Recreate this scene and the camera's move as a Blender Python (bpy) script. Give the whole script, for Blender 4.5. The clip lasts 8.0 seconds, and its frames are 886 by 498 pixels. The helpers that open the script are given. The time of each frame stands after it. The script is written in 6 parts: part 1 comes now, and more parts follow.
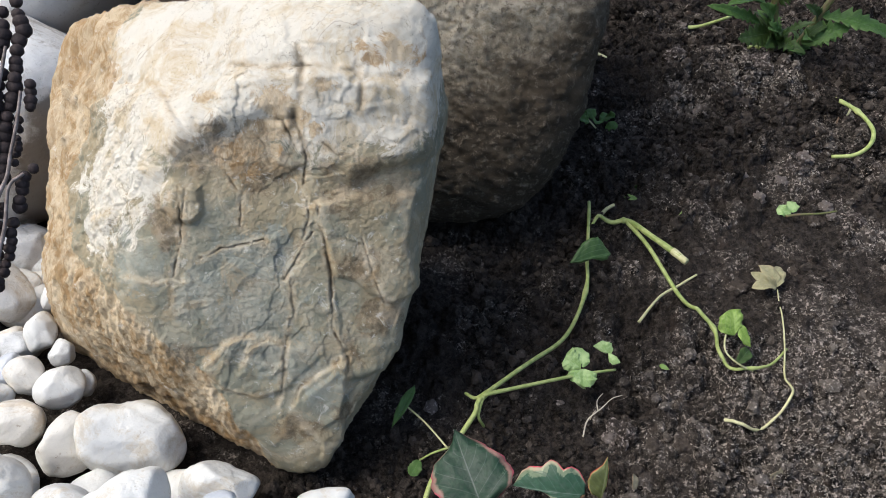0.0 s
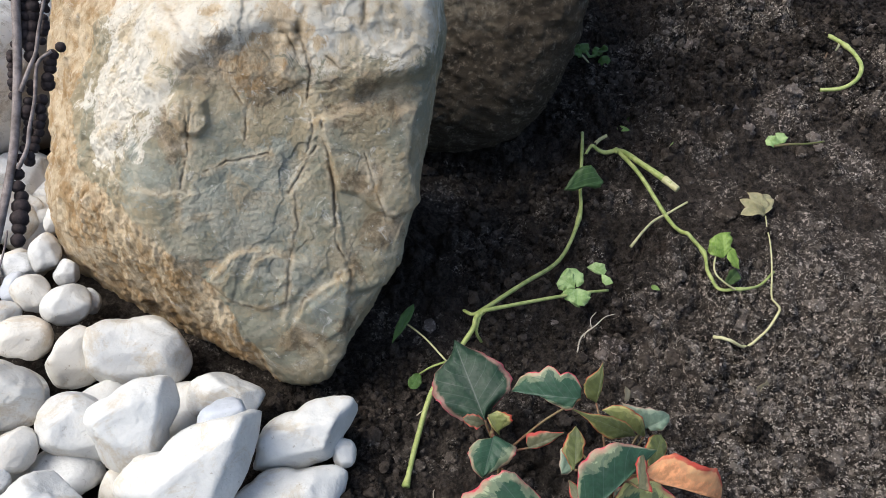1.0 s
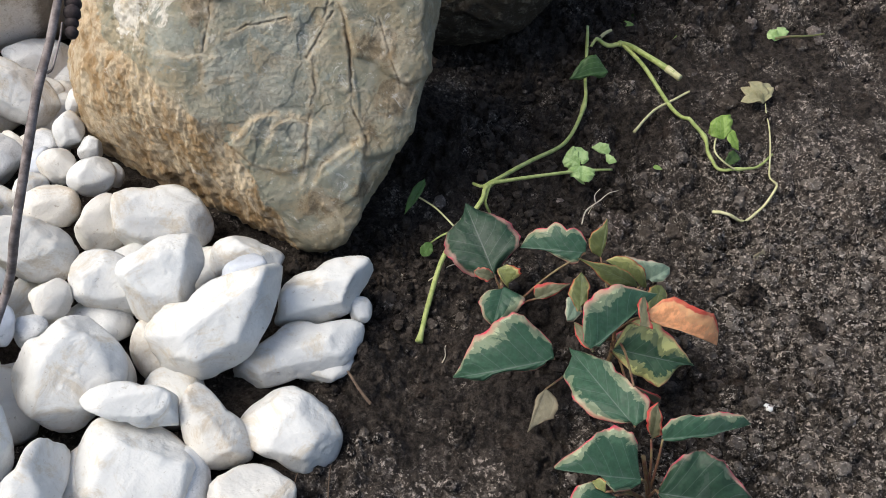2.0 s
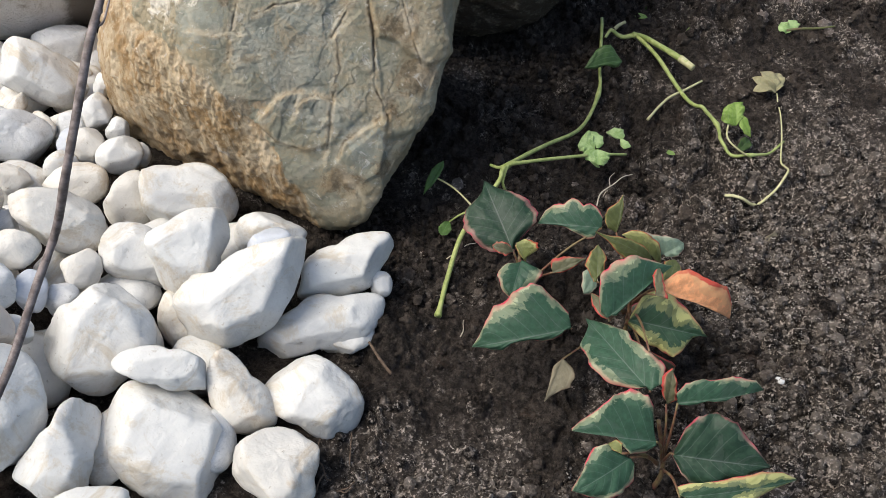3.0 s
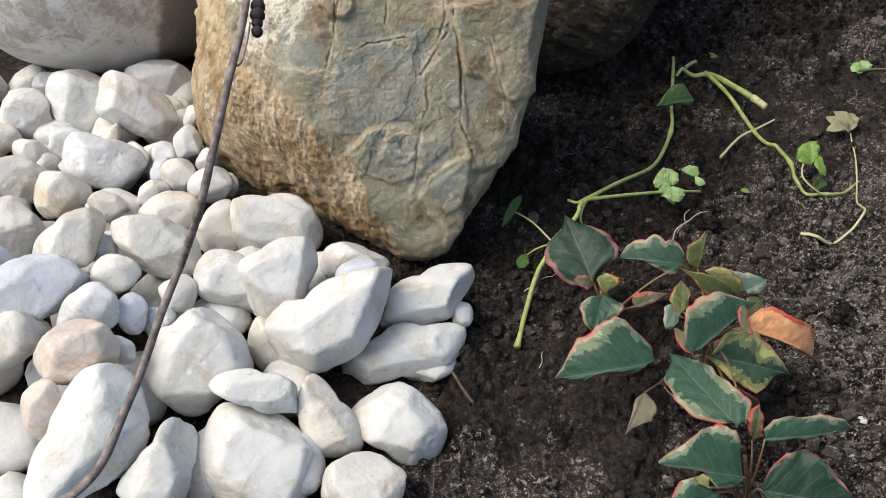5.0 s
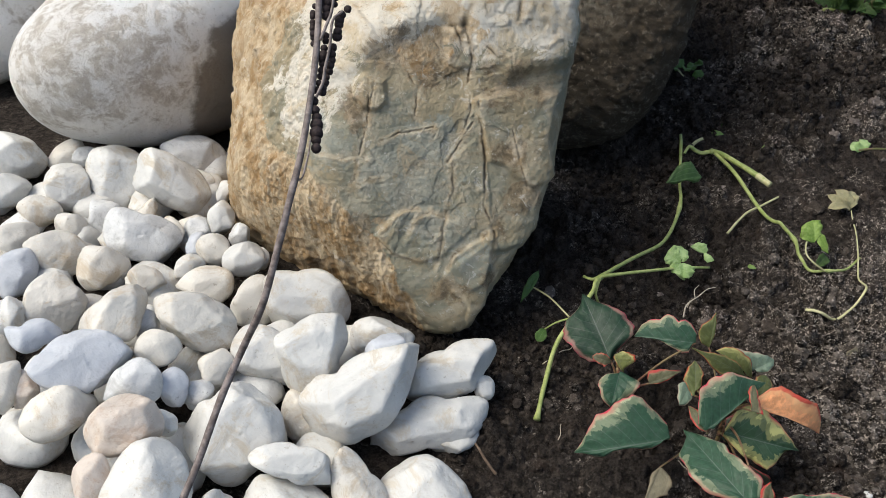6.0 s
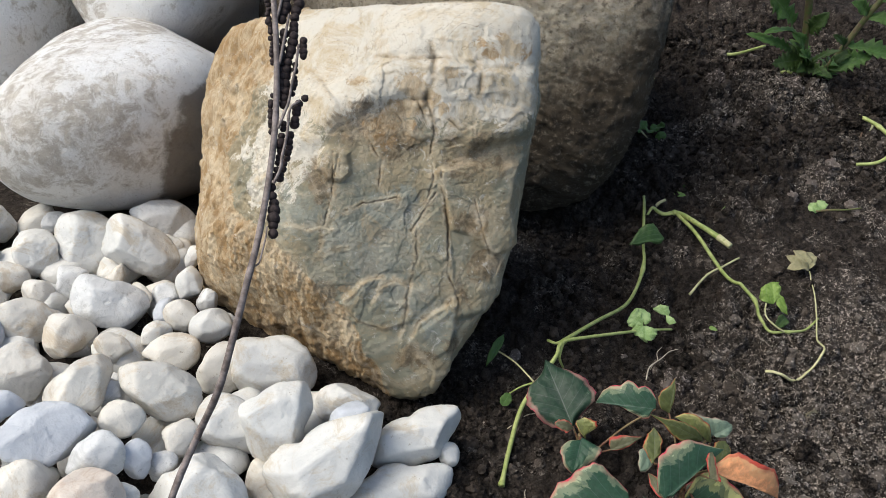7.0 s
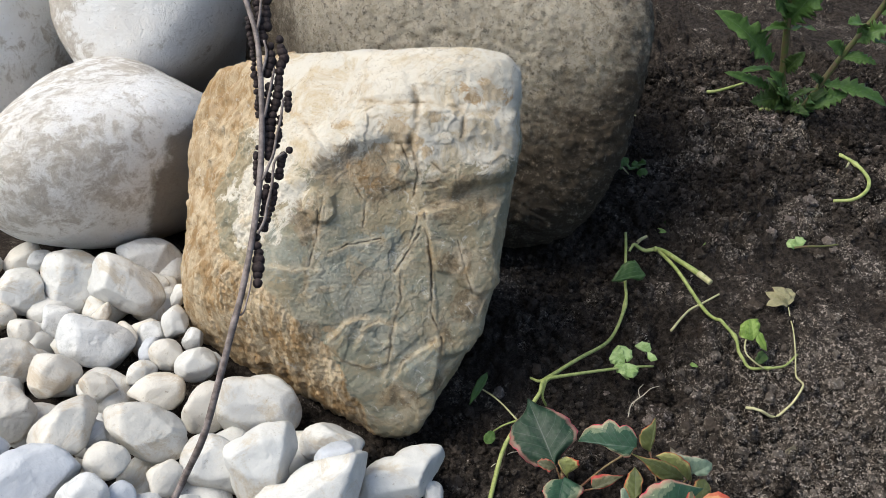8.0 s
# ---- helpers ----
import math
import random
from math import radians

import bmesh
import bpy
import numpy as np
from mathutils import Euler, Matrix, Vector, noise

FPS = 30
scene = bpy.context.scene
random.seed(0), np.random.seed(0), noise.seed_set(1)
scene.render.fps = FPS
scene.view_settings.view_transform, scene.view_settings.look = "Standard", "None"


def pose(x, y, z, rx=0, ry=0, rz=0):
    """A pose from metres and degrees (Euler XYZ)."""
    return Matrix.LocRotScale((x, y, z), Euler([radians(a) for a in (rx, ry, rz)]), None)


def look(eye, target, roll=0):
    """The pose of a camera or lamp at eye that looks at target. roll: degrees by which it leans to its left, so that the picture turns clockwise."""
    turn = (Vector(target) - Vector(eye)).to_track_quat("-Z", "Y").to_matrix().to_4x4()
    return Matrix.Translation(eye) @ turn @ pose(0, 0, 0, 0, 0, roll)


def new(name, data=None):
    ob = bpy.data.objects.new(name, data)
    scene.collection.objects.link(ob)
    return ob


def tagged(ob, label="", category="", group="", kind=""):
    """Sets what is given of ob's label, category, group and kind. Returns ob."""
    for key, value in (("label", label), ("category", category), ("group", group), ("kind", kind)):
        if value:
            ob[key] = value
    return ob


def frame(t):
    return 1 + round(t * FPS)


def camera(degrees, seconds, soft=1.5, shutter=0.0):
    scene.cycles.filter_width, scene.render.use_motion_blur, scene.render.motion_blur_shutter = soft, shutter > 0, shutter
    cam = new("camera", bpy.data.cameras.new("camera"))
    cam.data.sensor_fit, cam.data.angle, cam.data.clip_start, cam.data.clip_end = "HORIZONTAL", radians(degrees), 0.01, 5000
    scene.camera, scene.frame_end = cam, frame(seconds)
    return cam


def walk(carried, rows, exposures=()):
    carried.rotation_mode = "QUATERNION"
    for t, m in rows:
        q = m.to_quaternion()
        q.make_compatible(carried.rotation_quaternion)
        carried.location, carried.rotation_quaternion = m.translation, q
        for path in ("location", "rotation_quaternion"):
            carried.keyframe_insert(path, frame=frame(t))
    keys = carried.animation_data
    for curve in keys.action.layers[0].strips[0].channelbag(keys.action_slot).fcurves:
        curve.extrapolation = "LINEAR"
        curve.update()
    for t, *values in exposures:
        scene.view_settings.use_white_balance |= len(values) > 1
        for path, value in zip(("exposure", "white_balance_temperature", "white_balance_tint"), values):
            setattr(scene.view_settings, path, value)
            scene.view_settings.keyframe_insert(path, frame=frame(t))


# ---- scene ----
cam = camera(53.9, 8.0, 0.75)
METRES, EYE, TILT, LEAN, TURN = 0.30, 0.625, -42.0, 0.0, 0.0
ROWS = [
    (0.0, 0.0, 0.0, 0.0, -0.0, -0.0, -0.0),
    (0.5, -0.035, -0.0148, -0.0539, -0.51, -0.75, -0.27),
    (1.0, -0.0405, -0.0569, -0.1139, -1.01, -2.6, -0.05),
    (1.5, -0.0522, -0.1064, -0.2231, -1.2, -4.6, 0.02),
    (2.0, -0.0731, -0.176, -0.3366, -1.01, -5.78, -0.06),
    (2.2, -0.0722, -0.2033, -0.3667, -0.90, -5.92, -0.18),
    (3.3, -0.1166, -0.2438, -0.4289, -0.31, -4.78, -0.49),
    (3.5, -0.1175, -0.2457, -0.4264, -0.14, -4.73, -0.51),
    (4.0, -0.1334, -0.2612, -0.43, 0.48, -4.74, -0.68),
    (4.5, -0.1697, -0.2677, -0.4443, 1.39, -4.49, -1.11),
    (4.7, -0.1869, -0.2729, -0.4422, 1.84, -3.94, -1.20),
    (5.8, -0.2870, -0.4238, -0.3390, 2.57, -0.74, -1.73),
    (6.0, -0.2876, -0.4403, -0.3255, 2.28, -0.07, -1.82),
    (6.5, -0.2839, -0.4759, -0.2887, 1.58, 1.52, -1.78),
    (7.0, -0.241, -0.4816, -0.2549, 0.96, 2.87, -1.46),
    (7.5, -0.2353, -0.4981, -0.2266, 0.56, 4.04, -1.36),
    (8.0, -0.2295, -0.5219, -0.2156, 0.14, 4.65, -1.29),
]
walk(cam, [(t, pose(0, 0, EYE, TILT, LEAN, TURN) @ pose(METRES * x, METRES * y, METRES * z, 90 + pitch, roll, yaw)) for t, x, y, z, yaw, pitch, roll in ROWS],
     exposures=[(0.0, 0.55, 6250, 8), (2.0, 0.52, 6450, 8), (4.5, 0.50, 6650, 7), (6.0, 0.32, 6550, 6), (7.0, 0.32, 6500, 6), (8.0, 0.40, 6500, 6)])

# ---- light ----
world = bpy.data.worlds.new("world")
scene.world = world
world.use_nodes = True
wn = world.node_tree
sky = wn.nodes.new("ShaderNodeTexSky")
sky.sky_type = "NISHITA"
sky.sun_disc = False
sky.sun_elevation, sky.sun_rotation = radians(57), radians(-100)
sky.dust_density, sky.ozone_density = 3.0, 0.6
bg = wn.nodes["Background"]
bg.inputs["Strength"].default_value = 0.14
wn.links.new(sky.outputs[0], bg.inputs["Color"])
sun_data = bpy.data.lights.new("sun", "SUN")
sun_data.energy, sun_data.angle, sun_data.color = 2.2, radians(38), (1.0, 0.95, 0.87)
sun = new("sun", sun_data)
sun.matrix_world = look((-0.88, -0.155, 1.40), (0, 0, 0))


# ---- materials ----
class Nodes:
    """Short hand for building a node material."""

    def __init__(self, name, rough=0.8, spec=0.4):
        self.m = bpy.data.materials.new(name)
        self.m.use_nodes = True
        self.t = self.m.node_tree
        self.b = self.t.nodes["Principled BSDF"]
        self.b.inputs["Roughness"].default_value = rough
        self.b.inputs["Specular IOR Level"].default_value = spec
        self.co = self.t.nodes.new("ShaderNodeTexCoord").outputs["Object"]

    def put(self, socket, value):
        if isinstance(value, bpy.types.NodeSocket):
            self.t.links.new(value, socket)
        else:
            socket.default_value = value

    def noise(self, scale, detail=6.0, rough=0.6, distort=0.0, at=None):
        n = self.t.nodes.new("ShaderNodeTexNoise")
        self.put(n.inputs["Vector"], at or self.co)
        n.inputs["Scale"].default_value, n.inputs["Detail"].default_value = scale, detail
        n.inputs["Roughness"].default_value, n.inputs["Distortion"].default_value = rough, distort
        return n.outputs["Fac"]

    def voronoi(self, scale, feature="F1", at=None):
        n = self.t.nodes.new("ShaderNodeTexVoronoi")
        n.feature = feature
        self.put(n.inputs["Vector"], at or self.co)
        n.inputs["Scale"].default_value = scale
        return n.outputs["Distance"]

    def step(self, value, low, high, to0=0.0, to1=1.0):
        n = self.t.nodes.new("ShaderNodeMapRange")
        n.interpolation_type = "SMOOTHSTEP"
        for k, v in zip(("Value", "From Min", "From Max", "To Min", "To Max"), (value, low, high, to0, to1)):
            self.put(n.inputs[k], v)
        return n.outputs["Result"]

    def math(self, op, a, b=0.0, clamp=False):
        n = self.t.nodes.new("ShaderNodeMath")
        n.operation, n.use_clamp = op, clamp
        self.put(n.inputs[0], a)
        self.put(n.inputs[1], b)
        return n.outputs[0]

    def mix(self, fac, a, b):
        n = self.t.nodes.new("ShaderNodeMix")
        n.data_type = "RGBA"
        self.put(n.inputs[0], fac)
        for s, v in ((n.inputs[6], a), (n.inputs[7], b)):
            self.put(s, v if isinstance(v, bpy.types.NodeSocket) else (*v, 1.0))
        return n.outputs[2]

    def attribute(self, name):
        n = self.t.nodes.new("ShaderNodeAttribute")
        n.attribute_name = name
        return n.outputs["Fac"]

    def random(self):
        return self.t.nodes.new("ShaderNodeObjectInfo").outputs["Random"]

    def offset(self, seed_scale=37.0):
        """Object coordinates shifted by the object's own random number."""
        n = self.t.nodes.new("ShaderNodeVectorMath")
        n.operation = "ADD"
        self.put(n.inputs[0], self.co)
        self.put(n.inputs[1], self.math("MULTIPLY", self.random(), seed_scale))
        return n.outputs[0]

    def stretched(self, sx, sy, sz, rot=(0, 0, 0)):
        n = self.t.nodes.new("ShaderNodeMapping")
        self.put(n.inputs["Vector"], self.co)
        n.inputs["Scale"].default_value = (sx, sy, sz)
        n.inputs["Rotation"].default_value = [radians(a) for a in rot]
        return n.outputs[0]

    def warped(self, scale, amount, rough=0.6):
        """Object coordinates pushed about by noise."""
        n = self.t.nodes.new("ShaderNodeTexNoise")
        self.put(n.inputs["Vector"], self.co)
        n.inputs["Scale"].default_value, n.inputs["Detail"].default_value, n.inputs["Roughness"].default_value = scale, 6.0, rough
        out = []
        for op, a, b in (("SUBTRACT", n.outputs["Color"], (0.5, 0.5, 0.5)), ("MULTIPLY", None, (amount, amount, amount)), ("ADD", None, self.co)):
            v = self.t.nodes.new("ShaderNodeVectorMath")
            v.operation = op
            self.put(v.inputs[0], a or out[-1])
            self.put(v.inputs[1], b)
            out.append(v.outputs[0])
        return out[-1]

    def bump(self, height, strength=0.5, distance=0.001, under=None):
        n = self.t.nodes.new("ShaderNodeBump")
        n.inputs["Strength"].default_value, n.inputs["Distance"].default_value = strength, distance
        self.put(n.inputs["Height"], height)
        if under is not None:
            self.put(n.inputs["Normal"], under)
        self.put(self.b.inputs["Normal"], n.outputs[0])
        return n.outputs[0]

    def colour(self, c):
        self.put(self.b.inputs["Base Color"], c if isinstance(c, bpy.types.NodeSocket) else (*c, 1.0))
        return self


def soil_material(name, wet=(0.0085, 0.0070, 0.0060), mid=(0.058, 0.0465, 0.039), dry=(0.23, 0.198, 0.172), patchy=True):
    s = Nodes(name, 0.95, 0.12)
    grain, grit = s.noise(260, 4, 0.7), s.noise(520, 2, 0.6)
    c = s.mix(s.step(s.noise(125, 8, 0.84), 0.44, 0.58), wet, mid)
    c = s.mix(s.math("MULTIPLY", s.step(s.noise(25, 6, 0.75), 0.56, 0.68), 0.45), c, (0.060, 0.036, 0.025))
    island = s.step(s.t.nodes.new("ShaderNodeNewGeometry").outputs["Random Per Island"], 0.45, 1.0)
    patch = s.math("ADD", s.math("MULTIPLY", s.step(s.noise(14, 6, 0.75), 0.44, 0.62), 0.52), s.attribute("dryness"), True) if patchy else 0.7
    share = s.math("ADD", patch, s.math("MULTIPLY", s.math("SUBTRACT", s.noise(32, 7, 0.78), 0.5), 1.5)) if patchy else 0.7
    share = s.math("ADD", s.step(share, 0.22, 0.85), 0.06, True) if patchy else 0.7
    # crumbs brightened at random: light on lumps put into their colour
    c = s.mix(s.math("MULTIPLY", island, 0.55), c, tuple(2.3 * v for v in mid))
    c = s.mix(s.math("MULTIPLY", s.math("MULTIPLY", island, 0.75), share), c, dry)
    c = s.mix(s.math("MULTIPLY", s.step(s.noise(150, 7, 0.8), 0.50, 0.60), share), c, dry)
    c = s.mix(s.math("MULTIPLY", s.step(grain, 0.55, 0.61), share), c, tuple(2.1 * v for v in dry))
    c = s.mix(s.math("MULTIPLY", s.step(grit, 0.61, 0.66), s.math("MULTIPLY", s.math("MULTIPLY", share, share), s.step(s.noise(48, 5, 0.7), 0.46, 0.58))), c, (0.56, 0.525, 0.47))
    s.colour(c)
    n = s.bump(s.noise(200, 6, 0.8), 1.0, 0.006)
    s.bump(grit, 0.8, 0.0025, n)
    return s.m


def marble_material(name, base, stain, amount, vein):
    s = Nodes(name, 0.5, 0.4)
    at = s.offset()
    c = s.mix(s.step(s.noise(22, 7, 0.68, 0.6, at), 0.36, 0.66), base, tuple(v * k for v, k in zip(base, (0.80, 0.81, 0.83))))
    c = s.mix(s.math("MULTIPLY", s.step(s.noise(27, 9, 0.80, 0.7, at), 0.50, 0.64), amount), c, stain)
    c = s.mix(s.math("MULTIPLY", s.step(s.noise(75, 6, 0.8, 0.8, at), 0.55, 0.66), 0.50), c, vein)
    c = s.mix(s.math("MULTIPLY", s.step(s.noise(170, 6, 0.78, 0.0, at), 0.61, 0.68), 0.65), c, tuple(0.55 * v for v in stain))
    hair = s.step(s.math("ABSOLUTE", s.math("SUBTRACT", s.noise(20, 4, 0.6, 1.6, at), 0.5)), 0.0, 0.010, 1.0, 0.0)
    c = s.mix(s.math("MULTIPLY", hair, 0.30), c, vein)
    c = s.mix(s.math("MULTIPLY", s.random(), 0.12), c, (0.62, 0.59, 0.54))
    s.colour(c)
    n = s.bump(s.noise(38, 4, 0.55, 0.3, at), 0.45, 0.007)
    n = s.bump(s.step(s.noise(110, 4, 0.6, 0.0, at), 0.60, 0.70), -0.5, 0.0018, n)
    s.bump(s.noise(300, 3, 0.6, 0.0, at), 0.30, 0.0008, n)
    return s.m


SOIL = soil_material("soil")
CLOD = soil_material("dry_soil", (0.055, 0.044, 0.038), (0.12, 0.098, 0.086), (0.25, 0.215, 0.195), False)
WHITE = marble_material("white_marble", (0.665, 0.655, 0.622), (0.48, 0.41, 0.31), 0.80, (0.60, 0.60, 0.585))
CREAM = marble_material("cream_marble", (0.68, 0.645, 0.58), (0.48, 0.385, 0.27), 0.8, (0.59, 0.55, 0.49))
GREY = marble_material("grey_marble", (0.67, 0.67, 0.66), (0.36, 0.36, 0.35), 0.70, (0.33, 0.34, 0.33))
BLUE = marble_material("bluish_marble", (0.55, 0.575, 0.62), (0.38, 0.42, 0.48), 0.50, (0.48, 0.50, 0.54))
PINK = marble_material("pinkish_marble", (0.66, 0.57, 0.49), (0.44, 0.30, 0.21), 0.68, (0.42, 0.30, 0.22))


def main_rock_material():
    s = Nodes("veined_limestone", 0.72, 0.2)
    ragged = s.math("MULTIPLY", s.math("SUBTRACT", s.noise(42, 9, 0.80, 0.9), 0.5), 2.2)

    def spread(key, low=0.42, high=0.58):
        return s.step(s.math("ADD", s.attribute(key), ragged), low, high)

    c = s.mix(s.step(s.noise(16, 8, 0.72, 0.8), 0.42, 0.58), (0.250, 0.243, 0.182), (0.322, 0.270, 0.176))
    c = s.mix(s.math("MULTIPLY", spread("blue"), 0.8), c, s.mix(s.step(s.noise(38, 7, 0.72), 0.42, 0.58), (0.305, 0.318, 0.272), (0.225, 0.230, 0.190)))
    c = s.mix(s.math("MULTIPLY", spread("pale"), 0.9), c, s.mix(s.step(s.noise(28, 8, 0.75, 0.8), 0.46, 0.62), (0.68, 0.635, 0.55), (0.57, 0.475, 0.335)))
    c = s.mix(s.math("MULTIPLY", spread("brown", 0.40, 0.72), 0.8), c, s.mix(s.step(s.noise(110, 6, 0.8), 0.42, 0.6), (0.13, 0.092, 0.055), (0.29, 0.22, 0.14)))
    c = s.mix(s.math("MULTIPLY", spread("rust", 0.38, 0.60), 0.88), c, s.mix(s.step(s.noise(46, 8, 0.8, 0.5, s.stretched(1, 1, 0.3)), 0.42, 0.58), (0.56, 0.44, 0.29), (0.34, 0.21, 0.095)))
    c = s.mix(s.math("MULTIPLY", s.step(s.noise(30, 9, 0.80, 0.8), 0.52, 0.66), 0.45), c, (0.46, 0.335, 0.19))
    c = s.mix(s.math("MULTIPLY", s.step(s.noise(52, 8, 0.75, 1.0), 0.59, 0.65), 0.5), c, (0.64, 0.61, 0.55))
    seam = s.step(s.math("ADD", s.attribute("seam"), s.math("MULTIPLY", ragged, 0.6)), 0.40, 0.85)
    c = s.mix(s.math("MULTIPLY", seam, 0.55), c, s.mix(s.step(s.noise(70, 5, 0.7), 0.42, 0.58), (0.46, 0.33, 0.185), (0.62, 0.53, 0.39)))
    thin = s.step(s.math("ABSOLUTE", s.math("SUBTRACT", s.noise(11, 5, 0.6, 1.2), 0.5)), 0.0, 0.006, 1.0, 0.0)
    thin = s.math("MULTIPLY", thin, s.step(s.noise(13, 3, 0.6), 0.46, 0.58))
    where = s.step(s.noise(14, 4, 0.6), 0.45, 0.56)
    net = s.voronoi(20, "DISTANCE_TO_EDGE", s.warped(22, 0.06, 0.53))
    fine = s.voronoi(58, "DISTANCE_TO_EDGE", s.warped(55, 0.02, 0.53))
    line = s.math("MULTIPLY", s.step(net, 0.003, 0.016, 1.0, 0.0), s.step(s.noise(19, 4, 0.6), 0.47, 0.60))
    tiny = s.math("MULTIPLY", s.step(fine, 0.005, 0.03, 1.0, 0.0), s.math("MULTIPLY", where, s.step(s.noise(40, 4, 0.6), 0.48, 0.60)))
    line = s.math("MAXIMUM", line, s.math("MULTIPLY", tiny, 0.45))
    c = s.mix(s.math("MULTIPLY", s.step(net, 0.02, 0.10, 1.0, 0.0), 0.22), c, (0.66, 0.57, 0.43))
    c = s.mix(s.math("MULTIPLY", line, 0.30), c, (0.16, 0.11, 0.06))
    c = s.mix(s.math("MULTIPLY", thin, 0.4), c, (0.20, 0.14, 0.085))
    c = s.mix(s.math("MULTIPLY", s.attribute("crack"), 0.9, True), c, (0.085, 0.06, 0.035))
    c = s.mix(s.math("MULTIPLY", s.step(s.noise(230, 5, 0.75), 0.59, 0.67), 0.5), c, (0.20, 0.15, 0.10))
    c = s.mix(s.math("MULTIPLY", s.step(s.noise(190, 5, 0.75, 0.4), 0.60, 0.68), 0.5), c, (0.68, 0.64, 0.57))
    s.colour(c)
    n = s.bump(s.noise(60, 10, 0.76, 0.6), 0.5, 0.005)
    n = s.bump(s.noise(300, 5, 0.85), 0.7, 0.0018, n)
    s.bump(s.math("MAXIMUM", thin, line), -0.5, 0.0012, n)
    return s.m


def brown_rock_material():
    s = Nodes("brown_granite", 0.85, 0.25)
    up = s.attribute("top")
    flow = s.noise(30, 9, 0.78, 0.7, s.stretched(0.7, 1.0, 1.9, (0, 25, 0)))
    grit = s.noise(135, 9, 0.84, 0.2)
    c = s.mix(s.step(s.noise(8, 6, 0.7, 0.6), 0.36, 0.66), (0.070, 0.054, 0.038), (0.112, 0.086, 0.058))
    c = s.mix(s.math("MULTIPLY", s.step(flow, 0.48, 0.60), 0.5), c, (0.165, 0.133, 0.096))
    # pale top: wear and painted light share this mask
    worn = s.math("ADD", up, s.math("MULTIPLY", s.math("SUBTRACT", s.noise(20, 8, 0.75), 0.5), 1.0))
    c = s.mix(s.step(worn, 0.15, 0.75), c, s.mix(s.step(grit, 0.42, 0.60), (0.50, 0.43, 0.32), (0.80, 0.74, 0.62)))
    c = s.mix(s.math("MULTIPLY", s.step(grit, 0.53, 0.58), 0.55), c, (0.42, 0.36, 0.28))
    c = s.mix(s.math("MULTIPLY", s.step(s.noise(150, 7, 0.8, 0.3), 0.53, 0.60), 0.65), c, (0.075, 0.058, 0.042))
    s.colour(c)
    n = s.bump(flow, 0.9, 0.012)
    n = s.bump(grit, 1.0, 0.008, n)
    s.bump(s.noise(380, 5, 0.85), 0.8, 0.0025, n)
    return s.m


def white_rock_material():
    s = Nodes("mottled_marble", 0.7, 0.3)
    at = s.offset(11.0)
    stain = s.attribute("stain")
    c = s.mix(s.step(s.noise(9, 5, 0.6, 0.5, at), 0.35, 0.65), (0.74, 0.71, 0.665), (0.80, 0.79, 0.77))
    speck = s.math("ADD", s.math("MULTIPLY", s.math("SUBTRACT", s.noise(48, 9, 0.74, 0.4, at), 0.5), 2.4), stain)
    c = s.mix(s.math("MULTIPLY", s.step(speck, 0.40, 0.80), 0.70), c, s.mix(s.step(s.noise(60, 6, 0.75, 0.0, at), 0.40, 0.62), (0.30, 0.245, 0.18), (0.46, 0.40, 0.32)))
    c = s.mix(s.math("MULTIPLY", s.step(s.noise(120, 6, 0.8, 0.3, at), 0.56, 0.66), 0.5), c, (0.76, 0.74, 0.70))
    c = s.mix(s.math("MULTIPLY", s.step(s.noise(15, 8, 0.78, 1.6, at), 0.60, 0.70), 0.5), c, (0.50, 0.42, 0.32))
    c = s.mix(s.math("MULTIPLY", s.step(s.noise(210, 4, 0.75, 0.0, at), 0.60, 0.68), 0.5), c, (0.30, 0.26, 0.21))
    # dark flank: muddy stain and painted shade in one colour
    c = s.mix(s.math("MULTIPLY", s.step(s.math("ADD", s.attribute("muddy_shade"), s.math("SUBTRACT", s.noise(60, 7, 0.8, 0.0, at), 0.5)), 0.25, 0.75), 0.85), c, s.mix(s.noise(40, 6, 0.7, 0.5, at), (0.10, 0.08, 0.06), (0.22, 0.18, 0.14)))
    s.colour(c)
    n = s.bump(s.noise(55, 9, 0.74, 0.5, at), 0.8, 0.007)
    s.bump(s.noise(480, 4, 0.75, 0.0, at), 0.45, 0.0012, n)
    return s.m


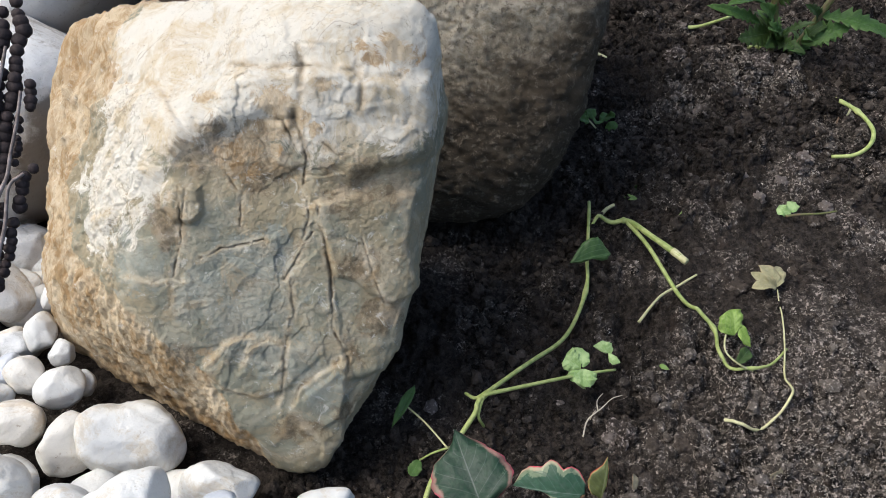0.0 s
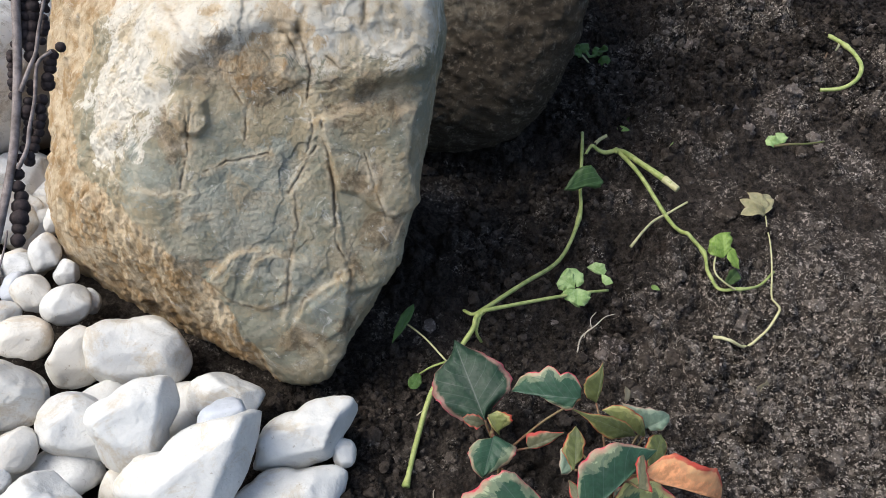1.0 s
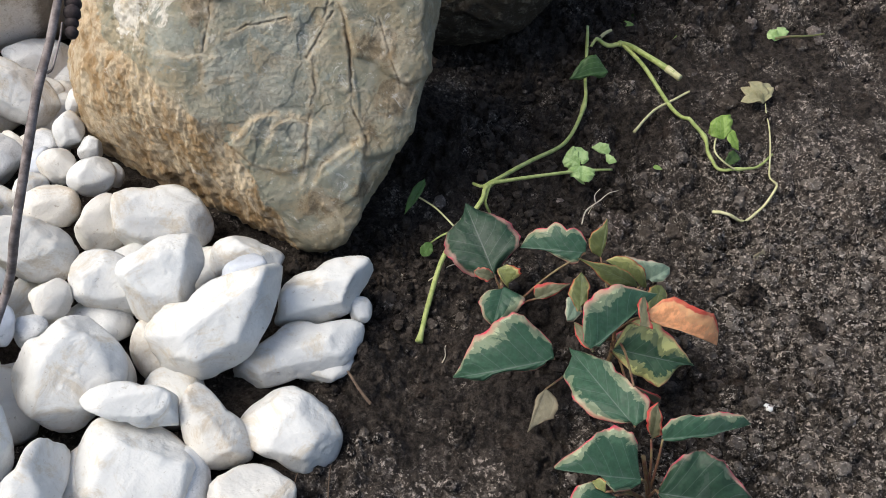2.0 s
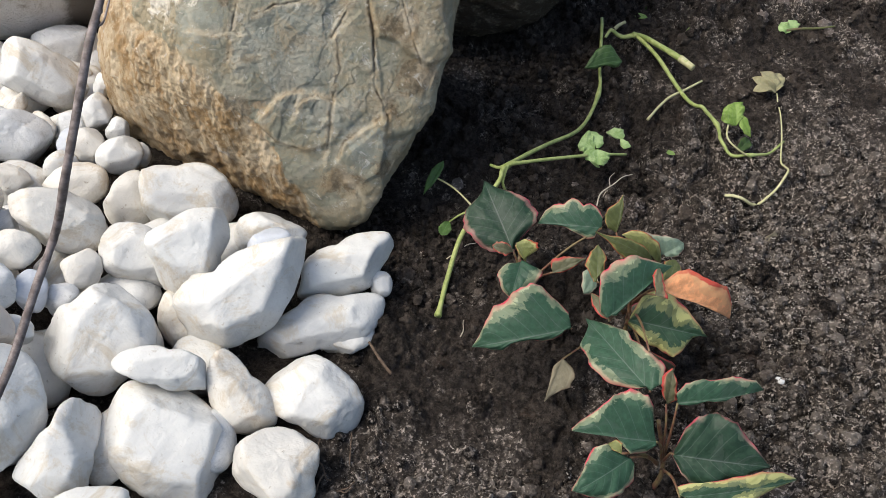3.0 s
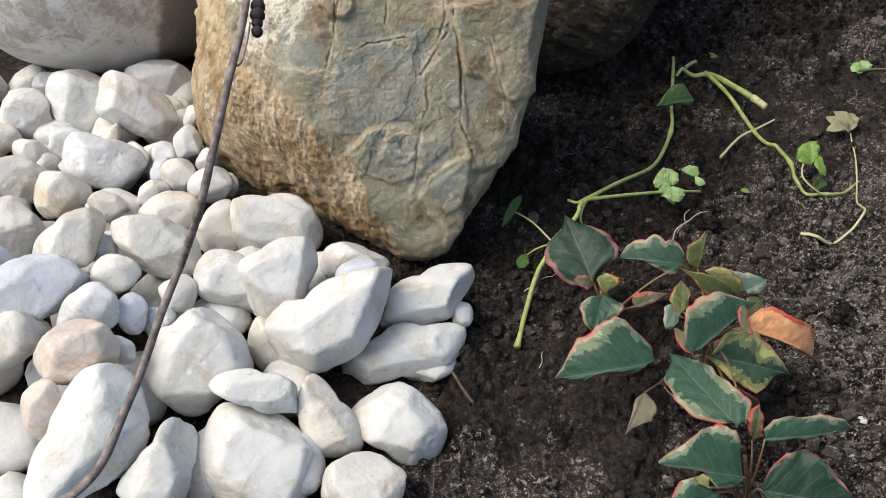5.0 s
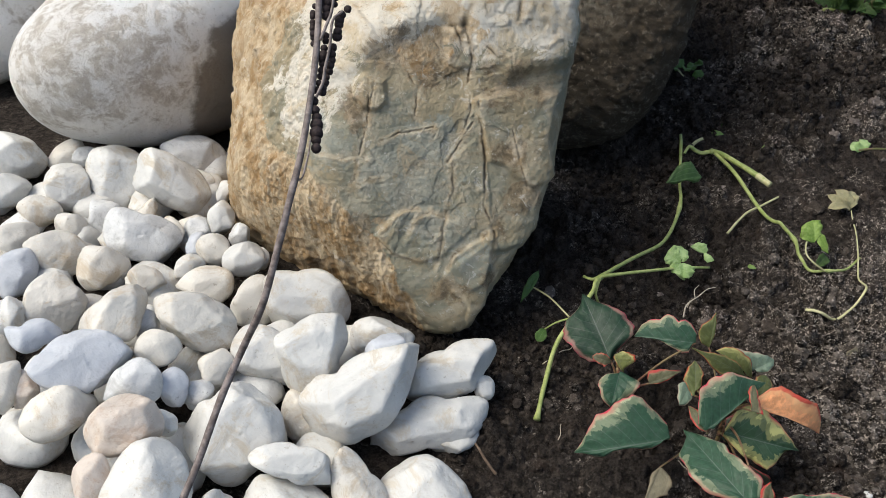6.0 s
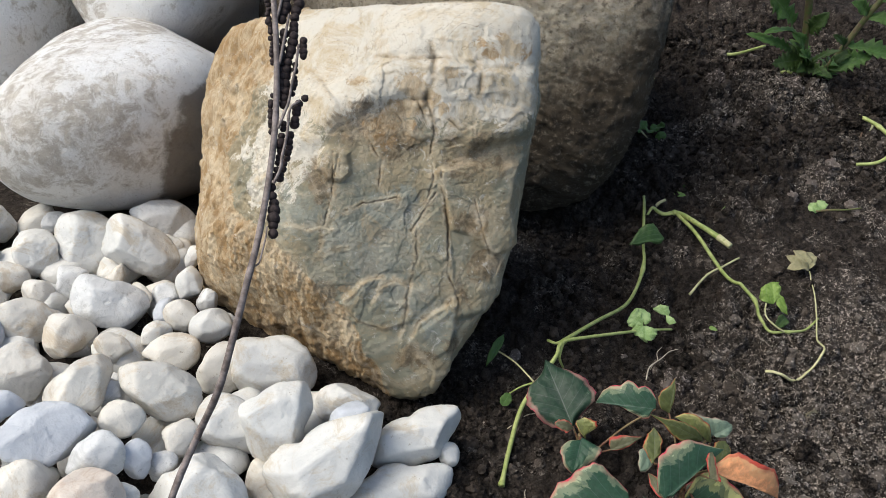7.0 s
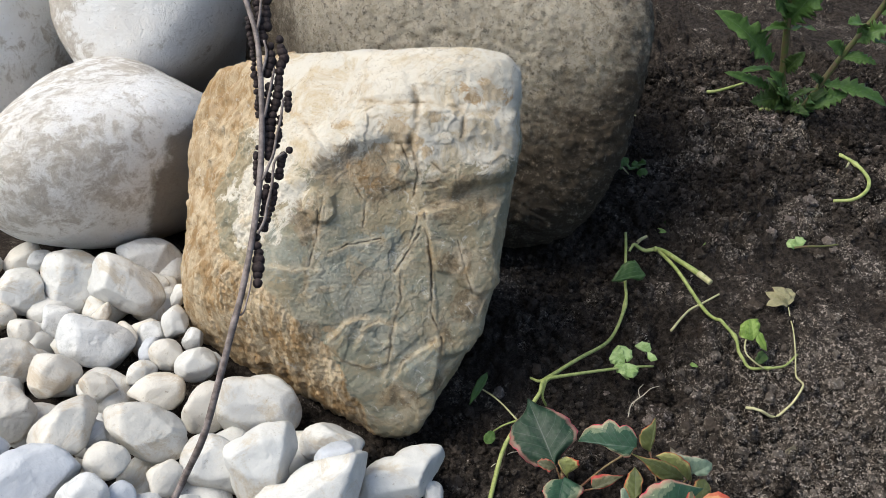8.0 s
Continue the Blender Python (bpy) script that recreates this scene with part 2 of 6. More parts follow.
def leaf_material(name, blade, patch, margin, patch_amount, rim=0.90, rough=0.5):
    s = Nodes(name, rough, 0.28)
    uv = s.t.nodes.new("ShaderNodeUVMap").outputs[0]
    sep = s.t.nodes.new("ShaderNodeSeparateXYZ")
    s.put(sep.inputs[0], uv)
    across = s.math("ABSOLUTE", s.math("SUBTRACT", s.math("MULTIPLY", sep.outputs[1], 2.0), 1.0))
    big, small = s.noise(42, 5, 0.62, 0.8), s.noise(260, 4, 0.6)
    c = s.mix(s.step(small, 0.35, 0.7), blade, tuple(v * 1.35 for v in blade))
    zone = s.math("ADD", s.math("MULTIPLY", across, 0.42), s.math("MULTIPLY", big, 0.9))
    c = s.mix(s.math("MULTIPLY", s.step(zone, 0.80 - 0.3 * patch_amount, 0.83 - 0.3 * patch_amount), 0.75), c, tuple(0.45 * a + 0.55 * b for a, b in zip(blade, patch)))
    c = s.mix(s.step(zone, 0.92 - 0.3 * patch_amount, 0.95 - 0.3 * patch_amount), c, patch)
    c = s.mix(s.math("MULTIPLY", s.step(s.noise(58, 4, 0.6, 1.2), 0.57, 0.61), 0.5), c, tuple(min(1.0, 0.9 * v + 0.028) for v in blade))
    wave = s.math("ADD", across, s.math("MULTIPLY", s.math("SUBTRACT", s.noise(90, 4, 0.6), 0.5), 0.28))
    warm = s.step(s.noise(34, 3, 0.6), 0.42, 0.60)
    c = s.mix(s.math("MULTIPLY", s.step(wave, rim - 0.20, rim - 0.10), s.step(s.noise(30, 4, 0.6), 0.42, 0.56)), c, s.mix(warm, patch, tuple(0.6 * p + 0.4 * q for p, q in zip(patch, margin))))
    c = s.mix(s.math("MULTIPLY", s.step(wave, rim - 0.06, rim + 0.01), s.step(s.noise(40, 3, 0.6), 0.32, 0.52, 0.35, 1.0)), c, margin)
    rib = s.step(across, 0.0, 0.035, 1.0, 0.0)
    slant = s.math("ADD", s.math("MULTIPLY", sep.outputs[0], 7.0), s.math("MULTIPLY", across, -2.2))
    side = s.step(s.math("ABSOLUTE", s.math("SUBTRACT", s.math("FRACT", slant), 0.5)), 0.0, 0.06, 1.0, 0.0)
    veins = s.math("MAXIMUM", rib, s.math("MULTIPLY", side, 0.5))
    c = s.mix(s.math("MULTIPLY", veins, 0.30), c, tuple(min(1.0, 0.5 * v + 0.22) for v in blade))
    s.colour(c)
    n = s.bump(veins, -0.8, 0.0014)
    n = s.bump(s.noise(120, 3, 0.5), 0.6, 0.0025, n)
    s.bump(small, 0.35, 0.0006, n)
    s.b.inputs["Subsurface Weight"].default_value = 0.0
    trans = s.t.nodes.new("ShaderNodeBsdfTranslucent")
    s.put(trans.inputs["Color"], c)
    join = s.t.nodes.new("ShaderNodeMixShader")
    join.inputs[0].default_value = 0.18
    s.t.links.new(s.b.outputs[0], join.inputs[1])
    s.t.links.new(trans.outputs[0], join.inputs[2])
    s.t.links.new(join.outputs[0], s.t.nodes["Material Output"].inputs["Surface"])
    return s.m


GREEN_LEAF = leaf_material("variegated_leaf", (0.030, 0.072, 0.042), (0.36, 0.40, 0.25), (0.56, 0.07, 0.10), 0.16, 1.0)
PATCHY_LEAF = leaf_material("patchy_leaf", (0.028, 0.062, 0.034), (0.42, 0.42, 0.17), (0.47, 0.07, 0.08), 0.62, 1.0)
DARK_LEAF = leaf_material("dark_variegated_leaf", (0.018, 0.042, 0.024), (0.16, 0.21, 0.14), (0.46, 0.08, 0.11), -0.35, 1.0)
CREAM_LEAF = leaf_material("cream_leaf", (0.15, 0.165, 0.055), (0.44, 0.42, 0.16), (0.42, 0.07, 0.04), 0.45, 0.95)
OLIVE_LEAF = leaf_material("olive_leaf", (0.085, 0.10, 0.035), (0.34, 0.31, 0.11), (0.40, 0.07, 0.04), 0.2, 0.96)
ORANGE_LEAF = leaf_material("orange_leaf", (0.72, 0.34, 0.16), (0.78, 0.45, 0.22), (0.58, 0.09, 0.06), 0.5, 0.86)
PALE_LEAF = leaf_material("grey_green_leaf", (0.13, 0.185, 0.135), (0.36, 0.42, 0.30), (0.32, 0.20, 0.16), 0.3, 0.97)
RED_LEAF = leaf_material("reddish_leaf", (0.10, 0.10, 0.055), (0.38, 0.20, 0.12), (0.46, 0.06, 0.05), 0.35, 0.80)
DRY_LEAF = leaf_material("withered_leaf", (0.16, 0.145, 0.10), (0.25, 0.22, 0.15), (0.20, 0.15, 0.10), 0.5, 0.95, 0.8)
STRAW_LEAF = leaf_material("straw_leaf", (0.27, 0.25, 0.14), (0.38, 0.35, 0.21), (0.30, 0.24, 0.13), 0.4, 0.95, 0.8)
FRESH_LEAF = leaf_material("fresh_green_leaf", (0.135, 0.225, 0.06), (0.26, 0.35, 0.12), (0.22, 0.32, 0.10), 0.2, 0.96)
WEED_LEAF = leaf_material("weed_leaf", (0.065, 0.13, 0.030), (0.11, 0.19, 0.055), (0.10, 0.17, 0.05), 0.3, 0.97)
# darker copy of the weed leaf, with shade put into its colour
SHADE_LEAF = leaf_material("shaded_green_leaf", (0.035, 0.065, 0.016), (0.055, 0.10, 0.028), (0.06, 0.10, 0.03), 0.3, 0.97)


def fan_material(name, a, b):
    s = Nodes(name, 0.5, 0.3)
    sep = s.t.nodes.new("ShaderNodeSeparateXYZ")
    s.put(sep.inputs[0], s.t.nodes.new("ShaderNodeUVMap").outputs[0])
    ray = s.step(s.math("ABSOLUTE", s.math("SUBTRACT", s.math("FRACT", s.math("MULTIPLY", sep.outputs[1], 7.0)), 0.5)), 0.0, 0.10, 1.0, 0.0)
    c = s.mix(s.step(s.noise(150, 5, 0.65, 0.4), 0.38, 0.62), a, b)
    c = s.mix(s.math("MULTIPLY", ray, 0.4), c, tuple(min(1.0, 0.7 * v + 0.10) for v in b))
    s.colour(c)
    s.bump(ray, -0.5, 0.0006)
    return s.m


FAN_LEAF = fan_material("scalloped_leaf", (0.20, 0.31, 0.10), (0.33, 0.44, 0.19))
LIME_LEAF = fan_material("yellow_green_leaf", (0.13, 0.215, 0.035), (0.21, 0.30, 0.07))
# dark copy of the scalloped leaf: shade painted into the green
DEEP_LEAF = fan_material("shaded_scalloped_leaf", (0.035, 0.075, 0.018), (0.055, 0.105, 0.030))


def stem_material(name, a, b, rough=0.5, scale=120):
    s = Nodes(name, rough, 0.4)
    s.colour(s.mix(s.step(s.noise(scale, 5, 0.65), 0.35, 0.68), a, b))
    s.bump(s.noise(scale * 4, 4, 0.7), 0.4, 0.0006)
    return s.m


VINE = stem_material("green_vine", (0.24, 0.30, 0.085), (0.40, 0.44, 0.17))
PALE_VINE = stem_material("pale_vine", (0.42, 0.40, 0.20), (0.52, 0.50, 0.29))
RED_STEM = stem_material("reddish_stem", (0.13, 0.05, 0.035), (0.17, 0.14, 0.06))
WEED_STEM = stem_material("weed_stem", (0.10, 0.13, 0.035), (0.15, 0.10, 0.06))
WOODY = stem_material("grey_brown_stalk", (0.11, 0.085, 0.075), (0.28, 0.235, 0.22), 0.6, 160)
SPORE = stem_material("dark_spore_case", (0.016, 0.010, 0.010), (0.042, 0.027, 0.026), 0.75, 500)
TWIG = stem_material("pale_root_fibre", (0.34, 0.29, 0.22), (0.50, 0.45, 0.37), 0.8, 300)
BARK = stem_material("bark_splinter", (0.08, 0.052, 0.035), (0.16, 0.11, 0.075), 0.85, 200)


# ---- building helpers ----
def lattice(i, j, k, seed):
    h = (i * 374761393 + j * 668265263 + k * 1274126177 + seed * 974711) & 0xFFFFFFFF
    h = ((h ^ (h >> 13)) * 1103515245) & 0xFFFFFFFF
    h = ((h ^ (h >> 15)) * 2246822519) & 0xFFFFFFFF
    return ((h ^ (h >> 16)) & 0xFFFFFF) / 0xFFFFFF


def vnoise(p, freq, seed=0):
    """Smooth noise from 0 to 1 at the points p."""
    q = np.asarray(p) * freq + 1000.0
    i = np.floor(q).astype(np.int64)
    f = q - i
    f = f * f * f * (f * (f * 6 - 15) + 10)
    out = 0
    for dx in (0, 1):
        for dy in (0, 1):
            for dz in (0, 1):
                w = (f[:, 0] if dx else 1 - f[:, 0]) * (f[:, 1] if dy else 1 - f[:, 1]) * (f[:, 2] if dz else 1 - f[:, 2])
                out = out + w * lattice(i[:, 0] + dx, i[:, 1] + dy, i[:, 2] + dz, seed)
    return out


def fbm(p, freq, octaves=4, seed=0, gain=0.5):
    total, amp, norm = 0, 1.0, 0.0
    for o in range(octaves):
        total = total + amp * (vnoise(p, freq * 2.03 ** o, seed + 17 * o) - 0.5)
        norm += amp
        amp *= gain
    return total / norm


def cells(xy, size, seed=0):
    """Distance to the nearest scattered point, in units of size, and that point's own random number."""
    q = xy / size + 500.0
    i = np.floor(q).astype(np.int64)
    best, who = np.full(len(q), 9.0), np.zeros(len(q))
    for dx in (-1, 0, 1):
        for dy in (-1, 0, 1):
            a, b = i[:, 0] + dx, i[:, 1] + dy
            z = np.zeros_like(a)
            d = np.hypot(a + lattice(a, b, z, seed) - q[:, 0], b + lattice(a, b, z + 1, seed) - q[:, 1])
            near = d < best
            best = np.where(near, d, best)
            who = np.where(near, lattice(a, b, z + 2, seed), who)
    return best, who


def lumps(p, size, seed=0):
    """Broken plates in space: each point's plate has its own height and tilt. Returns the relief, from about -1 to 1, and the nearness to a joint."""
    q = p / size + 300.0
    i = np.floor(q).astype(np.int64)
    d1, d2, relief = np.full(len(q), 9.0), np.full(len(q), 9.0), np.zeros(len(q))
    for dx in (-1, 0, 1):
        for dy in (-1, 0, 1):
            for dz in (-1, 0, 1):
                a, b, c = i[:, 0] + dx, i[:, 1] + dy, i[:, 2] + dz
                off = np.stack([a + lattice(a, b, c, seed), b + lattice(a, b, c, seed + 1), c + lattice(a, b, c, seed + 2)], -1) - q
                d = np.linalg.norm(off, axis=1)
                tilt = np.stack([lattice(a, b, c, seed + 3 + k) - 0.5 for k in range(3)], -1)
                own = (lattice(a, b, c, seed + 7) - 0.5) * 1.1 + 1.5 * (off * tilt).sum(1)
                near = d < d1
                d2 = np.where(near, d1, np.minimum(d2, d))
                relief = np.where(near, own, relief)
                d1 = np.where(near, d, d1)
    return relief, np.clip(1 - (d2 - d1) / 0.10, 0, 1)


BALLS = {}


def ball(sub):
    if sub not in BALLS:
        bm = bmesh.new()
        bmesh.ops.create_icosphere(bm, subdivisions=sub, radius=1.0)
        bm.verts.ensure_lookup_table()
        v = np.array([w.co[:] for w in bm.verts])
        f = np.array([[w.index for w in g.verts] for g in bm.faces])
        bm.free()
        BALLS[sub] = v / np.linalg.norm(v, axis=1)[:, None], f
    return BALLS[sub]


def towards(az, el):
    a, e = radians(az), radians(el)
    return np.array([math.sin(a) * math.cos(e), -math.cos(a) * math.cos(e), math.sin(e)])


def facets(dirs, planes, p=10):
    """Radius of a stone with soft facets: planes of (azimuth, elevation, distance)."""
    inv = np.zeros(len(dirs))
    for az, el, dist in planes:
        inv += (np.maximum(dirs @ towards(az, el), 0) / dist) ** p
    return inv ** (-1 / p)


def normals(v, f):
    n = np.zeros_like(v)
    fn = np.cross(v[f[:, 1]] - v[f[:, 0]], v[f[:, 2]] - v[f[:, 0]])
    for k in range(3):
        np.add.at(n, f[:, k], fn)
    return n / np.maximum(np.linalg.norm(n, axis=1), 1e-12)[:, None]


def mesh_from(name, v, f, material, smooth=True, layers=None, uv=None):
    me = bpy.data.meshes.new(name)
    me.from_pydata(np.asarray(v).tolist(), [], f.tolist() if isinstance(f, np.ndarray) else f)
    me.materials.append(material)
    if smooth:
        me.shade_smooth()
    for key, values in (layers or {}).items():
        me.attributes.new(key, "FLOAT", "POINT").data.foreach_set("value", np.asarray(values, dtype=np.float32))
    if uv is not None:
        lay = me.uv_layers.new(name="UVMap")
        idx = np.zeros(len(me.loops), dtype=np.int32)
        me.loops.foreach_get("vertex_index", idx)
        lay.data.foreach_set("uv", np.asarray(uv, dtype=np.float32)[idx].ravel())
    return me


def empty(name, at=(0, 0, 0)):
    ob = new(name)
    ob.location = at
    ob.empty_display_size = 0.02
    return ob


def under(ob, parent, label=""):
    """Make ob, built in world coordinates, a part of parent."""
    ob.parent = parent
    up = parent
    shift = Vector((0, 0, 0))
    while up is not None:
        shift += up.location
        up = up.parent
    ob.location = ob.location - shift
    return tagged(ob, label)


def spline(points, steps=6):
    p = np.array(points, float)
    p = np.vstack([2 * p[0] - p[1], p, 2 * p[-1] - p[-2]])
    out = []
    for i in range(1, len(p) - 2):
        for s in np.arange(steps) / steps:
            out.append(0.5 * (2 * p[i] + (p[i + 1] - p[i - 1]) * s + (2 * p[i - 1] - 5 * p[i] + 4 * p[i + 1] - p[i + 2]) * s * s
                              + (3 * p[i] - p[i - 1] - 3 * p[i + 1] + p[i + 2]) * s ** 3))
    return np.array(out + [p[-2]])


def tube(name, points, r0, r1, material, parent=None, sides=8, steps=6, label="", knots=(), wobble=0.08, seed=0):
    """A tapered, slightly uneven stem along a smooth line; knots: places along it, from 0 to 1, that swell."""
    c = spline(points, steps)
    n = len(c)
    tang = np.gradient(c, axis=0)
    tang /= np.linalg.norm(tang, axis=1)[:, None]
    side = np.cross(tang, (0.13, 0.21, 0.97))
    side /= np.linalg.norm(side, axis=1)[:, None]
    top = np.cross(side, tang)
    u = np.linspace(0, 1, n)
    r = r0 + (r1 - r0) * u
    for k in knots:
        r = r * (1 + 0.45 * np.exp(-((u - k) / 0.018) ** 2))
    r = r * (1 + wobble * 2 * fbm(c, 90, 2, seed))
    a = np.linspace(0, 2 * np.pi, sides, endpoint=False)
    v = (c[:, None] + r[:, None, None] * (np.cos(a)[None, :, None] * side[:, None] + np.sin(a)[None, :, None] * top[:, None])).reshape(-1, 3)
    f = [(i * sides + j, i * sides + (j + 1) % sides, (i + 1) * sides + (j + 1) % sides, (i + 1) * sides + j) for i in range(n - 1) for j in range(sides)]
    f += [tuple(range(sides))[::-1], tuple((n - 1) * sides + j for j in range(sides))]
    at = c[0]
    ob = new(name, mesh_from(name, v - at, f, material))
    ob.location = at
    return under(ob, parent, label) if parent is not None else ob


def laid(points, lift=0.002):
    """The same line, raised where it would sink into the soil."""
    q = spline(points, 5)
    floor_z = np.max([soil_height(q[:, 0] + a, q[:, 1] + b) for a, b in ((0, 0), (0.004, 0), (-0.004, 0), (0, 0.004), (0, -0.004))], axis=0) + lift
    z = np.maximum(q[:, 2], floor_z)
    for k in range(6):
        z = np.maximum(np.convolve(np.r_[z[0], z, z[-1]], (0.25, 0.5, 0.25), "valid"), floor_z - 0.001)
    return [(a, b, c) for a, b, c in zip(q[:, 0], q[:, 1], z)]


def leaf_blade(base, tip, width, roll, bend, material, parent=None, name="leaf", label="", shape="lance", hint=(0.05, -0.5, 0.86), teeth=0.0, seed=0):
    """A thin leaf from its foot to its tip, folded along the rib, arched and wavy at the edge."""
    base, tip = np.array(base, float), np.array(tip, float)
    length = np.linalg.norm(tip - base)
    x = (tip - base) / length
    z = np.array(hint, float)
    z = z - (z @ x) * x
    z /= np.linalg.norm(z)
    y = np.cross(z, x)
    c, s_ = math.cos(radians(roll)), math.sin(radians(roll))
    y, z = c * y + s_ * z, c * z - s_ * y
    own = shape == "own"
    ns, nr = (41, 21) if own else (46, 9) if teeth else (30, 15) if width > 0.025 else (16, 9)
    s, r = np.meshgrid(np.linspace(0, 1, ns), np.linspace(-1, 1, nr), indexing="ij")
    if own:
        half = np.where(r > 0, *(np.interp(s, np.linspace(0, 1, len(k)), np.array(k) * 1.06 / 1000) for k in width))
    elif shape == "round":
        half = np.sqrt(np.maximum(1 - (2 * s - 1) ** 2, 0)) * (0.8 + 0.35 * s)
    else:
        half = (s + 0.01) ** 0.6 * (1 - s) ** 0.75
    if not own:
        half = half / half.max() * width / 2
    rs = np.random.RandomState(seed + 5)
    ph = rs.uniform(0, 6.28, 4)
    lobes = 0.03
    wav = 1 + lobes * np.sin(s * 11 + ph[0] + 1.3 * np.sign(r)) + 0.6 * lobes * np.sin(s * 21 + ph[2]) + 0.05 * np.sin(s * 31 + ph[1] + r)
    if own:
        wav = 1 + np.abs(r) ** 4 * (0.022 * np.sin(s * 29 + ph[0] + np.sign(r)) + 0.010 * np.sin(s * 61 + ph[1]))
    if teeth:
        wav = wav * (1 + teeth * ((s * 8 + 0.3 + 0.15 * np.abs(r)) % 1.0 - 0.5) * (1 + 0.6 * np.sin(5 * s + ph[0])))
    lx = s * length
    ly = r * half * wav
    fold = rs.uniform(0.15, 0.55)
    lz = fold * np.abs(ly) + bend * length * 2.2 * s * (1 - s) - 0.25 * np.abs(r) ** 2.5 * half * (0.4 + 0.9 * bend)
    lz = lz - rs.uniform(0.0, 0.22) * length * s ** 4 + rs.uniform(0.14, 0.32) * half * np.abs(r) ** 2 * np.sin(s * rs.uniform(9, 15) + ph[3] + 2 * np.sign(r)) + 0.03 * half * np.cos(s * 40) * np.abs(r) * (1 - np.abs(r))
    if own:
        wide = np.mean(half)
        crease = np.abs(np.sin(4.2 * np.pi * (s - 0.35 * np.abs(r)) + ph[2]))
        lz = (rs.uniform(0.05, 0.30) * np.abs(ly) + bend * length * 1.6 * s * (1 - s) - rs.uniform(0.0, 0.15) * length * s ** 4 + 0.16 * wide * crease * np.abs(r) * (1.3 - np.abs(r))
              + 0.20 * wide * np.abs(r) ** 3 * np.sin(s * rs.uniform(12, 20) + ph[3] + 2 * np.sign(r)) - 0.35 * wide * np.abs(r) ** 3)
    q = lx[..., None] * x + ly[..., None] * y + lz[..., None] * z
    top = q.reshape(-1, 3)
    low = top - 0.0004 * z
    m = ns * nr
    quad = [(i * nr + j, (i + 1) * nr + j, (i + 1) * nr + j + 1, i * nr + j + 1) for i in range(ns - 1) for j in range(nr - 1)]
    f = [t for t in quad] + [tuple(m + k for k in t[::-1]) for t in quad]
    rim = [i * nr for i in range(ns)] + [(ns - 1) * nr + j for j in range(1, nr)] + [i * nr + nr - 1 for i in range(ns - 2, -1, -1)] + list(range(nr - 2, 0, -1))
    f += [(rim[k], m + rim[k], m + rim[(k + 1) % len(rim)], rim[(k + 1) % len(rim)]) for k in range(len(rim))]
    uv = np.stack([s, (r + 1) / 2], -1).reshape(-1, 2)
    ob = new(name, mesh_from(name, np.vstack([top, low]), f, material, uv=np.vstack([uv, uv])))
    ob.location = base
    return under(ob, parent, label) if parent is not None else ob


# ---- ground ----
def soil_base(x, y):
    """Height of the bed: a slight hollow beside the boulders, a bank under the pebbles, a rise towards the back."""
    def hump(cx, cy, sx, sy, h):
        return h * np.exp(-((x - cx) / sx) ** 2 - ((y - cy) / sy) ** 2)
    z = hump(0.17, 0.60, 0.14, 0.16, -0.020) + hump(0.40, 0.84, 0.16, 0.16, 0.012) + hump(0.42, 1.08, 0.16, 0.09, 0.022)
    z = z + hump(0.05, 0.62, 0.08, 0.12, -0.012) + hump(0.36, 0.98, 0.06, 0.05, 0.018) + hump(0.28, 1.14, 0.05, 0.04, 0.025)
    z = z + 0.013 / (1 + np.exp(np.clip((x + 0.175) / 0.016, -50, 50))) + hump(-0.48, 0.25, 0.2, 0.22, 0.025)
    return z


def soil_height(x, y):
    x, y = np.asarray(x, float), np.asarray(y, float)
    p = np.stack([x, y, 0 * x], -1)
    xy = p[:, :2] + 0.006 * np.stack([fbm(p, 60, 2, 3), fbm(p, 60, 2, 4)], -1)
    away = np.hypot(np.maximum(np.abs(x - 0.2) - 0.62, 0), np.maximum(np.abs(y - 0.8) - 0.95, 0))
    near = np.exp(-(away / 0.12) ** 2)
    z = soil_base(x, y) + (0.3 + 0.7 * near) * 0.010 * fbm(p, 14, 4, 7)
    loose = np.clip(vnoise(p, 9, 21) * 1.8 - 0.25, 0.30, 1.1)
    loose = loose * (0.25 + 0.75 / (1 + np.exp(np.clip(-(x + 0.075) / 0.012, -50, 50))))
    for size, high, seed in ((0.036, 0.0150, 31), (0.016, 0.0125, 32), (0.0078, 0.0060, 33)):
        d, who = cells(xy, size, seed)
        z = z + near * loose * high * (0.25 + 0.9 * np.clip(who * 1.5 - 0.4, 0, 1)) * np.sqrt(np.maximum(1 - (d / 0.70) ** 2, 0))
    return z + near * 0.0055 * fbm(p, 230, 3, 9, 0.65)


gx = np.concatenate([-np.geomspace(60, 0.33, 26), np.linspace(-0.31, -0.13, 60), np.linspace(-0.1285, 0.52, 430), np.linspace(0.524, 0.80, 70), np.geomspace(0.82, 60, 20)])
gy = np.concatenate([-np.geomspace(60, 0.05, 22), np.linspace(-0.03, 0.08, 30), np.linspace(0.083, 0.92, 520), np.linspace(0.923, 1.30, 160), np.linspace(1.31, 1.75, 50), np.geomspace(1.8, 90, 20)])
X, Y = np.meshgrid(gx, gy)
Z = soil_height(X.ravel(), Y.ravel()).reshape(X.shape)
V = np.stack([X, Y, Z], -1).reshape(-1, 3)
nx, ny = len(gx), len(gy)
i0 = (np.arange(ny - 1)[:, None] * nx + np.arange(nx - 1)).ravel()
F = np.stack([i0, i0 + 1, i0 + nx + 1, i0 + nx], -1)
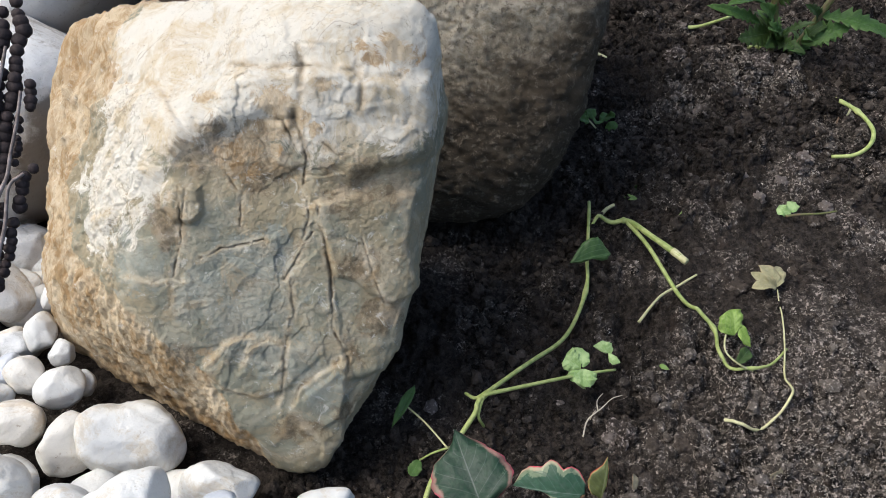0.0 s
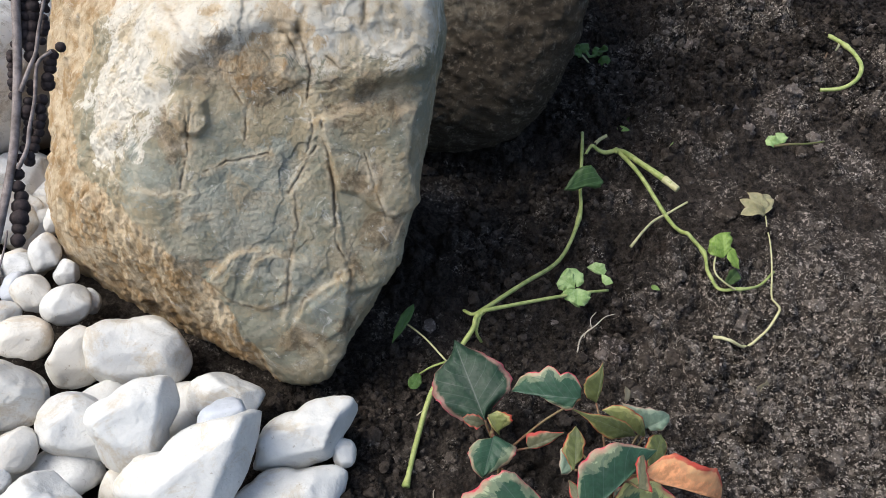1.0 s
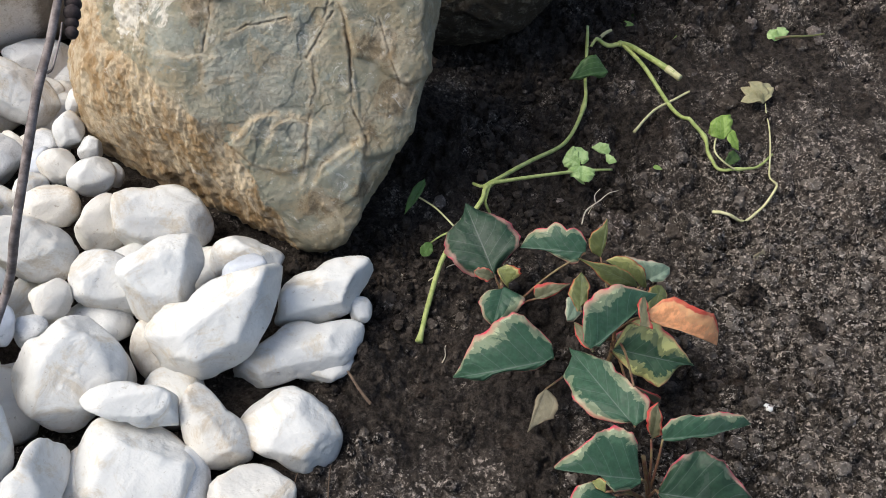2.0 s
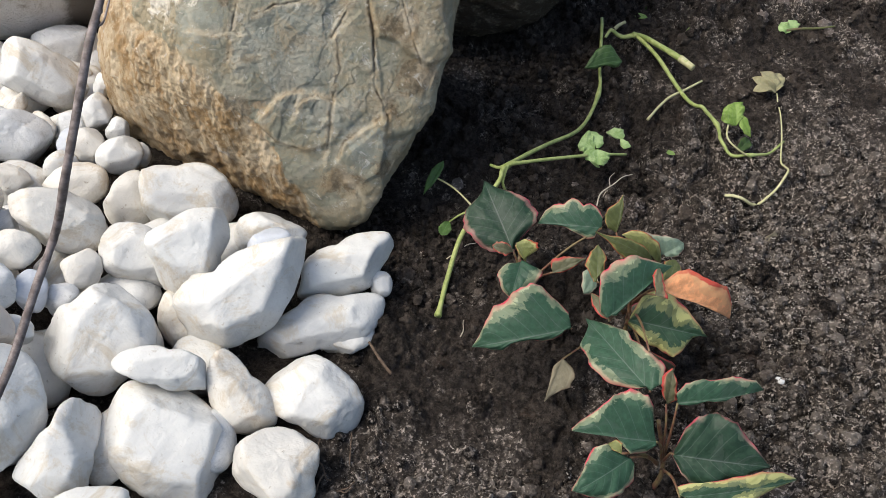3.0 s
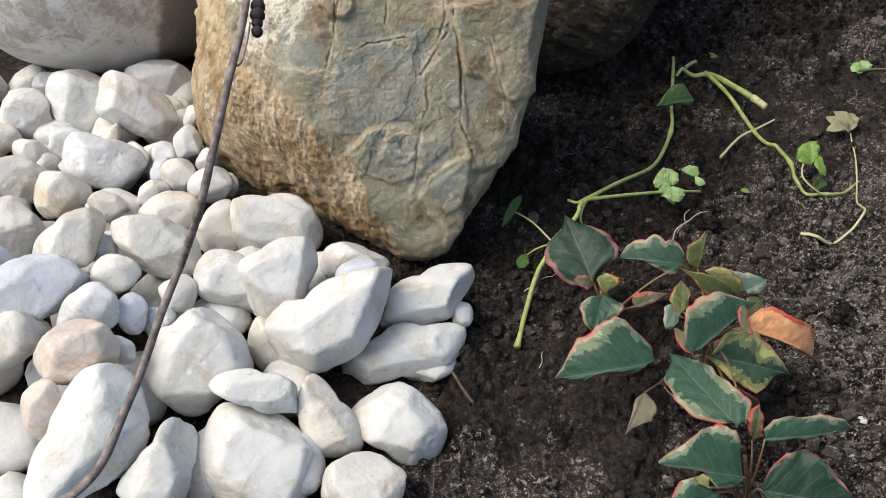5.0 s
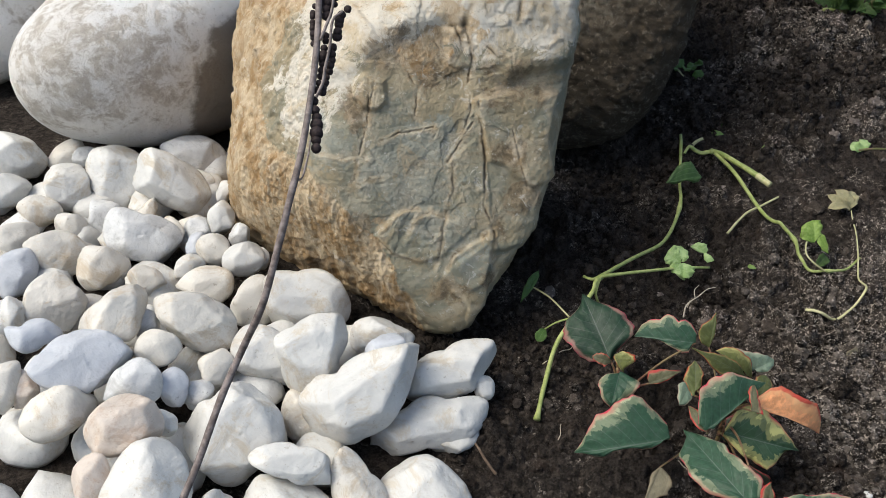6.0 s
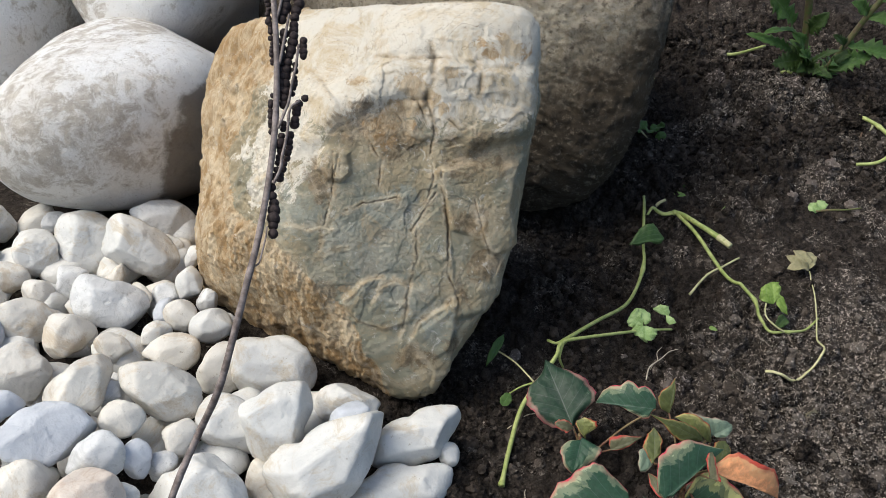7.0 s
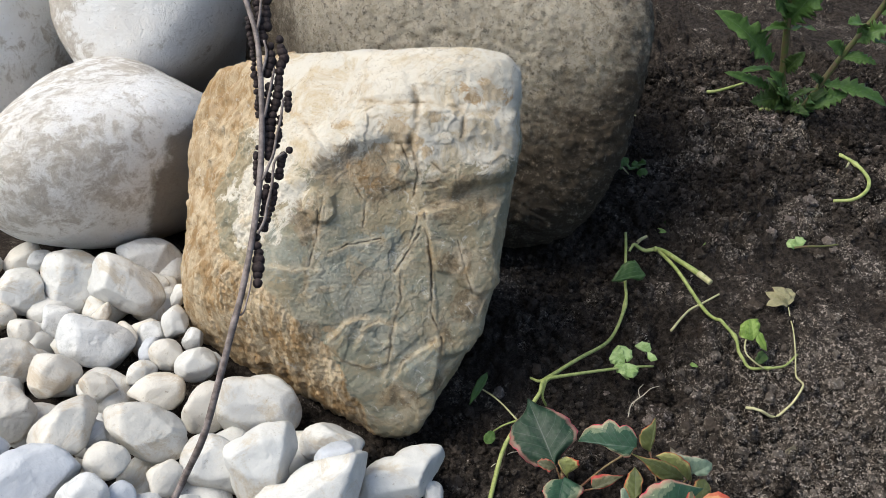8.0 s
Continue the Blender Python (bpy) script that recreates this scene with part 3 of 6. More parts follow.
def dryness(x, y):
    """Where the bed has dried to a grey crust."""
    out = np.zeros_like(x)
    for cx, cy, r, h in ((0.38, 0.40, 0.17, 1.2), (0.28, 0.15, 0.12, 1.0), (-0.02, 0.13, 0.07, 1.0), (0.36, 0.22, 0.10, 1.0), (0.39, 0.97, 0.05, 0.35), (0.40, 0.82, 0.05, 0.35), (0.32, 0.62, 0.12, 0.15), (0.52, 0.58, 0.15, 0.20), (0.55, 0.85, 0.08, 0.2), (0.41, 1.01, 0.055, 0.80), (0.31, 0.94, 0.030, 0.60), (0.40, 0.80, 0.030, 0.90), (0.51, 0.81, 0.040, 0.80), (0.31, 0.73, 0.020, 0.60), (0.45, 0.72, 0.030, 0.60), (0.38, 0.58, 0.070, 0.50), (0.31, 0.42, 0.070, 0.60), (0.28, 0.58, 0.050, 0.30), (0.21, 0.69, 0.040, 0.30), (0.26, 0.83, 0.040, 0.35)):
        out = np.maximum(out, h * np.exp(-((x - cx) ** 2 + (y - cy) ** 2) / r ** 2))
    return out


ground = tagged(new("ground", mesh_from("ground", V, F, SOIL, layers={"dryness": dryness(V[:, 0], V[:, 1])})), "dark crumbly garden soil, drier and greyer in patches", "soil", kind="structure")


def ground_at(x, y):
    return float(soil_height(np.array([x]), np.array([y]))[0])


# ---- boulders ----
def line_distance(v, points):
    """Distance to a line of points, the side on which each vertex lies of it, and how far along."""
    best, side = np.full(len(v), 9.0), np.zeros(len(v))
    p = np.array(points, float)
    for a, b in zip(p[:-1], p[1:]):
        ab = b - a
        t = np.clip(((v - a) @ ab) / (ab @ ab), 0, 1)
        off = v - (a + t[:, None] * ab)
        d = np.linalg.norm(off, axis=1)
        out = a / np.linalg.norm(a)
        s = off @ np.cross(ab / np.linalg.norm(ab), out)
        near = d < best
        best, side = np.where(near, d, best), np.where(near, s, side)
    return best, side


# cracks: the line, its width and depth, and the step across it, in millimetres
CRACKS = [
    ([(-0.024, -0.116, 0.040), (-0.008, -0.110, 0.046), (0.022, -0.103, 0.048)], 0.9, 2.0, 0),
    ([(0.035, -0.115, 0.021), (0.045, -0.106, 0.034), (0.055, -0.096, 0.049)], 1.0, 2.0, 0),
    ([(0.046, -0.059, 0.123), (0.051, -0.066, 0.108), (0.054, -0.072, 0.096), (0.051, -0.084, 0.075), (0.055, -0.091, 0.060), (0.047, -0.101, 0.042)], 1.1, 2.4, 0),
    ([(0.060, -0.086, 0.068), (0.062, -0.094, 0.050), (0.068, -0.110, 0.018), (0.068, -0.127, -0.015), (0.079, -0.138, -0.041), (0.078, -0.149, -0.063)], 1.2, 3.0, 0),
    ([(0.039, -0.115, 0.019), (0.039, -0.127, -0.004), (0.033, -0.140, -0.027), (0.029, -0.154, -0.053)], 1.3, 1.2, 0.8),
    ([(-0.024, -0.149, -0.031), (-0.011, -0.142, -0.017), (0.009, -0.138, -0.015)], 1.0, 1.0, 2.4),
    ([(0.002, -0.148, -0.033), (0.009, -0.142, -0.021), (0.021, -0.137, -0.018), (0.035, -0.138, -0.024)], 1.0, 1.0, 2.0),
    ([(-0.025, -0.152, -0.039), (-0.011, -0.157, -0.052), (0.011, -0.158, -0.058), (0.029, -0.155, -0.056), (0.026, -0.160, -0.066)], 1.1, 2.0, -1.6),
    ([(0.036, -0.159, -0.067), (0.044, -0.152, -0.055), (0.072, -0.138, -0.039)], 1.1, 1.6, 1.6),
    ([(-0.096, -0.102, 0.027), (-0.073, -0.121, 0.029), (-0.055, -0.125, 0.029), (-0.037, -0.124, 0.029)], 1.0, 1.8, 1.2),
    ([(-0.053, -0.139, -0.001), (-0.037, -0.133, 0.010), (-0.023, -0.130, 0.012)], 0.9, 1.6, 0),
    ([(0.003, -0.033, 0.150), (0.031, -0.039, 0.151), (0.053, -0.039, 0.152), (0.072, -0.038, 0.150), (0.087, -0.038, 0.147), (0.100, -0.038, 0.142), (0.120, -0.034, 0.141)], 1.6, 3.4, 0),
    ([(0.048, -0.029, 0.160), (0.052, -0.039, 0.151), (0.051, -0.049, 0.137), (0.046, -0.059, 0.123)], 3.0, 5.0, 0),
    ([(0.090, -0.030, 0.158), (0.093, -0.041, 0.139), (0.091, -0.050, 0.124)], 1.6, 3.4, 0),
    ([(0.061, -0.026, 0.163), (0.060, -0.043, 0.144), (0.064, -0.051, 0.131)], 0.9, 1.6, 0),
    ([(-0.020, -0.058, 0.127), (-0.020, -0.067, 0.120)], 1.2, 2.4, 0),
    ([(-0.057, -0.077, 0.093), (-0.033, -0.082, 0.099)], 1.0, 2.0, 1.0),
    ([(-0.113, 0.004, 0.096), (-0.088, -0.005, 0.115), (-0.077, -0.014, 0.119), (-0.066, -0.014, 0.127), (-0.048, -0.037, 0.127), (-0.034, -0.059, 0.121)], 1.0, 0.8, 2.2),
    ([(-0.023, -0.075, 0.109), (-0.025, -0.086, 0.094), (-0.034, -0.106, 0.062), (-0.034, -0.111, 0.053), (-0.040, -0.121, 0.035), (-0.045, -0.132, 0.015), (-0.053, -0.139, -0.001)], 0.9, 1.8, 0),
    ([(-0.033, -0.090, 0.087), (-0.033, -0.098, 0.075), (-0.034, -0.105, 0.064)], 0.9, 2.4, 0),
    ([(-0.038, -0.091, 0.085), (-0.041, -0.101, 0.070)], 0.8, 2.0, 0),
    ([(-0.027, -0.091, 0.085), (-0.027, -0.101, 0.068)], 0.8, 1.6, 0),
    ([(0.016, -0.067, 0.118), (0.026, -0.071, 0.107), (0.030, -0.079, 0.093)], 1.0, 1.2, 0),
    ([(0.027, -0.060, 0.125), (0.039, -0.061, 0.121), (0.046, -0.069, 0.105), (0.039, -0.077, 0.092), (0.026, -0.074, 0.102)], 1.2, 2.0, 0),
    ([(0.065, -0.064, 0.107), (0.076, -0.067, 0.097), (0.092, -0.062, 0.100)], 0.9, 1.4, 0),
    ([(-0.003, -0.082, 0.096), (0.009, -0.090, 0.079), (0.006, -0.101, 0.059)], 0.9, 1.4, 0),
    ([(0.091, -0.093, 0.042), (0.100, -0.107, 0.010), (0.106, -0.114, -0.007)], 0.9, 1.3, 0),
    ([(-0.169, 0.054, 0.064), (-0.156, 0.012, 0.048), (-0.162, -0.018, 0.013), (-0.152, -0.057, -0.007), (-0.144, -0.085, -0.036)], 1.6, 1.6, 1.5),
    ([(-0.142, 0.033, 0.083), (-0.146, 0.014, 0.063), (-0.151, -0.018, 0.030)], 1.2, 1.4, -1.2),
]
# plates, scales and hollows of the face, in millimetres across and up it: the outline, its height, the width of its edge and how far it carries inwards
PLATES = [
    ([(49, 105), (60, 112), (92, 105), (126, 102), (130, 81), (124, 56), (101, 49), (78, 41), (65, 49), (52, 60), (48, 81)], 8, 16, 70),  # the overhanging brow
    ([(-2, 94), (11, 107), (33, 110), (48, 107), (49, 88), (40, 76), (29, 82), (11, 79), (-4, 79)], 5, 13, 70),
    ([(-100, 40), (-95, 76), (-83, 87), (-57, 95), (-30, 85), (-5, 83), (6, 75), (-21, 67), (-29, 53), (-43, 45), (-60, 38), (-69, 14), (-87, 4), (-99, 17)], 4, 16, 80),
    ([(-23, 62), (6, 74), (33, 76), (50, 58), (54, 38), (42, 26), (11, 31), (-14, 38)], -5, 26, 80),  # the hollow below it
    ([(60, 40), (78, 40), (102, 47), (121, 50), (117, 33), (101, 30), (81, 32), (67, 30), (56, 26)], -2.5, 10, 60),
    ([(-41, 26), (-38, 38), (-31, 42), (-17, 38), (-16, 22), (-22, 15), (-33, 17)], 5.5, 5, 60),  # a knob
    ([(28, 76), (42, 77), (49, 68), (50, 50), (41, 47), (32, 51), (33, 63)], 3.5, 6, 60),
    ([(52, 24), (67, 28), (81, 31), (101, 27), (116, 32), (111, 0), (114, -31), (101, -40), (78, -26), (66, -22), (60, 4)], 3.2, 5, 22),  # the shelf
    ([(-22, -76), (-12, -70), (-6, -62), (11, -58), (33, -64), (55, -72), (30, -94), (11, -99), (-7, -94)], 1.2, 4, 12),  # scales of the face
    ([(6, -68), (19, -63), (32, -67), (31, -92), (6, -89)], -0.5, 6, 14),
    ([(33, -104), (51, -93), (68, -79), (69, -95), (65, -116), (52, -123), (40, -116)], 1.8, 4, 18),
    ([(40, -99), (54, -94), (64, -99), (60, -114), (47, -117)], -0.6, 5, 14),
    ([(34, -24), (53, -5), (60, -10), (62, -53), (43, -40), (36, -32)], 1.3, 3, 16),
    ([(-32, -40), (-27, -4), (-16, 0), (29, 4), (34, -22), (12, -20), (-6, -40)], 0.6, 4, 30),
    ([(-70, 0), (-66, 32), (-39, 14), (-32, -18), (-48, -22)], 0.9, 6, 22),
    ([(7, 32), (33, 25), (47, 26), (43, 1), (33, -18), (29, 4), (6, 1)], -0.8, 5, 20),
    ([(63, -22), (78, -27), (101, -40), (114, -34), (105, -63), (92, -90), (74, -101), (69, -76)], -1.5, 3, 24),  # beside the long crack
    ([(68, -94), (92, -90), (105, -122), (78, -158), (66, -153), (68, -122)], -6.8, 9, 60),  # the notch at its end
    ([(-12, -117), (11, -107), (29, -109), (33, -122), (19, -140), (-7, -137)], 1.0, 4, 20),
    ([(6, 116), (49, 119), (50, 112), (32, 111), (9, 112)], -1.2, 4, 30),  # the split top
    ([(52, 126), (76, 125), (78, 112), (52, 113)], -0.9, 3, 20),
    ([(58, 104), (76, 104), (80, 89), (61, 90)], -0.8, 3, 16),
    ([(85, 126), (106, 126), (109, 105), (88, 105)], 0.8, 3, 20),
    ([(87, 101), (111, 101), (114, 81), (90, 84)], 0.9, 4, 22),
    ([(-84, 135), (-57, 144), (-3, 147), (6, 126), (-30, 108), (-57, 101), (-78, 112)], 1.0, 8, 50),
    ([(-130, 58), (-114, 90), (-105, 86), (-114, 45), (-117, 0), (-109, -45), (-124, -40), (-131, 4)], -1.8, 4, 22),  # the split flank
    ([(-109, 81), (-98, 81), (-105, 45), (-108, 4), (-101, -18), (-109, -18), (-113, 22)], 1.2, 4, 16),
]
# coloured patches: the place and the radius in millimetres
STAINS = {
    "pale": [((-0.083, -0.070, 0.071), 46), ((-0.097, -0.083, 0.044), 34), ((0.016, -0.053, 0.136), 26), ((0.093, -0.055, 0.114), 26), ((-0.058, -0.085, 0.083), 22), ((-0.106, -0.086, 0.030), 18), ((-0.064, -0.067, 0.094), 30), ((-0.028, -0.057, 0.125), 40), ((0.073, -0.065, 0.102), 18), ((-0.078, -0.040, 0.100), 42), ((-0.094, -0.052, 0.073), 40), ((-0.072, 0.024, 0.143), 60), ((-0.005, -0.005, 0.158), 70), ((0.062, -0.018, 0.169), 70), ((0.117, -0.020, 0.166), 50), ((0.077, -0.049, 0.130), 32), ((0.113, -0.039, 0.137), 28), ((0.012, -0.044, 0.145), 28), ((0.073, -0.061, 0.109), 20), ((-0.128, -0.025, 0.053), 20), ((-0.045, -0.026, 0.134), 50)],
    "blue": [((0.002, -0.120, 0.023), 50), ((0.007, -0.139, -0.017), 40), ((0.054, -0.152, -0.059), 26), ((0.101, -0.039, 0.141), 16), ((0.117, -0.041, 0.129), 20), ((0.063, -0.036, 0.153), 16), ((0.012, -0.050, 0.139), 20), ((-0.073, -0.112, 0.043), 30), ((-0.096, -0.090, 0.039), 26), ((0.031, -0.145, -0.035), 28), ((-0.030, -0.132, 0.011), 26), ((0.026, -0.109, 0.035), 30)],
    "rust": [((-0.108, 0.019, 0.112), 26), ((-0.012, -0.051, 0.135), 14), ((0.011, -0.075, 0.105), 20), ((0.023, -0.068, 0.114), 16), ((0.035, -0.059, 0.127), 18), ((0.094, -0.032, 0.155), 16), ((-0.024, -0.149, -0.031), 7), ((0.062, -0.045, 0.141), 8), ((0.054, -0.060, 0.118), 10), ((0.117, -0.026, 0.156), 20)],
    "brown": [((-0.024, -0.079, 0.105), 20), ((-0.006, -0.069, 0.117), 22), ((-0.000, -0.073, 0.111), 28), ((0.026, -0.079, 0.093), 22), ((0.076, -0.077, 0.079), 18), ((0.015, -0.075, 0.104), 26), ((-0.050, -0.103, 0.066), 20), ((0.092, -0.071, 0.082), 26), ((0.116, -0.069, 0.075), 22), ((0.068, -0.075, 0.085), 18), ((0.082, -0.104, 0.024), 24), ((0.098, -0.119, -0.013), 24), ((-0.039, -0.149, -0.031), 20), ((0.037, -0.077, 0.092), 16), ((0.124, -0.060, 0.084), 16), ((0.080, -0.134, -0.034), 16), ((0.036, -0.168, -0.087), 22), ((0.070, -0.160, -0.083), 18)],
}
# the edge between the pale face and the ochre flank
RIDGE = [(-0.106, 0.024, 0.118), (-0.115, 0.007, 0.095), (-0.123, -0.005, 0.076), (-0.138, -0.011, 0.052), (-0.145, -0.024, 0.032), (-0.138, -0.052, 0.018), (-0.126, -0.080, 0.008), (-0.104, -0.105, 0.013), (-0.069, -0.133, 0.009), (-0.048, -0.144, -0.015), (-0.025, -0.152, -0.039), (-0.009, -0.160, -0.066), (-0.000, -0.165, -0.098)]
MAIN = [(11, 27, 0.116), (-81, 9, 0.185), (-32, -11, 0.159), (98, -40, 0.109), (83, -2, 0.146), (80, 0, 0.156), (-42, 66, 0.148), (-6, 76, 0.216),
        (-56, 34, 0.13), (180, 0, 0.12), (-6, -87, 0.171), (169, 30, 0.119)]


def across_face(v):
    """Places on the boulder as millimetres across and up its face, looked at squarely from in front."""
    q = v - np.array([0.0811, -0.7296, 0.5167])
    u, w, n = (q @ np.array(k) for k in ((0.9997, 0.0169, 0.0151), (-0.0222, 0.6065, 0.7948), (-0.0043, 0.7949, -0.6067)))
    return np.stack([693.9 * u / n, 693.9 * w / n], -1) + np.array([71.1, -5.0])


def inside(xy, outline):
    """How far each place lies inside a closed outline; less than nought outside."""
    p = np.array(outline, float)
    best, odd = np.full(len(xy), 1e9), np.zeros(len(xy), bool)
    for a, b in zip(p, np.roll(p, -1, 0)):
        ab = b - a
        t = np.clip(((xy - a) @ ab) / (ab @ ab), 0, 1)
        best = np.minimum(best, np.linalg.norm(xy - a - t[:, None] * ab, axis=1))
        if a[1] != b[1]:
            odd ^= ((a[1] > xy[:, 1]) != (b[1] > xy[:, 1])) & (xy[:, 0] < a[0] + (xy[:, 1] - a[1]) * ab[0] / ab[1])
    return np.where(odd, best, -best)


def main_boulder():
    d, f = ball(8)
    d = d + 0.8 * towards(0, 22)
    d = d / np.linalg.norm(d, axis=1)[:, None]
    v = d * facets(d, MAIN, 14)[:, None]
    n0 = normals(v, f)

    def drift(freq, octaves, seed, gain=0.5):
        return np.stack([fbm(v, freq, octaves, seed + k, gain) for k in range(3)], -1)

    # broad waves, broken plates and chips
    warp = v + 0.022 * drift(26, 4, 40, 0.6)
    plates, joint = lumps(warp, 0.048, 44)
    chips, chip_joint = lumps(warp * np.array([1, 1, 1.2]), 0.017, 54)
    flakes, flake_joint = lumps(warp, 0.0075, 64)
    broken = np.clip(vnoise(v, 22, 47) * 3.2 - 1.5, 0.03, 1)
    lift = 0.0050 * fbm(v, 16, 3, 5) + 0.0022 * fbm(v, 60, 4, 8, 0.6) + 0.0009 * plates + 0.0012 * chips * broken + 0.0005 * flakes * broken
    lift = lift - 0.0004 * chip_joint ** 2 * broken + 0.0013 * fbm(v, 260, 3, 11, 0.7)
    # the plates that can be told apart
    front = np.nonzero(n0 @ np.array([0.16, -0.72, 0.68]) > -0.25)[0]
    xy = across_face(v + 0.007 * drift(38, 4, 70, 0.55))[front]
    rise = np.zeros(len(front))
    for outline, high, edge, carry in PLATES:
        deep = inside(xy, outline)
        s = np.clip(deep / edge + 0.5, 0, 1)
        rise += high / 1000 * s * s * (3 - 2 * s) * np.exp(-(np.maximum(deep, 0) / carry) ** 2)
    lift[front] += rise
    crack, seam = 0.25 * chip_joint ** 3 * broken, np.zeros(len(v))
    bent = v + 0.005 * drift(70, 4, 50, 0.65)
    partly = np.clip(vnoise(v, 75, 57) * 2.6 - 0.30, 0.35, 1)
    for line, wide, deep, high in CRACKS:
        q, side = line_distance(bent, line)
        cut = np.exp(-(q / (0.85 * wide / 1000)) ** 2) * partly
        lift = lift - 0.75 * deep / 1000 * cut
        if high:
            lift = lift + high / 1000 * np.tanh(side / 0.0009) * np.exp(-(q / 0.012) ** 2) * 0.6
        seam = np.maximum(seam, 0.8 * np.exp(-(q / 0.006) ** 2))
        crack = np.maximum(crack, cut ** 1.2 * min(1.0, deep / 1.5))
    # the split, layered flank
    q, side = line_distance(v + 0.012 * drift(50, 4, 70), RIDGE)
    outer = np.clip(side / 0.010 + 0.5, 0, 1)
    flank = np.maximum(np.clip((-n0[:, 0] - 0.45) / 0.3, 0, 1), outer)
    tall = np.array([1.0, 1.0, 0.25])
    strata, strata_joint = lumps((v + 0.010 * drift(60, 3, 90)) * tall, 0.011, 84)
    lift = lift + flank * (0.011 * fbm(v * tall, 75, 5, 60, 0.65) + 0.0016 * strata - 0.0008 * strata_joint ** 2 + 0.0045 * fbm(v, 170, 3, 66, 0.7))
    lift = lift + np.clip(-n0[:, 2] / 0.4, 0, 1) * 0.006 * fbm(v, 70, 4, 63)
    w = v + n0 * lift[:, None]
    layers = {"crack": crack}
    torn = v + 0.045 * drift(17, 4, 80)
    for key, spots in STAINS.items():
        share = np.zeros(len(v))
        for at, radius in spots:
            share = np.maximum(share, 0.85 * np.exp(-(np.linalg.norm(torn - np.array(at), axis=1) / (radius / 1000)) ** 2))
        layers[key] = share
    layers["seam"] = seam
    layers["rust"] = np.maximum(layers["rust"], 0.85 * outer)
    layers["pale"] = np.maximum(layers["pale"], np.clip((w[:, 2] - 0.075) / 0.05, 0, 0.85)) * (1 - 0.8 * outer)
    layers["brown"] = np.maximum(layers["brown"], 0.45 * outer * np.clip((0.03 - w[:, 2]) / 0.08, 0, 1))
    # hollows browner: stain, with their shade put into the colour
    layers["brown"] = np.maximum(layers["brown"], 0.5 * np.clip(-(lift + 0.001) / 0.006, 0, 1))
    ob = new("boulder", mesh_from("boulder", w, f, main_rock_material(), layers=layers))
    ob.location = (-0.15, 0.57, 0.165)
    return tagged(ob, "cracked pale limestone boulder with ochre stained flank", "boulder", "boulders of the rock border")


def softened(r, f, times):
    """Wear down the ridges: each place takes the mean of its neighbours, many times over."""
    a, b = np.concatenate([f[:, 0], f[:, 1], f[:, 2]]), np.concatenate([f[:, 1], f[:, 2], f[:, 0]])
    share = np.bincount(a, minlength=len(r))
    for k in range(times):
        r = 0.5 * r + 0.5 * np.bincount(a, weights=r[b], minlength=len(r)) / share
    return r


def round_boulder(at, planes, p, material, label, rough, seed, layer, sub=6, worn=0, skin=0.0015, grain=0.0):
    d, f = ball(sub)
    v = d * softened(facets(d, planes, p), f, worn)[:, None]
    w = v + d * (rough * fbm(v, 9.0, 5, seed) + 0.25 * rough * fbm(v, 54.0, 4, seed + 3) + skin * fbm(v, 95.0, 4, seed + 9, 0.7))[:, None]
    if grain:
        lie = v @ np.array([[0.80, 0.10, 0.59], [0.0, 1.0, 0.0], [-0.59, 0.0, 0.80]]) * np.array([0.45, 1.0, 1.5])
        w = w + d * (grain * fbm(lie, 60.0, 5, seed + 20, 0.62) + 0.5 * grain * np.abs(fbm(lie, 34.0, 3, seed + 22)))[:, None]
    n = normals(w, f)
    ob = new("boulder", mesh_from("boulder", w, f, material, layers=layer(w, n)))
    ob.location = at
    return tagged(ob, label, "boulder", "boulders of the rock border")


main_boulder()
BROWN_ROCK, WHITE_ROCK = brown_rock_material(), white_rock_material()


def no_mud(w, n):
    return {"stain": np.clip(0.22 + 3.4 * fbm(w, 11, 4, 2), -0.3, 0.9), "muddy_shade": np.zeros(len(w))}


def half_muddy_shaded(w, n):
    """White boulder's sheltered flank: muddy stain, with its shade put into the colour."""
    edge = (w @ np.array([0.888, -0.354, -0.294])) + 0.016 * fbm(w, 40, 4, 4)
    return {"stain": 0.64 * np.exp(-((w[:, 0] + 0.04) / 0.13) ** 4 - ((w[:, 2] - 0.030) / 0.085) ** 4), "muddy_shade": np.clip((edge - 0.082) / 0.016, 0, 1)}


def worn_lit_top(w, n):
    """Brown boulder's crown and shoulder paler: partly rubbed, partly light put into the colour."""
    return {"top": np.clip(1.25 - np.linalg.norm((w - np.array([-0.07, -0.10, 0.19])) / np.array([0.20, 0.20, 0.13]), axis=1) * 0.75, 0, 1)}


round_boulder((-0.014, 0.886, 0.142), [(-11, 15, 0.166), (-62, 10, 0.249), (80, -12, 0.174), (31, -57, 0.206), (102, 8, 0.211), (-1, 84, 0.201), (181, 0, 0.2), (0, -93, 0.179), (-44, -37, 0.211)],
              6, BROWN_ROCK, "large rounded brown granite boulder, top paler by wear and painted light", 0.012, 11, worn_lit_top, 8, 0, 0.0065, 0.009)
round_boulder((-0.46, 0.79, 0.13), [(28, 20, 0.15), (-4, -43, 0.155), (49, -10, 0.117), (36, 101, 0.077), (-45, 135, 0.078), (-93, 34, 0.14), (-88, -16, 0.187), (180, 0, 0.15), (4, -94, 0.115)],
              7, WHITE_ROCK, "rounded white marble boulder mottled grey, one flank muddy with painted shade", 0.006, 23, half_muddy_shaded, 7, 500)
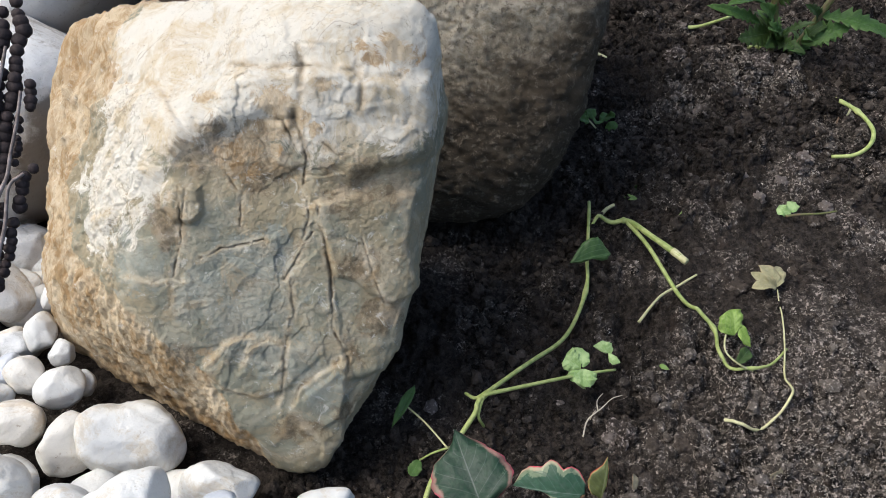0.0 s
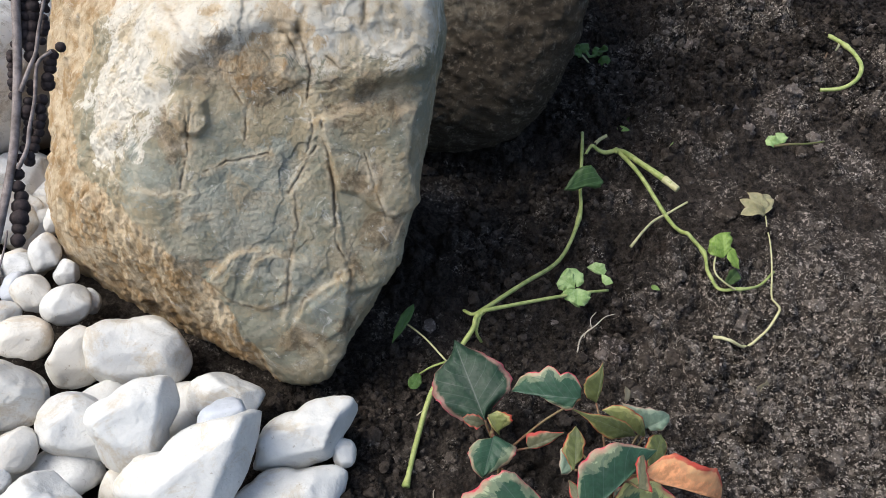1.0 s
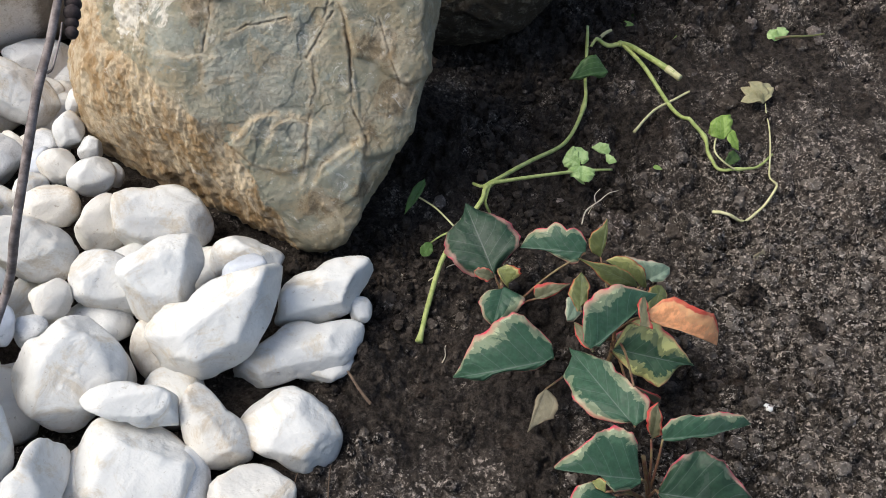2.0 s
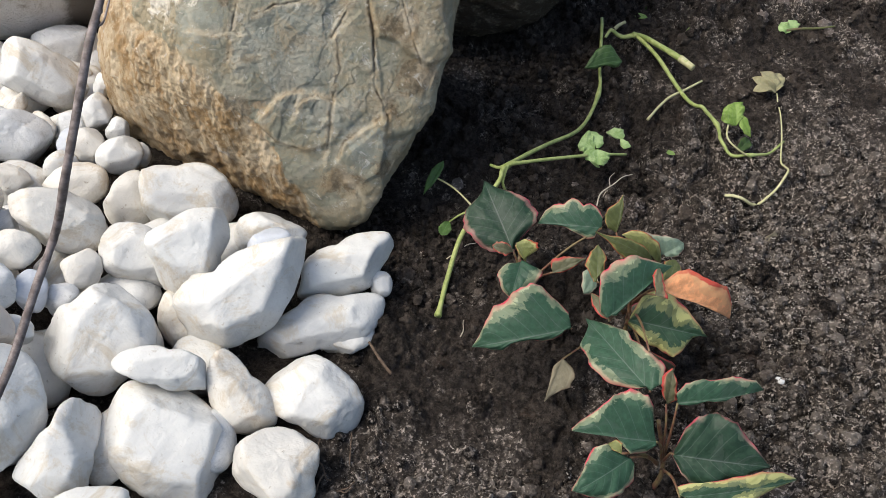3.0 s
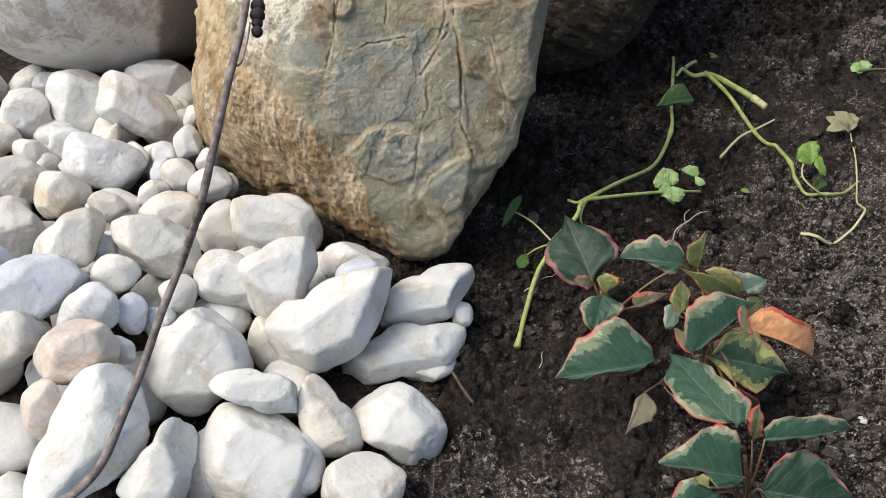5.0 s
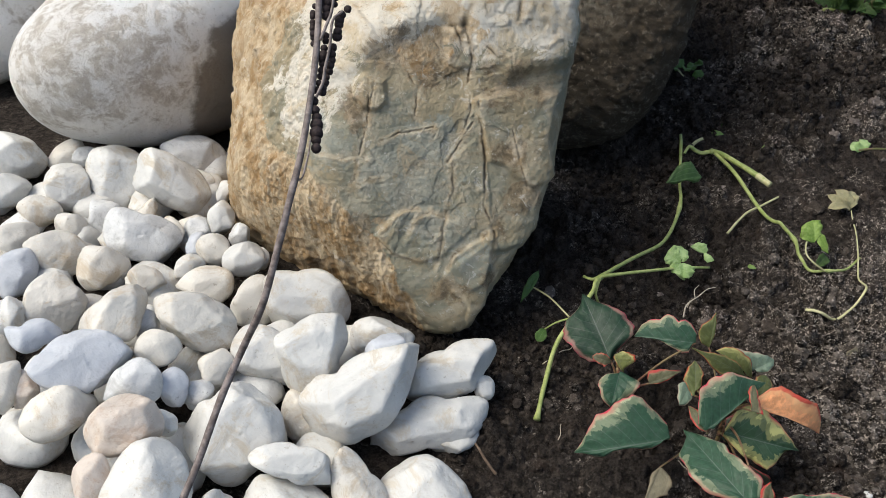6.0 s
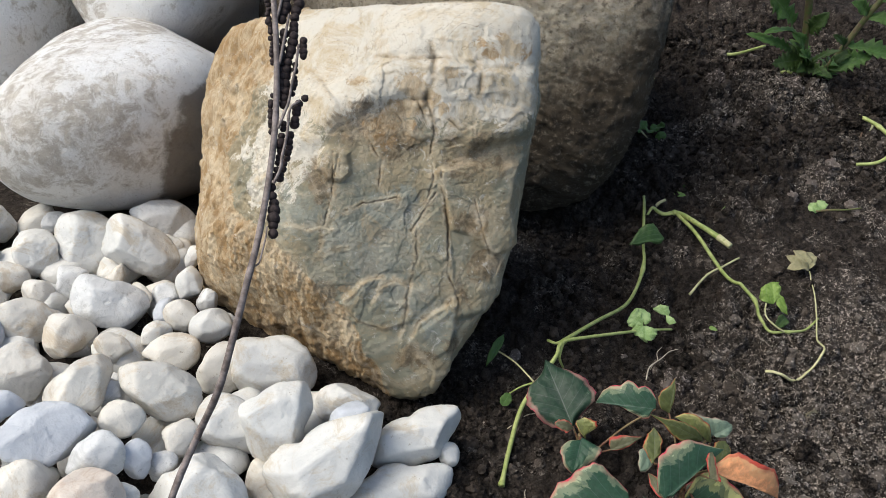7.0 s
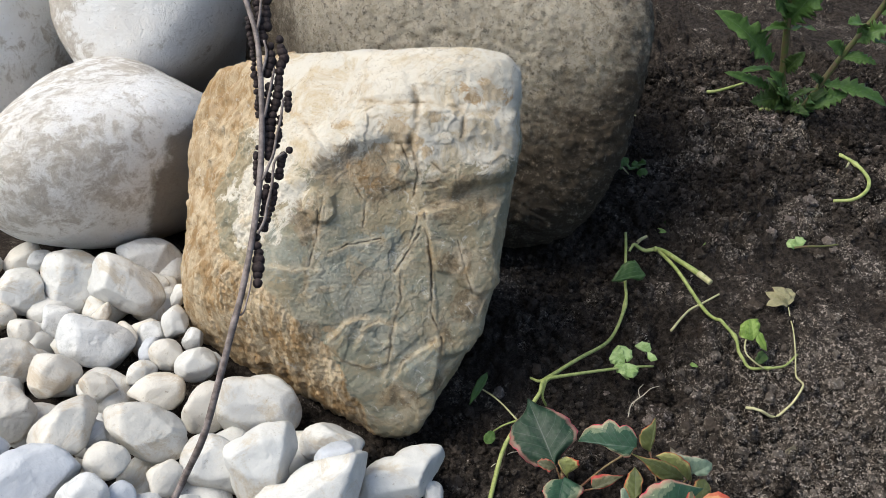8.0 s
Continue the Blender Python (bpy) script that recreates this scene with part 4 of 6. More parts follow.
round_boulder((-0.50, 1.05, 0.20), [(0, 34, 0.125), (60, -38, 0.125), (70, 15, 0.14), (-80, 5, 0.135), (0, 80, 0.15), (180, 0, 0.14), (0, -85, 0.20), (-60, -35, 0.14)],
              5, WHITE_ROCK, "rounded white boulder with brown veins behind the others", 0.010, 31, no_mud, 6, 40)
round_boulder((-0.80, 1.00, 0.15), [(0, 34, 0.145), (75, 0, 0.155), (-80, 0, 0.2), (0, 80, 0.17), (180, 0, 0.16), (0, -85, 0.15), (40, 40, 0.15)],
              6, WHITE_ROCK, "pale white boulder with sparse brown stains", 0.010, 37, no_mud, 6, 40)


# ---- pebbles ----
PEBBLE_COUNT = [0]
LABELS = {WHITE.name: "smooth white marble pebble on the pebble bed", CREAM.name: "cream tinted marble pebble on the pebble bed",
          GREY.name: "grey mottled marble pebble on the pebble bed", BLUE.name: "bluish white marble pebble on the pebble bed",
          PINK.name: "pinkish brown marble pebble on the pebble bed"}


def pebble(at, az, el, thick, reach, material, faces=(), sub=5):
    """A worn stone that looks towards (az, el): reach holds (angle, millimetres) round it, thick is half its depth, and
    faces are flats worn on it: (angle, tilt, share of the reach at which they cut)."""
    PEBBLE_COUNT[0] += 1
    seed = PEBBLE_COUNT[0]
    rs = np.random.RandomState(seed)
    size = np.mean([r for _, r in reach]) / 1000
    d, f = ball(min(sub, 4) if size < 0.024 else sub)
    turn = np.degrees(np.arctan2(d[:, 1], d[:, 0])) % 360
    ang, far = np.array([a for a, _ in reach], float), np.array([r for _, r in reach], float) / 1000
    order = np.argsort(ang)
    ang, far = ang[order], far[order]
    ring = np.arange(0, 360, 3.0)
    rim = 1 / np.interp(ring, np.r_[ang[-1] - 360, ang, ang[0] + 360], 1 / np.r_[far[-1], far, far[0]])
    for k in range(2):
        rim = 0.25 * np.roll(rim, 1) + 0.5 * rim + 0.25 * np.roll(rim, -1)
    out = np.interp(turn, np.r_[ring, 360], np.r_[rim, rim[0]])
    p = 9
    inv = (np.hypot(d[:, 0], d[:, 1]) / out) ** p + (np.abs(d[:, 2]) / (thick / 1000)) ** p
    body = inv ** (-1 / p)
    cuts = list(faces)
    if not cuts:
        turn0 = rs.uniform(0, 360)
        cuts = [(turn0 + 120 * k + rs.uniform(-35, 35), rs.uniform(35, 62), rs.uniform(0.80, 0.94)) for k in range(3)]
    cuts += [(rs.uniform(0, 360), rs.uniform(-50, -20), 0.85) for k in range(2)] + [(rs.uniform(0, 360), rs.uniform(15, 68), rs.uniform(0.71, 0.87)) for k in range(6)]
    q = 40
    hold = body ** -q
    for a, e, share in cuts:
        a, e = radians(a), radians(e)
        n = np.array([math.cos(a) * math.cos(e), math.sin(a) * math.cos(e), math.sin(e)])
        hold = hold + (np.maximum(d @ n, 0) / ((0.94 * share) * np.max((d * body[:, None]) @ n))) ** q
    v = d * (hold ** (-1 / q))[:, None]
    own = v + seed * 0.37
    nicks, _ = lumps(own + 0.10 * size * fbm(own, 5 / size, 2, 8)[:, None], 0.30 * size, 25)
    chips, joint = lumps(own + 0.15 * size * fbm(own, 2.5 / size, 2, 9)[:, None], 0.7 * size, 15)
    worn = np.clip(vnoise(own, 2.0 / size, 19) * 3 - 1.3, 0, 1)
    pits = np.clip(fbm(own, 13 / size, 3, 12) - 0.12, 0, 1) * np.clip(vnoise(own, 3.0 / size, 29) * 3 - 1.4, 0, 1)
    v = v * (1 + 0.030 * fbm(own, 1.3 / size, 2, 5) + 0.040 * fbm(own, 3.6 / size, 3, 6) + 0.018 * fbm(own, 16 / size, 3, 7) + 0.026 * chips + 0.026 * nicks * worn - 0.20 * pits)[:, None]
    ob = new("pebble", mesh_from("pebble", v, f, material))
    a = radians(az)
    nn = Vector(towards(az, el))
    u = Vector((math.cos(a), math.sin(a), 0))
    w = nn.cross(u)
    ob.matrix_world = Matrix.Translation(at) @ Matrix((u, w, nn)).transposed().to_4x4()
    return tagged(ob, LABELS[material.name], "pebble", "white pebbles of the bed")


pebble((-0.491, 0.593, 0.052), 31, 31, 21, [(35, 39), (55, 36), (91, 34), (115, 38), (134, 36), (162, 31), (201, 31), (235, 32), (272, 42), (291, 43), (306, 36), (317, 30), (358, 29)], WHITE, [(90, 60, 0.93), (-60, 45, 0.85)])
pebble((-0.423, 0.575, 0.060), 27, 33, 21, [(1, 34), (48, 26), (93, 37), (105, 44), (117, 44), (148, 38), (162, 41), (177, 41), (188, 33), (218, 25), (261, 31), (284, 39), (311, 50), (328, 46)], WHITE, [(60, 50, 0.85), (165, 40, 0.8), (-100, 50, 0.86)])
pebble((-0.416, 0.645, 0.046), 25, 31, 21, [(34, 25), (84, 22), (133, 31), (155, 44), (205, 21), (269, 26), (295, 32), (324, 34), (353, 34)], GREY, [(80, 50, 0.8)])
pebble((-0.393, 0.593, 0.048), 25, 33, 9, [(59, 10), (114, 17), (163, 10), (251, 11), (289, 16), (336, 12)], WHITE)
pebble((-0.485, 0.527, 0.048), 33, 34, 11, [(11, 21), (69, 21), (95, 23), (153, 13), (202, 18), (235, 24), (259, 23), (313, 13)], GREY)
pebble((-0.428, 0.488, 0.057), 31, 35, 19, [(18, 29), (68, 22), (112, 39), (125, 40), (165, 36), (178, 35), (203, 27), (261, 26), (288, 37), (309, 38), (336, 41), (356, 37)], GREY, [(70, 48, 0.82), (-110, 60, 0.9), (10, 45, 0.85)])
pebble((-0.404, 0.508, 0.050), 36, 53, 9, [(0, 9), (45, 10), (90, 16), (135, 11), (180, 8), (225, 11), (270, 15), (315, 13)], CREAM)
pebble((-0.440, 0.542, 0.048), 31, 45, 8, [(0, 10), (45, 15), (90, 8), (135, 7), (180, 13), (225, 15), (270, 11), (315, 8)], CREAM)
pebble((-0.373, 0.487, 0.047), 30, 52, 10, [(0, 12), (45, 16), (90, 13), (135, 10), (180, 12), (225, 16), (270, 13), (315, 9)], BLUE)
pebble((-0.351, 0.472, 0.057), 26, 37, 11, [(34, 17), (79, 16), (117, 17), (157, 17), (199, 15), (246, 16), (286, 19), (343, 16)], CREAM)
pebble((-0.317, 0.458, 0.058), 24, 38, 12, [(3, 22), (37, 20), (85, 16), (133, 18), (187, 22), (210, 19), (260, 18), (320, 19)], WHITE)
pebble((-0.355, 0.522, 0.055), 24, 35, 10, [(38, 16), (70, 21), (111, 15), (195, 14), (223, 18), (274, 19), (316, 13)], WHITE)
pebble((-0.332, 0.504, 0.049), 28, 47, 8, [(0, 12), (45, 11), (90, 14), (135, 10), (180, 12), (225, 13), (270, 11), (315, 11)], GREY)
pebble((-0.366, 0.575, 0.048), 26, 46, 8, [(0, 7), (45, 14), (90, 12), (135, 7), (180, 9), (225, 14), (270, 12), (315, 8)], WHITE)
pebble((-0.380, 0.516, 0.043), 15, 55, 10, [(0, 16), (45, 18), (90, 12), (135, 15), (180, 16), (225, 15), (270, 14), (315, 17)], GREY)
pebble((-0.304, 0.475, 0.044), 21, 52, 8, [(0, 8), (45, 9), (90, 13), (135, 8), (180, 6), (225, 10), (270, 12), (315, 8)], GREY)
pebble((-0.621, 0.628, 0.049), 34, 32, 21, [(9, 25), (61, 25), (102, 32), (153, 31), (194, 30), (253, 23), (298, 34), (334, 35)], WHITE)
pebble((-0.605, 0.563, 0.050), 27, 45, 16, [(0, 27), (45, 21), (90, 17), (135, 22), (180, 22), (225, 20), (270, 18), (315, 19)], WHITE)
pebble((-0.537, 0.569, 0.053), 32, 35, 19, [(38, 27), (108, 28), (128, 26), (191, 23), (233, 25), (294, 31), (349, 22)], WHITE, [(90, 55, 0.9)])
pebble((-0.552, 0.530, 0.051), 34, 36, 13, [(54, 16), (107, 20), (152, 25), (191, 17), (273, 19), (311, 24), (347, 21)], CREAM)
pebble((-0.511, 0.507, 0.051), 32, 37, 11, [(8, 16), (69, 13), (117, 18), (179, 15), (207, 15), (253, 14), (316, 19)], CREAM)
pebble((-0.561, 0.487, 0.049), 42, 49, 15, [(0, 24), (45, 21), (90, 16), (135, 19), (180, 21), (225, 20), (270, 16), (315, 19)], CREAM)
pebble((-0.503, 0.462, 0.055), 34, 39, 18, [(8, 23), (71, 22), (109, 25), (147, 37), (189, 24), (224, 24), (287, 26), (328, 32), (347, 40)], CREAM)
pebble((-0.533, 0.428, 0.057), 36, 55, 17, [(0, 21), (45, 27), (90, 22), (135, 18), (180, 19), (225, 29), (270, 21), (315, 17)], BLUE)
pebble((-0.453, 0.438, 0.060), 34, 36, 13, [(29, 21), (69, 20), (110, 25), (150, 21), (195, 24), (225, 27), (267, 18), (305, 21), (330, 25), (352, 28)], CREAM, [(20, 45, 0.8), (160, 60, 0.92)])
pebble((-0.440, 0.447, 0.052), 30, 53, 8, [(0, 12), (45, 11), (90, 16), (135, 10), (180, 10), (225, 12), (270, 14), (315, 11)], CREAM)
pebble((-0.405, 0.427, 0.055), 32, 38, 13, [(59, 13), (102, 17), (143, 19), (172, 15), (212, 12), (248, 15), (296, 16), (325, 23), (343, 16)], CREAM)
pebble((-0.371, 0.453, 0.050), 28, 38, 10, [(50, 14), (108, 12), (182, 15), (202, 18), (229, 12), (306, 13), (354, 16)], WHITE)
pebble((-0.344, 0.425, 0.055), 27, 39, 14, [(13, 24), (68, 17), (114, 19), (150, 25), (171, 32), (182, 22), (247, 15), (295, 26), (339, 24)], CREAM, [(90, 50, 0.85)])
pebble((-0.467, 0.370, 0.079), 36, 41, 21, [(20, 23), (63, 28), (88, 27), (120, 26), (168, 25), (191, 27), (233, 23), (272, 31), (304, 24), (342, 29)], CREAM, [(60, 50, 0.85)])
pebble((-0.393, 0.338, 0.102), 35, 39, 19, [(3, 30), (20, 33), (37, 30), (60, 23), (118, 17), (162, 27), (185, 36), (220, 21), (266, 25), (291, 23), (330, 21)], CREAM, [(130, 50, 0.85), (-30, 45, 0.85)])
pebble((-0.328, 0.345, 0.088), 29, 41, 19, [(33, 23), (83, 25), (124, 38), (136, 42), (154, 33), (176, 27), (218, 22), (253, 25), (284, 33), (307, 38), (330, 36), (358, 31)], CREAM, [(60, 60, 0.93), (-110, 40, 0.85)])
pebble((-0.373, 0.343, 0.088), 36, 61, 8, [(0, 12), (45, 11), (90, 18), (135, 11), (180, 12), (225, 14), (270, 13), (315, 14)], GREY)
pebble((-0.352, 0.310, 0.091), 33, 42, 11, [(42, 16), (79, 17), (129, 17), (166, 18), (188, 18), (222, 16), (265, 16), (313, 17), (343, 21)], CREAM, [(85, 50, 0.85)])
pebble((-0.404, 0.284, 0.102), 39, 41, 20, [(0, 35), (25, 31), (50, 27), (94, 25), (137, 30), (162, 41), (191, 34), (233, 25), (277, 26), (312, 32), (339, 42)], BLUE, [(85, 58, 0.92)])
pebble((-0.454, 0.310, 0.103), 38, 43, 15, [(11, 17), (53, 14), (124, 11), (135, 24), (165, 20), (223, 17), (289, 12), (336, 25)], BLUE)
pebble((-0.409, 0.239, 0.093), 36, 56, 16, [(0, 33), (45, 21), (90, 19), (135, 23), (180, 30), (225, 24), (270, 18), (315, 21)], CREAM)
pebble((-0.355, 0.265, 0.100), 36, 43, 14, [(32, 21), (60, 21), (99, 16), (152, 20), (179, 27), (198, 22), (255, 14), (287, 21), (311, 23), (344, 22)], GREY, [(60, 50, 0.85), (150, 50, 0.85)])
pebble((-0.330, 0.276, 0.083), 33, 44, 10, [(35, 15), (68, 17), (114, 14), (195, 12), (241, 16), (268, 17), (330, 11)], BLUE)
pebble((-0.348, 0.221, 0.104), 39, 45, 21, [(10, 27), (39, 25), (64, 24), (101, 23), (126, 24), (162, 28), (180, 28), (203, 27), (234, 23), (282, 23), (321, 29), (345, 29)], PINK, [(100, 58, 0.9), (-80, 30, 0.8)])
pebble((-0.326, 0.239, 0.085), 35, 46, 8, [(50, 9), (104, 14), (162, 8), (240, 10), (276, 13), (328, 10)], WHITE)
pebble((-0.314, 0.283, 0.069), 33, 63, 8, [(0, 14), (45, 13), (90, 10), (135, 12), (180, 11), (225, 16), (270, 10), (315, 11)], GREY)
pebble((-0.305, 0.309, 0.071), 28, 58, 10, [(0, 16), (45, 17), (90, 16), (135, 17), (180, 13), (225, 18), (270, 16), (315, 14)], CREAM)
pebble((-0.456, 0.261, 0.098), 49, 57, 13, [(0, 11), (45, 26), (90, 14), (135, 8), (180, 10), (225, 26), (270, 13), (315, 9)], CREAM)
pebble((-0.446, 0.263, 0.092), 38, 59, 9, [(0, 10), (45, 11), (90, 20), (135, 9), (180, 9), (225, 18), (270, 13), (315, 13)], PINK)
pebble((-0.489, 0.342, 0.095), 50, 56, 9, [(0, 11), (45, 14), (90, 13), (135, 8), (180, 10), (225, 16), (270, 14), (315, 11)], WHITE)
pebble((-0.541, 0.632, 0.048), 29, 51, 8, [(0, 14), (45, 14), (90, 12), (135, 12), (180, 16), (225, 15), (270, 10), (315, 14)], GREY)
pebble((-0.277, 0.247, 0.065), 30, 49, 21, [(12, 40), (38, 43), (59, 43), (76, 39), (103, 32), (124, 39), (157, 40), (179, 39), (211, 37), (238, 41), (255, 43), (274, 38), (298, 35), (327, 39), (342, 40)], WHITE, [(110, 55, 0.88), (-110, 45, 0.82), (0, 48, 0.88)])
pebble((-0.221, 0.217, 0.070), 25, 52, 11, [(61, 13), (125, 25), (140, 34), (154, 37), (162, 34), (172, 26), (224, 12), (297, 22), (317, 36), (332, 37), (349, 29)], WHITE, [(80, 50, 0.8), (-100, 40, 0.7)])
pebble((-0.325, 0.162, 0.085), 41, 50, 24, [(3, 42), (21, 49), (36, 53), (50, 54), (64, 49), (73, 44), (92, 33), (137, 26), (191, 50), (201, 57), (214, 57), (226, 50), (229, 41), (252, 33), (288, 32), (319, 38), (333, 39)], WHITE, [(165, 55, 0.84), (-60, 40, 0.72), (30, 50, 0.85)])
pebble((-0.358, 0.177, 0.098), 43, 47, 10, [(37, 19), (63, 21), (93, 17), (169, 13), (229, 20), (252, 22), (286, 13), (356, 13)], PINK)
pebble((-0.278, 0.156, 0.060), 37, 54, 21, [(1, 26), (20, 36), (31, 37), (45, 38), (56, 37), (68, 31), (87, 19), (133, 19), (162, 27), (177, 33), (199, 29), (225, 32), (255, 31), (275, 30), (285, 24), (325, 19)], WHITE, [(165, 65, 0.86), (-5, 35, 0.52), (-100, 35, 0.8)])
pebble((-0.219, 0.176, 0.038), 27, 56, 21, [(2, 38), (38, 39), (66, 41), (87, 47), (102, 53), (114, 50), (130, 47), (147, 44), (161, 39), (191, 37), (222, 37), (253, 42), (274, 49), (294, 52), (313, 48), (332, 44)], WHITE, [(60, 62, 0.93), (-120, 50, 0.88), (-30, 42, 0.85)])
pebble((-0.255, 0.115, 0.057), 34, 68, 14, [(0, 30), (45, 16), (90, 15), (135, 26), (180, 25), (225, 16), (270, 17), (315, 26)], WHITE)
pebble((-0.174, 0.215, 0.039), 19, 55, 15, [(44, 16), (84, 32), (95, 38), (109, 35), (158, 22), (215, 20), (242, 26), (292, 32), (309, 35), (325, 28)], CREAM, [(38, 50, 0.7), (195, 60, 0.82), (-90, 35, 0.75)])
pebble((-0.121, 0.225, 0.022), 11, 56, 21, [(34, 28), (63, 29), (80, 32), (126, 33), (161, 41), (177, 37), (203, 29), (233, 23), (266, 30), (280, 34), (313, 38), (344, 37), (356, 35)], WHITE, [(150, 55, 0.82), (85, 45, 0.8), (-45, 45, 0.76), (20, 50, 0.86), (-110, 40, 0.8)])
pebble((-0.141, 0.163, 0.026), 16, 60, 20, [(13, 32), (35, 28), (118, 30), (131, 33), (167, 32), (179, 30), (214, 23), (262, 24), (298, 33), (314, 32), (333, 26)], CREAM, [(80, 45, 0.85), (-70, 45, 0.82)])
pebble((-0.181, 0.288, 0.067), 17, 48, 22, [(16, 55), (23, 72), (30, 67), (39, 54), (65, 37), (126, 25), (148, 44), (161, 48), (193, 51), (214, 53), (233, 48), (265, 36), (331, 36)], WHITE, [(112, 38, 0.58), (-35, 45, 0.8), (200, 70, 0.97)])
pebble((-0.163, 0.333, 0.075), 13, 46, 13, [(31, 18), (76, 13), (119, 12), (181, 19), (219, 18), (301, 13), (356, 18)], BLUE)
pebble((-0.225, 0.329, 0.073), 20, 45, 18, [(17, 38), (39, 42), (62, 34), (118, 27), (144, 37), (187, 29), (226, 38), (263, 37), (307, 29), (331, 24)], WHITE, [(75, 40, 0.78), (215, 72, 0.93), (-25, 30, 0.7)])
pebble((-0.270, 0.330, 0.063), 25, 44, 18, [(21, 24), (71, 27), (102, 30), (133, 30), (164, 28), (202, 24), (256, 24), (293, 37), (326, 29)], WHITE, [(100, 45, 0.8), (-90, 35, 0.75)])
pebble((-0.247, 0.410, 0.052), 19, 42, 21, [(8, 37), (39, 35), (96, 28), (125, 40), (139, 45), (168, 38), (207, 38), (231, 31), (295, 34), (323, 45), (341, 45)], WHITE, [(80, 55, 0.86), (250, 40, 0.8), (-20, 40, 0.8)])
pebble((-0.297, 0.407, 0.049), 24, 41, 14, [(11, 19), (59, 29), (90, 24), (138, 18), (187, 24), (220, 25), (273, 23), (310, 25)], CREAM)
pebble((-0.173, 0.372, 0.046), 13, 45, 14, [(31, 19), (82, 18), (150, 29), (185, 30), (251, 17), (327, 28), (355, 33)], WHITE, [(80, 50, 0.85)])
pebble((-0.106, 0.338, 0.043), 6, 48, 18, [(21, 46), (37, 46), (60, 32), (81, 25), (106, 19), (135, 24), (164, 32), (195, 37), (209, 51), (227, 38), (280, 23), (317, 27), (353, 30)], WHITE, [(98, 48, 0.72), (-82, 35, 0.66), (-10, 45, 0.85)])
pebble((-0.124, 0.293, 0.022), 9, 51, 20, [(3, 52), (16, 58), (25, 53), (51, 27), (134, 24), (173, 39), (190, 61), (200, 57), (212, 43), (263, 18), (349, 44)], WHITE, [(100, 45, 0.66), (-85, 50, 0.75), (-10, 40, 0.85)])
pebble((-0.076, 0.331, 0.029), 3, 49, 8, [(59, 11), (106, 12), (176, 9), (232, 11), (293, 11), (353, 9)], WHITE)
pebble((-0.101, 0.287, 0.018), 7, 52, 9, [(17, 27), (44, 23), (138, 16), (194, 33), (236, 16), (298, 15), (344, 21)], WHITE)
pebble((-0.230, 0.286, 0.033), 22, 49, 14, [(31, 18), (89, 30), (105, 28), (140, 21), (196, 18), (254, 23), (298, 32)], CREAM)
# the lower course of stones, seen in the gaps
for gj in range(9):
    for gi in range(9):
        px, py = -0.64 + 0.062 * gi + random.uniform(-0.012, 0.012), 0.115 + 0.066 * gj + random.uniform(-0.012, 0.012)
        if px > -0.165 - 0.10 * max(0, py - 0.40) / 0.2 or (px > -0.33 and py > 0.42):
            continue
        r = random.uniform(23, 30)
        pebble((px, py, float(soil_base(px, py)) + 0.014 + random.uniform(0, 0.006)), random.uniform(-90, 90), random.uniform(70, 90), random.uniform(12, 16),
               [(k * 60 + random.uniform(-15, 15), r * random.uniform(0.8, 1.2)) for k in range(6)], random.choice((WHITE, CREAM, GREY, WHITE)), sub=3)

# the bed runs on, with an uneven edge
edge = random.Random(5)
for gj in range(10):
    for gi in range(5):
        qx, qy = -0.70 - 0.062 * gi + edge.uniform(-0.014, 0.014), 0.10 + 0.066 * gj + edge.uniform(-0.014, 0.014)
        if qx < -0.78 - 0.12 * math.sin(5 * qy) - edge.uniform(0, 0.08):
            continue
        r = edge.uniform(24, 33)
        pebble((qx, qy, float(soil_base(qx, qy)) + 0.016), edge.uniform(-90, 90), edge.uniform(70, 90), edge.uniform(13, 18),
               [(k * 60 + edge.uniform(-15, 15), r * edge.uniform(0.8, 1.2)) for k in range(6)], edge.choice((WHITE, CREAM, GREY, WHITE)), sub=3)


# ---- variegated plants ----
plants = [tagged(empty("variegated_plant", (x, y, ground_at(x, y))), label, "plant", "variegated plants")
          for x, y, label in ((0.040, 0.315, "low plant with dark green leaves edged pink"), (0.118, 0.285, "low plant with green, cream and orange leaves edged red"),
                              (0.125, 0.160, "low plant with broad dark green leaves edged red"))]
SPOT = [0]


def plant_leaf(base, tip, sides, bend, material, which):
    SPOT[0] += 1
    home = plants[which]
    label = {"orange_leaf": "orange leaf with a red margin", "cream_leaf": "cream and green leaf", "withered_leaf": "withered grey brown leaf",
             "grey_green_leaf": "grey green leaf", "reddish_leaf": "small reddish folded leaf", "patchy_leaf": "dark green leaf with yellow patches"}.get(material.name, "")
    blade = leaf_blade(base, tip, sides, 0, bend, material, home, label=label, shape="own", hint=(-0.07, -0.66, 0.75), seed=SPOT[0])
    b = Vector(base)
    foot = home.location + Vector((0.1 * (b.x - home.location.x), 0.1 * (b.y - home.location.y), 0.55 * (b.z - home.location.z)))
    mid = b.lerp(foot, 0.5) + Vector((0, 0, 0.006))
    tube("petiole", [tuple(foot), tuple(mid), tuple(b)], 0.0011, 0.0008, RED_STEM, home, 6, 5)
    return blade


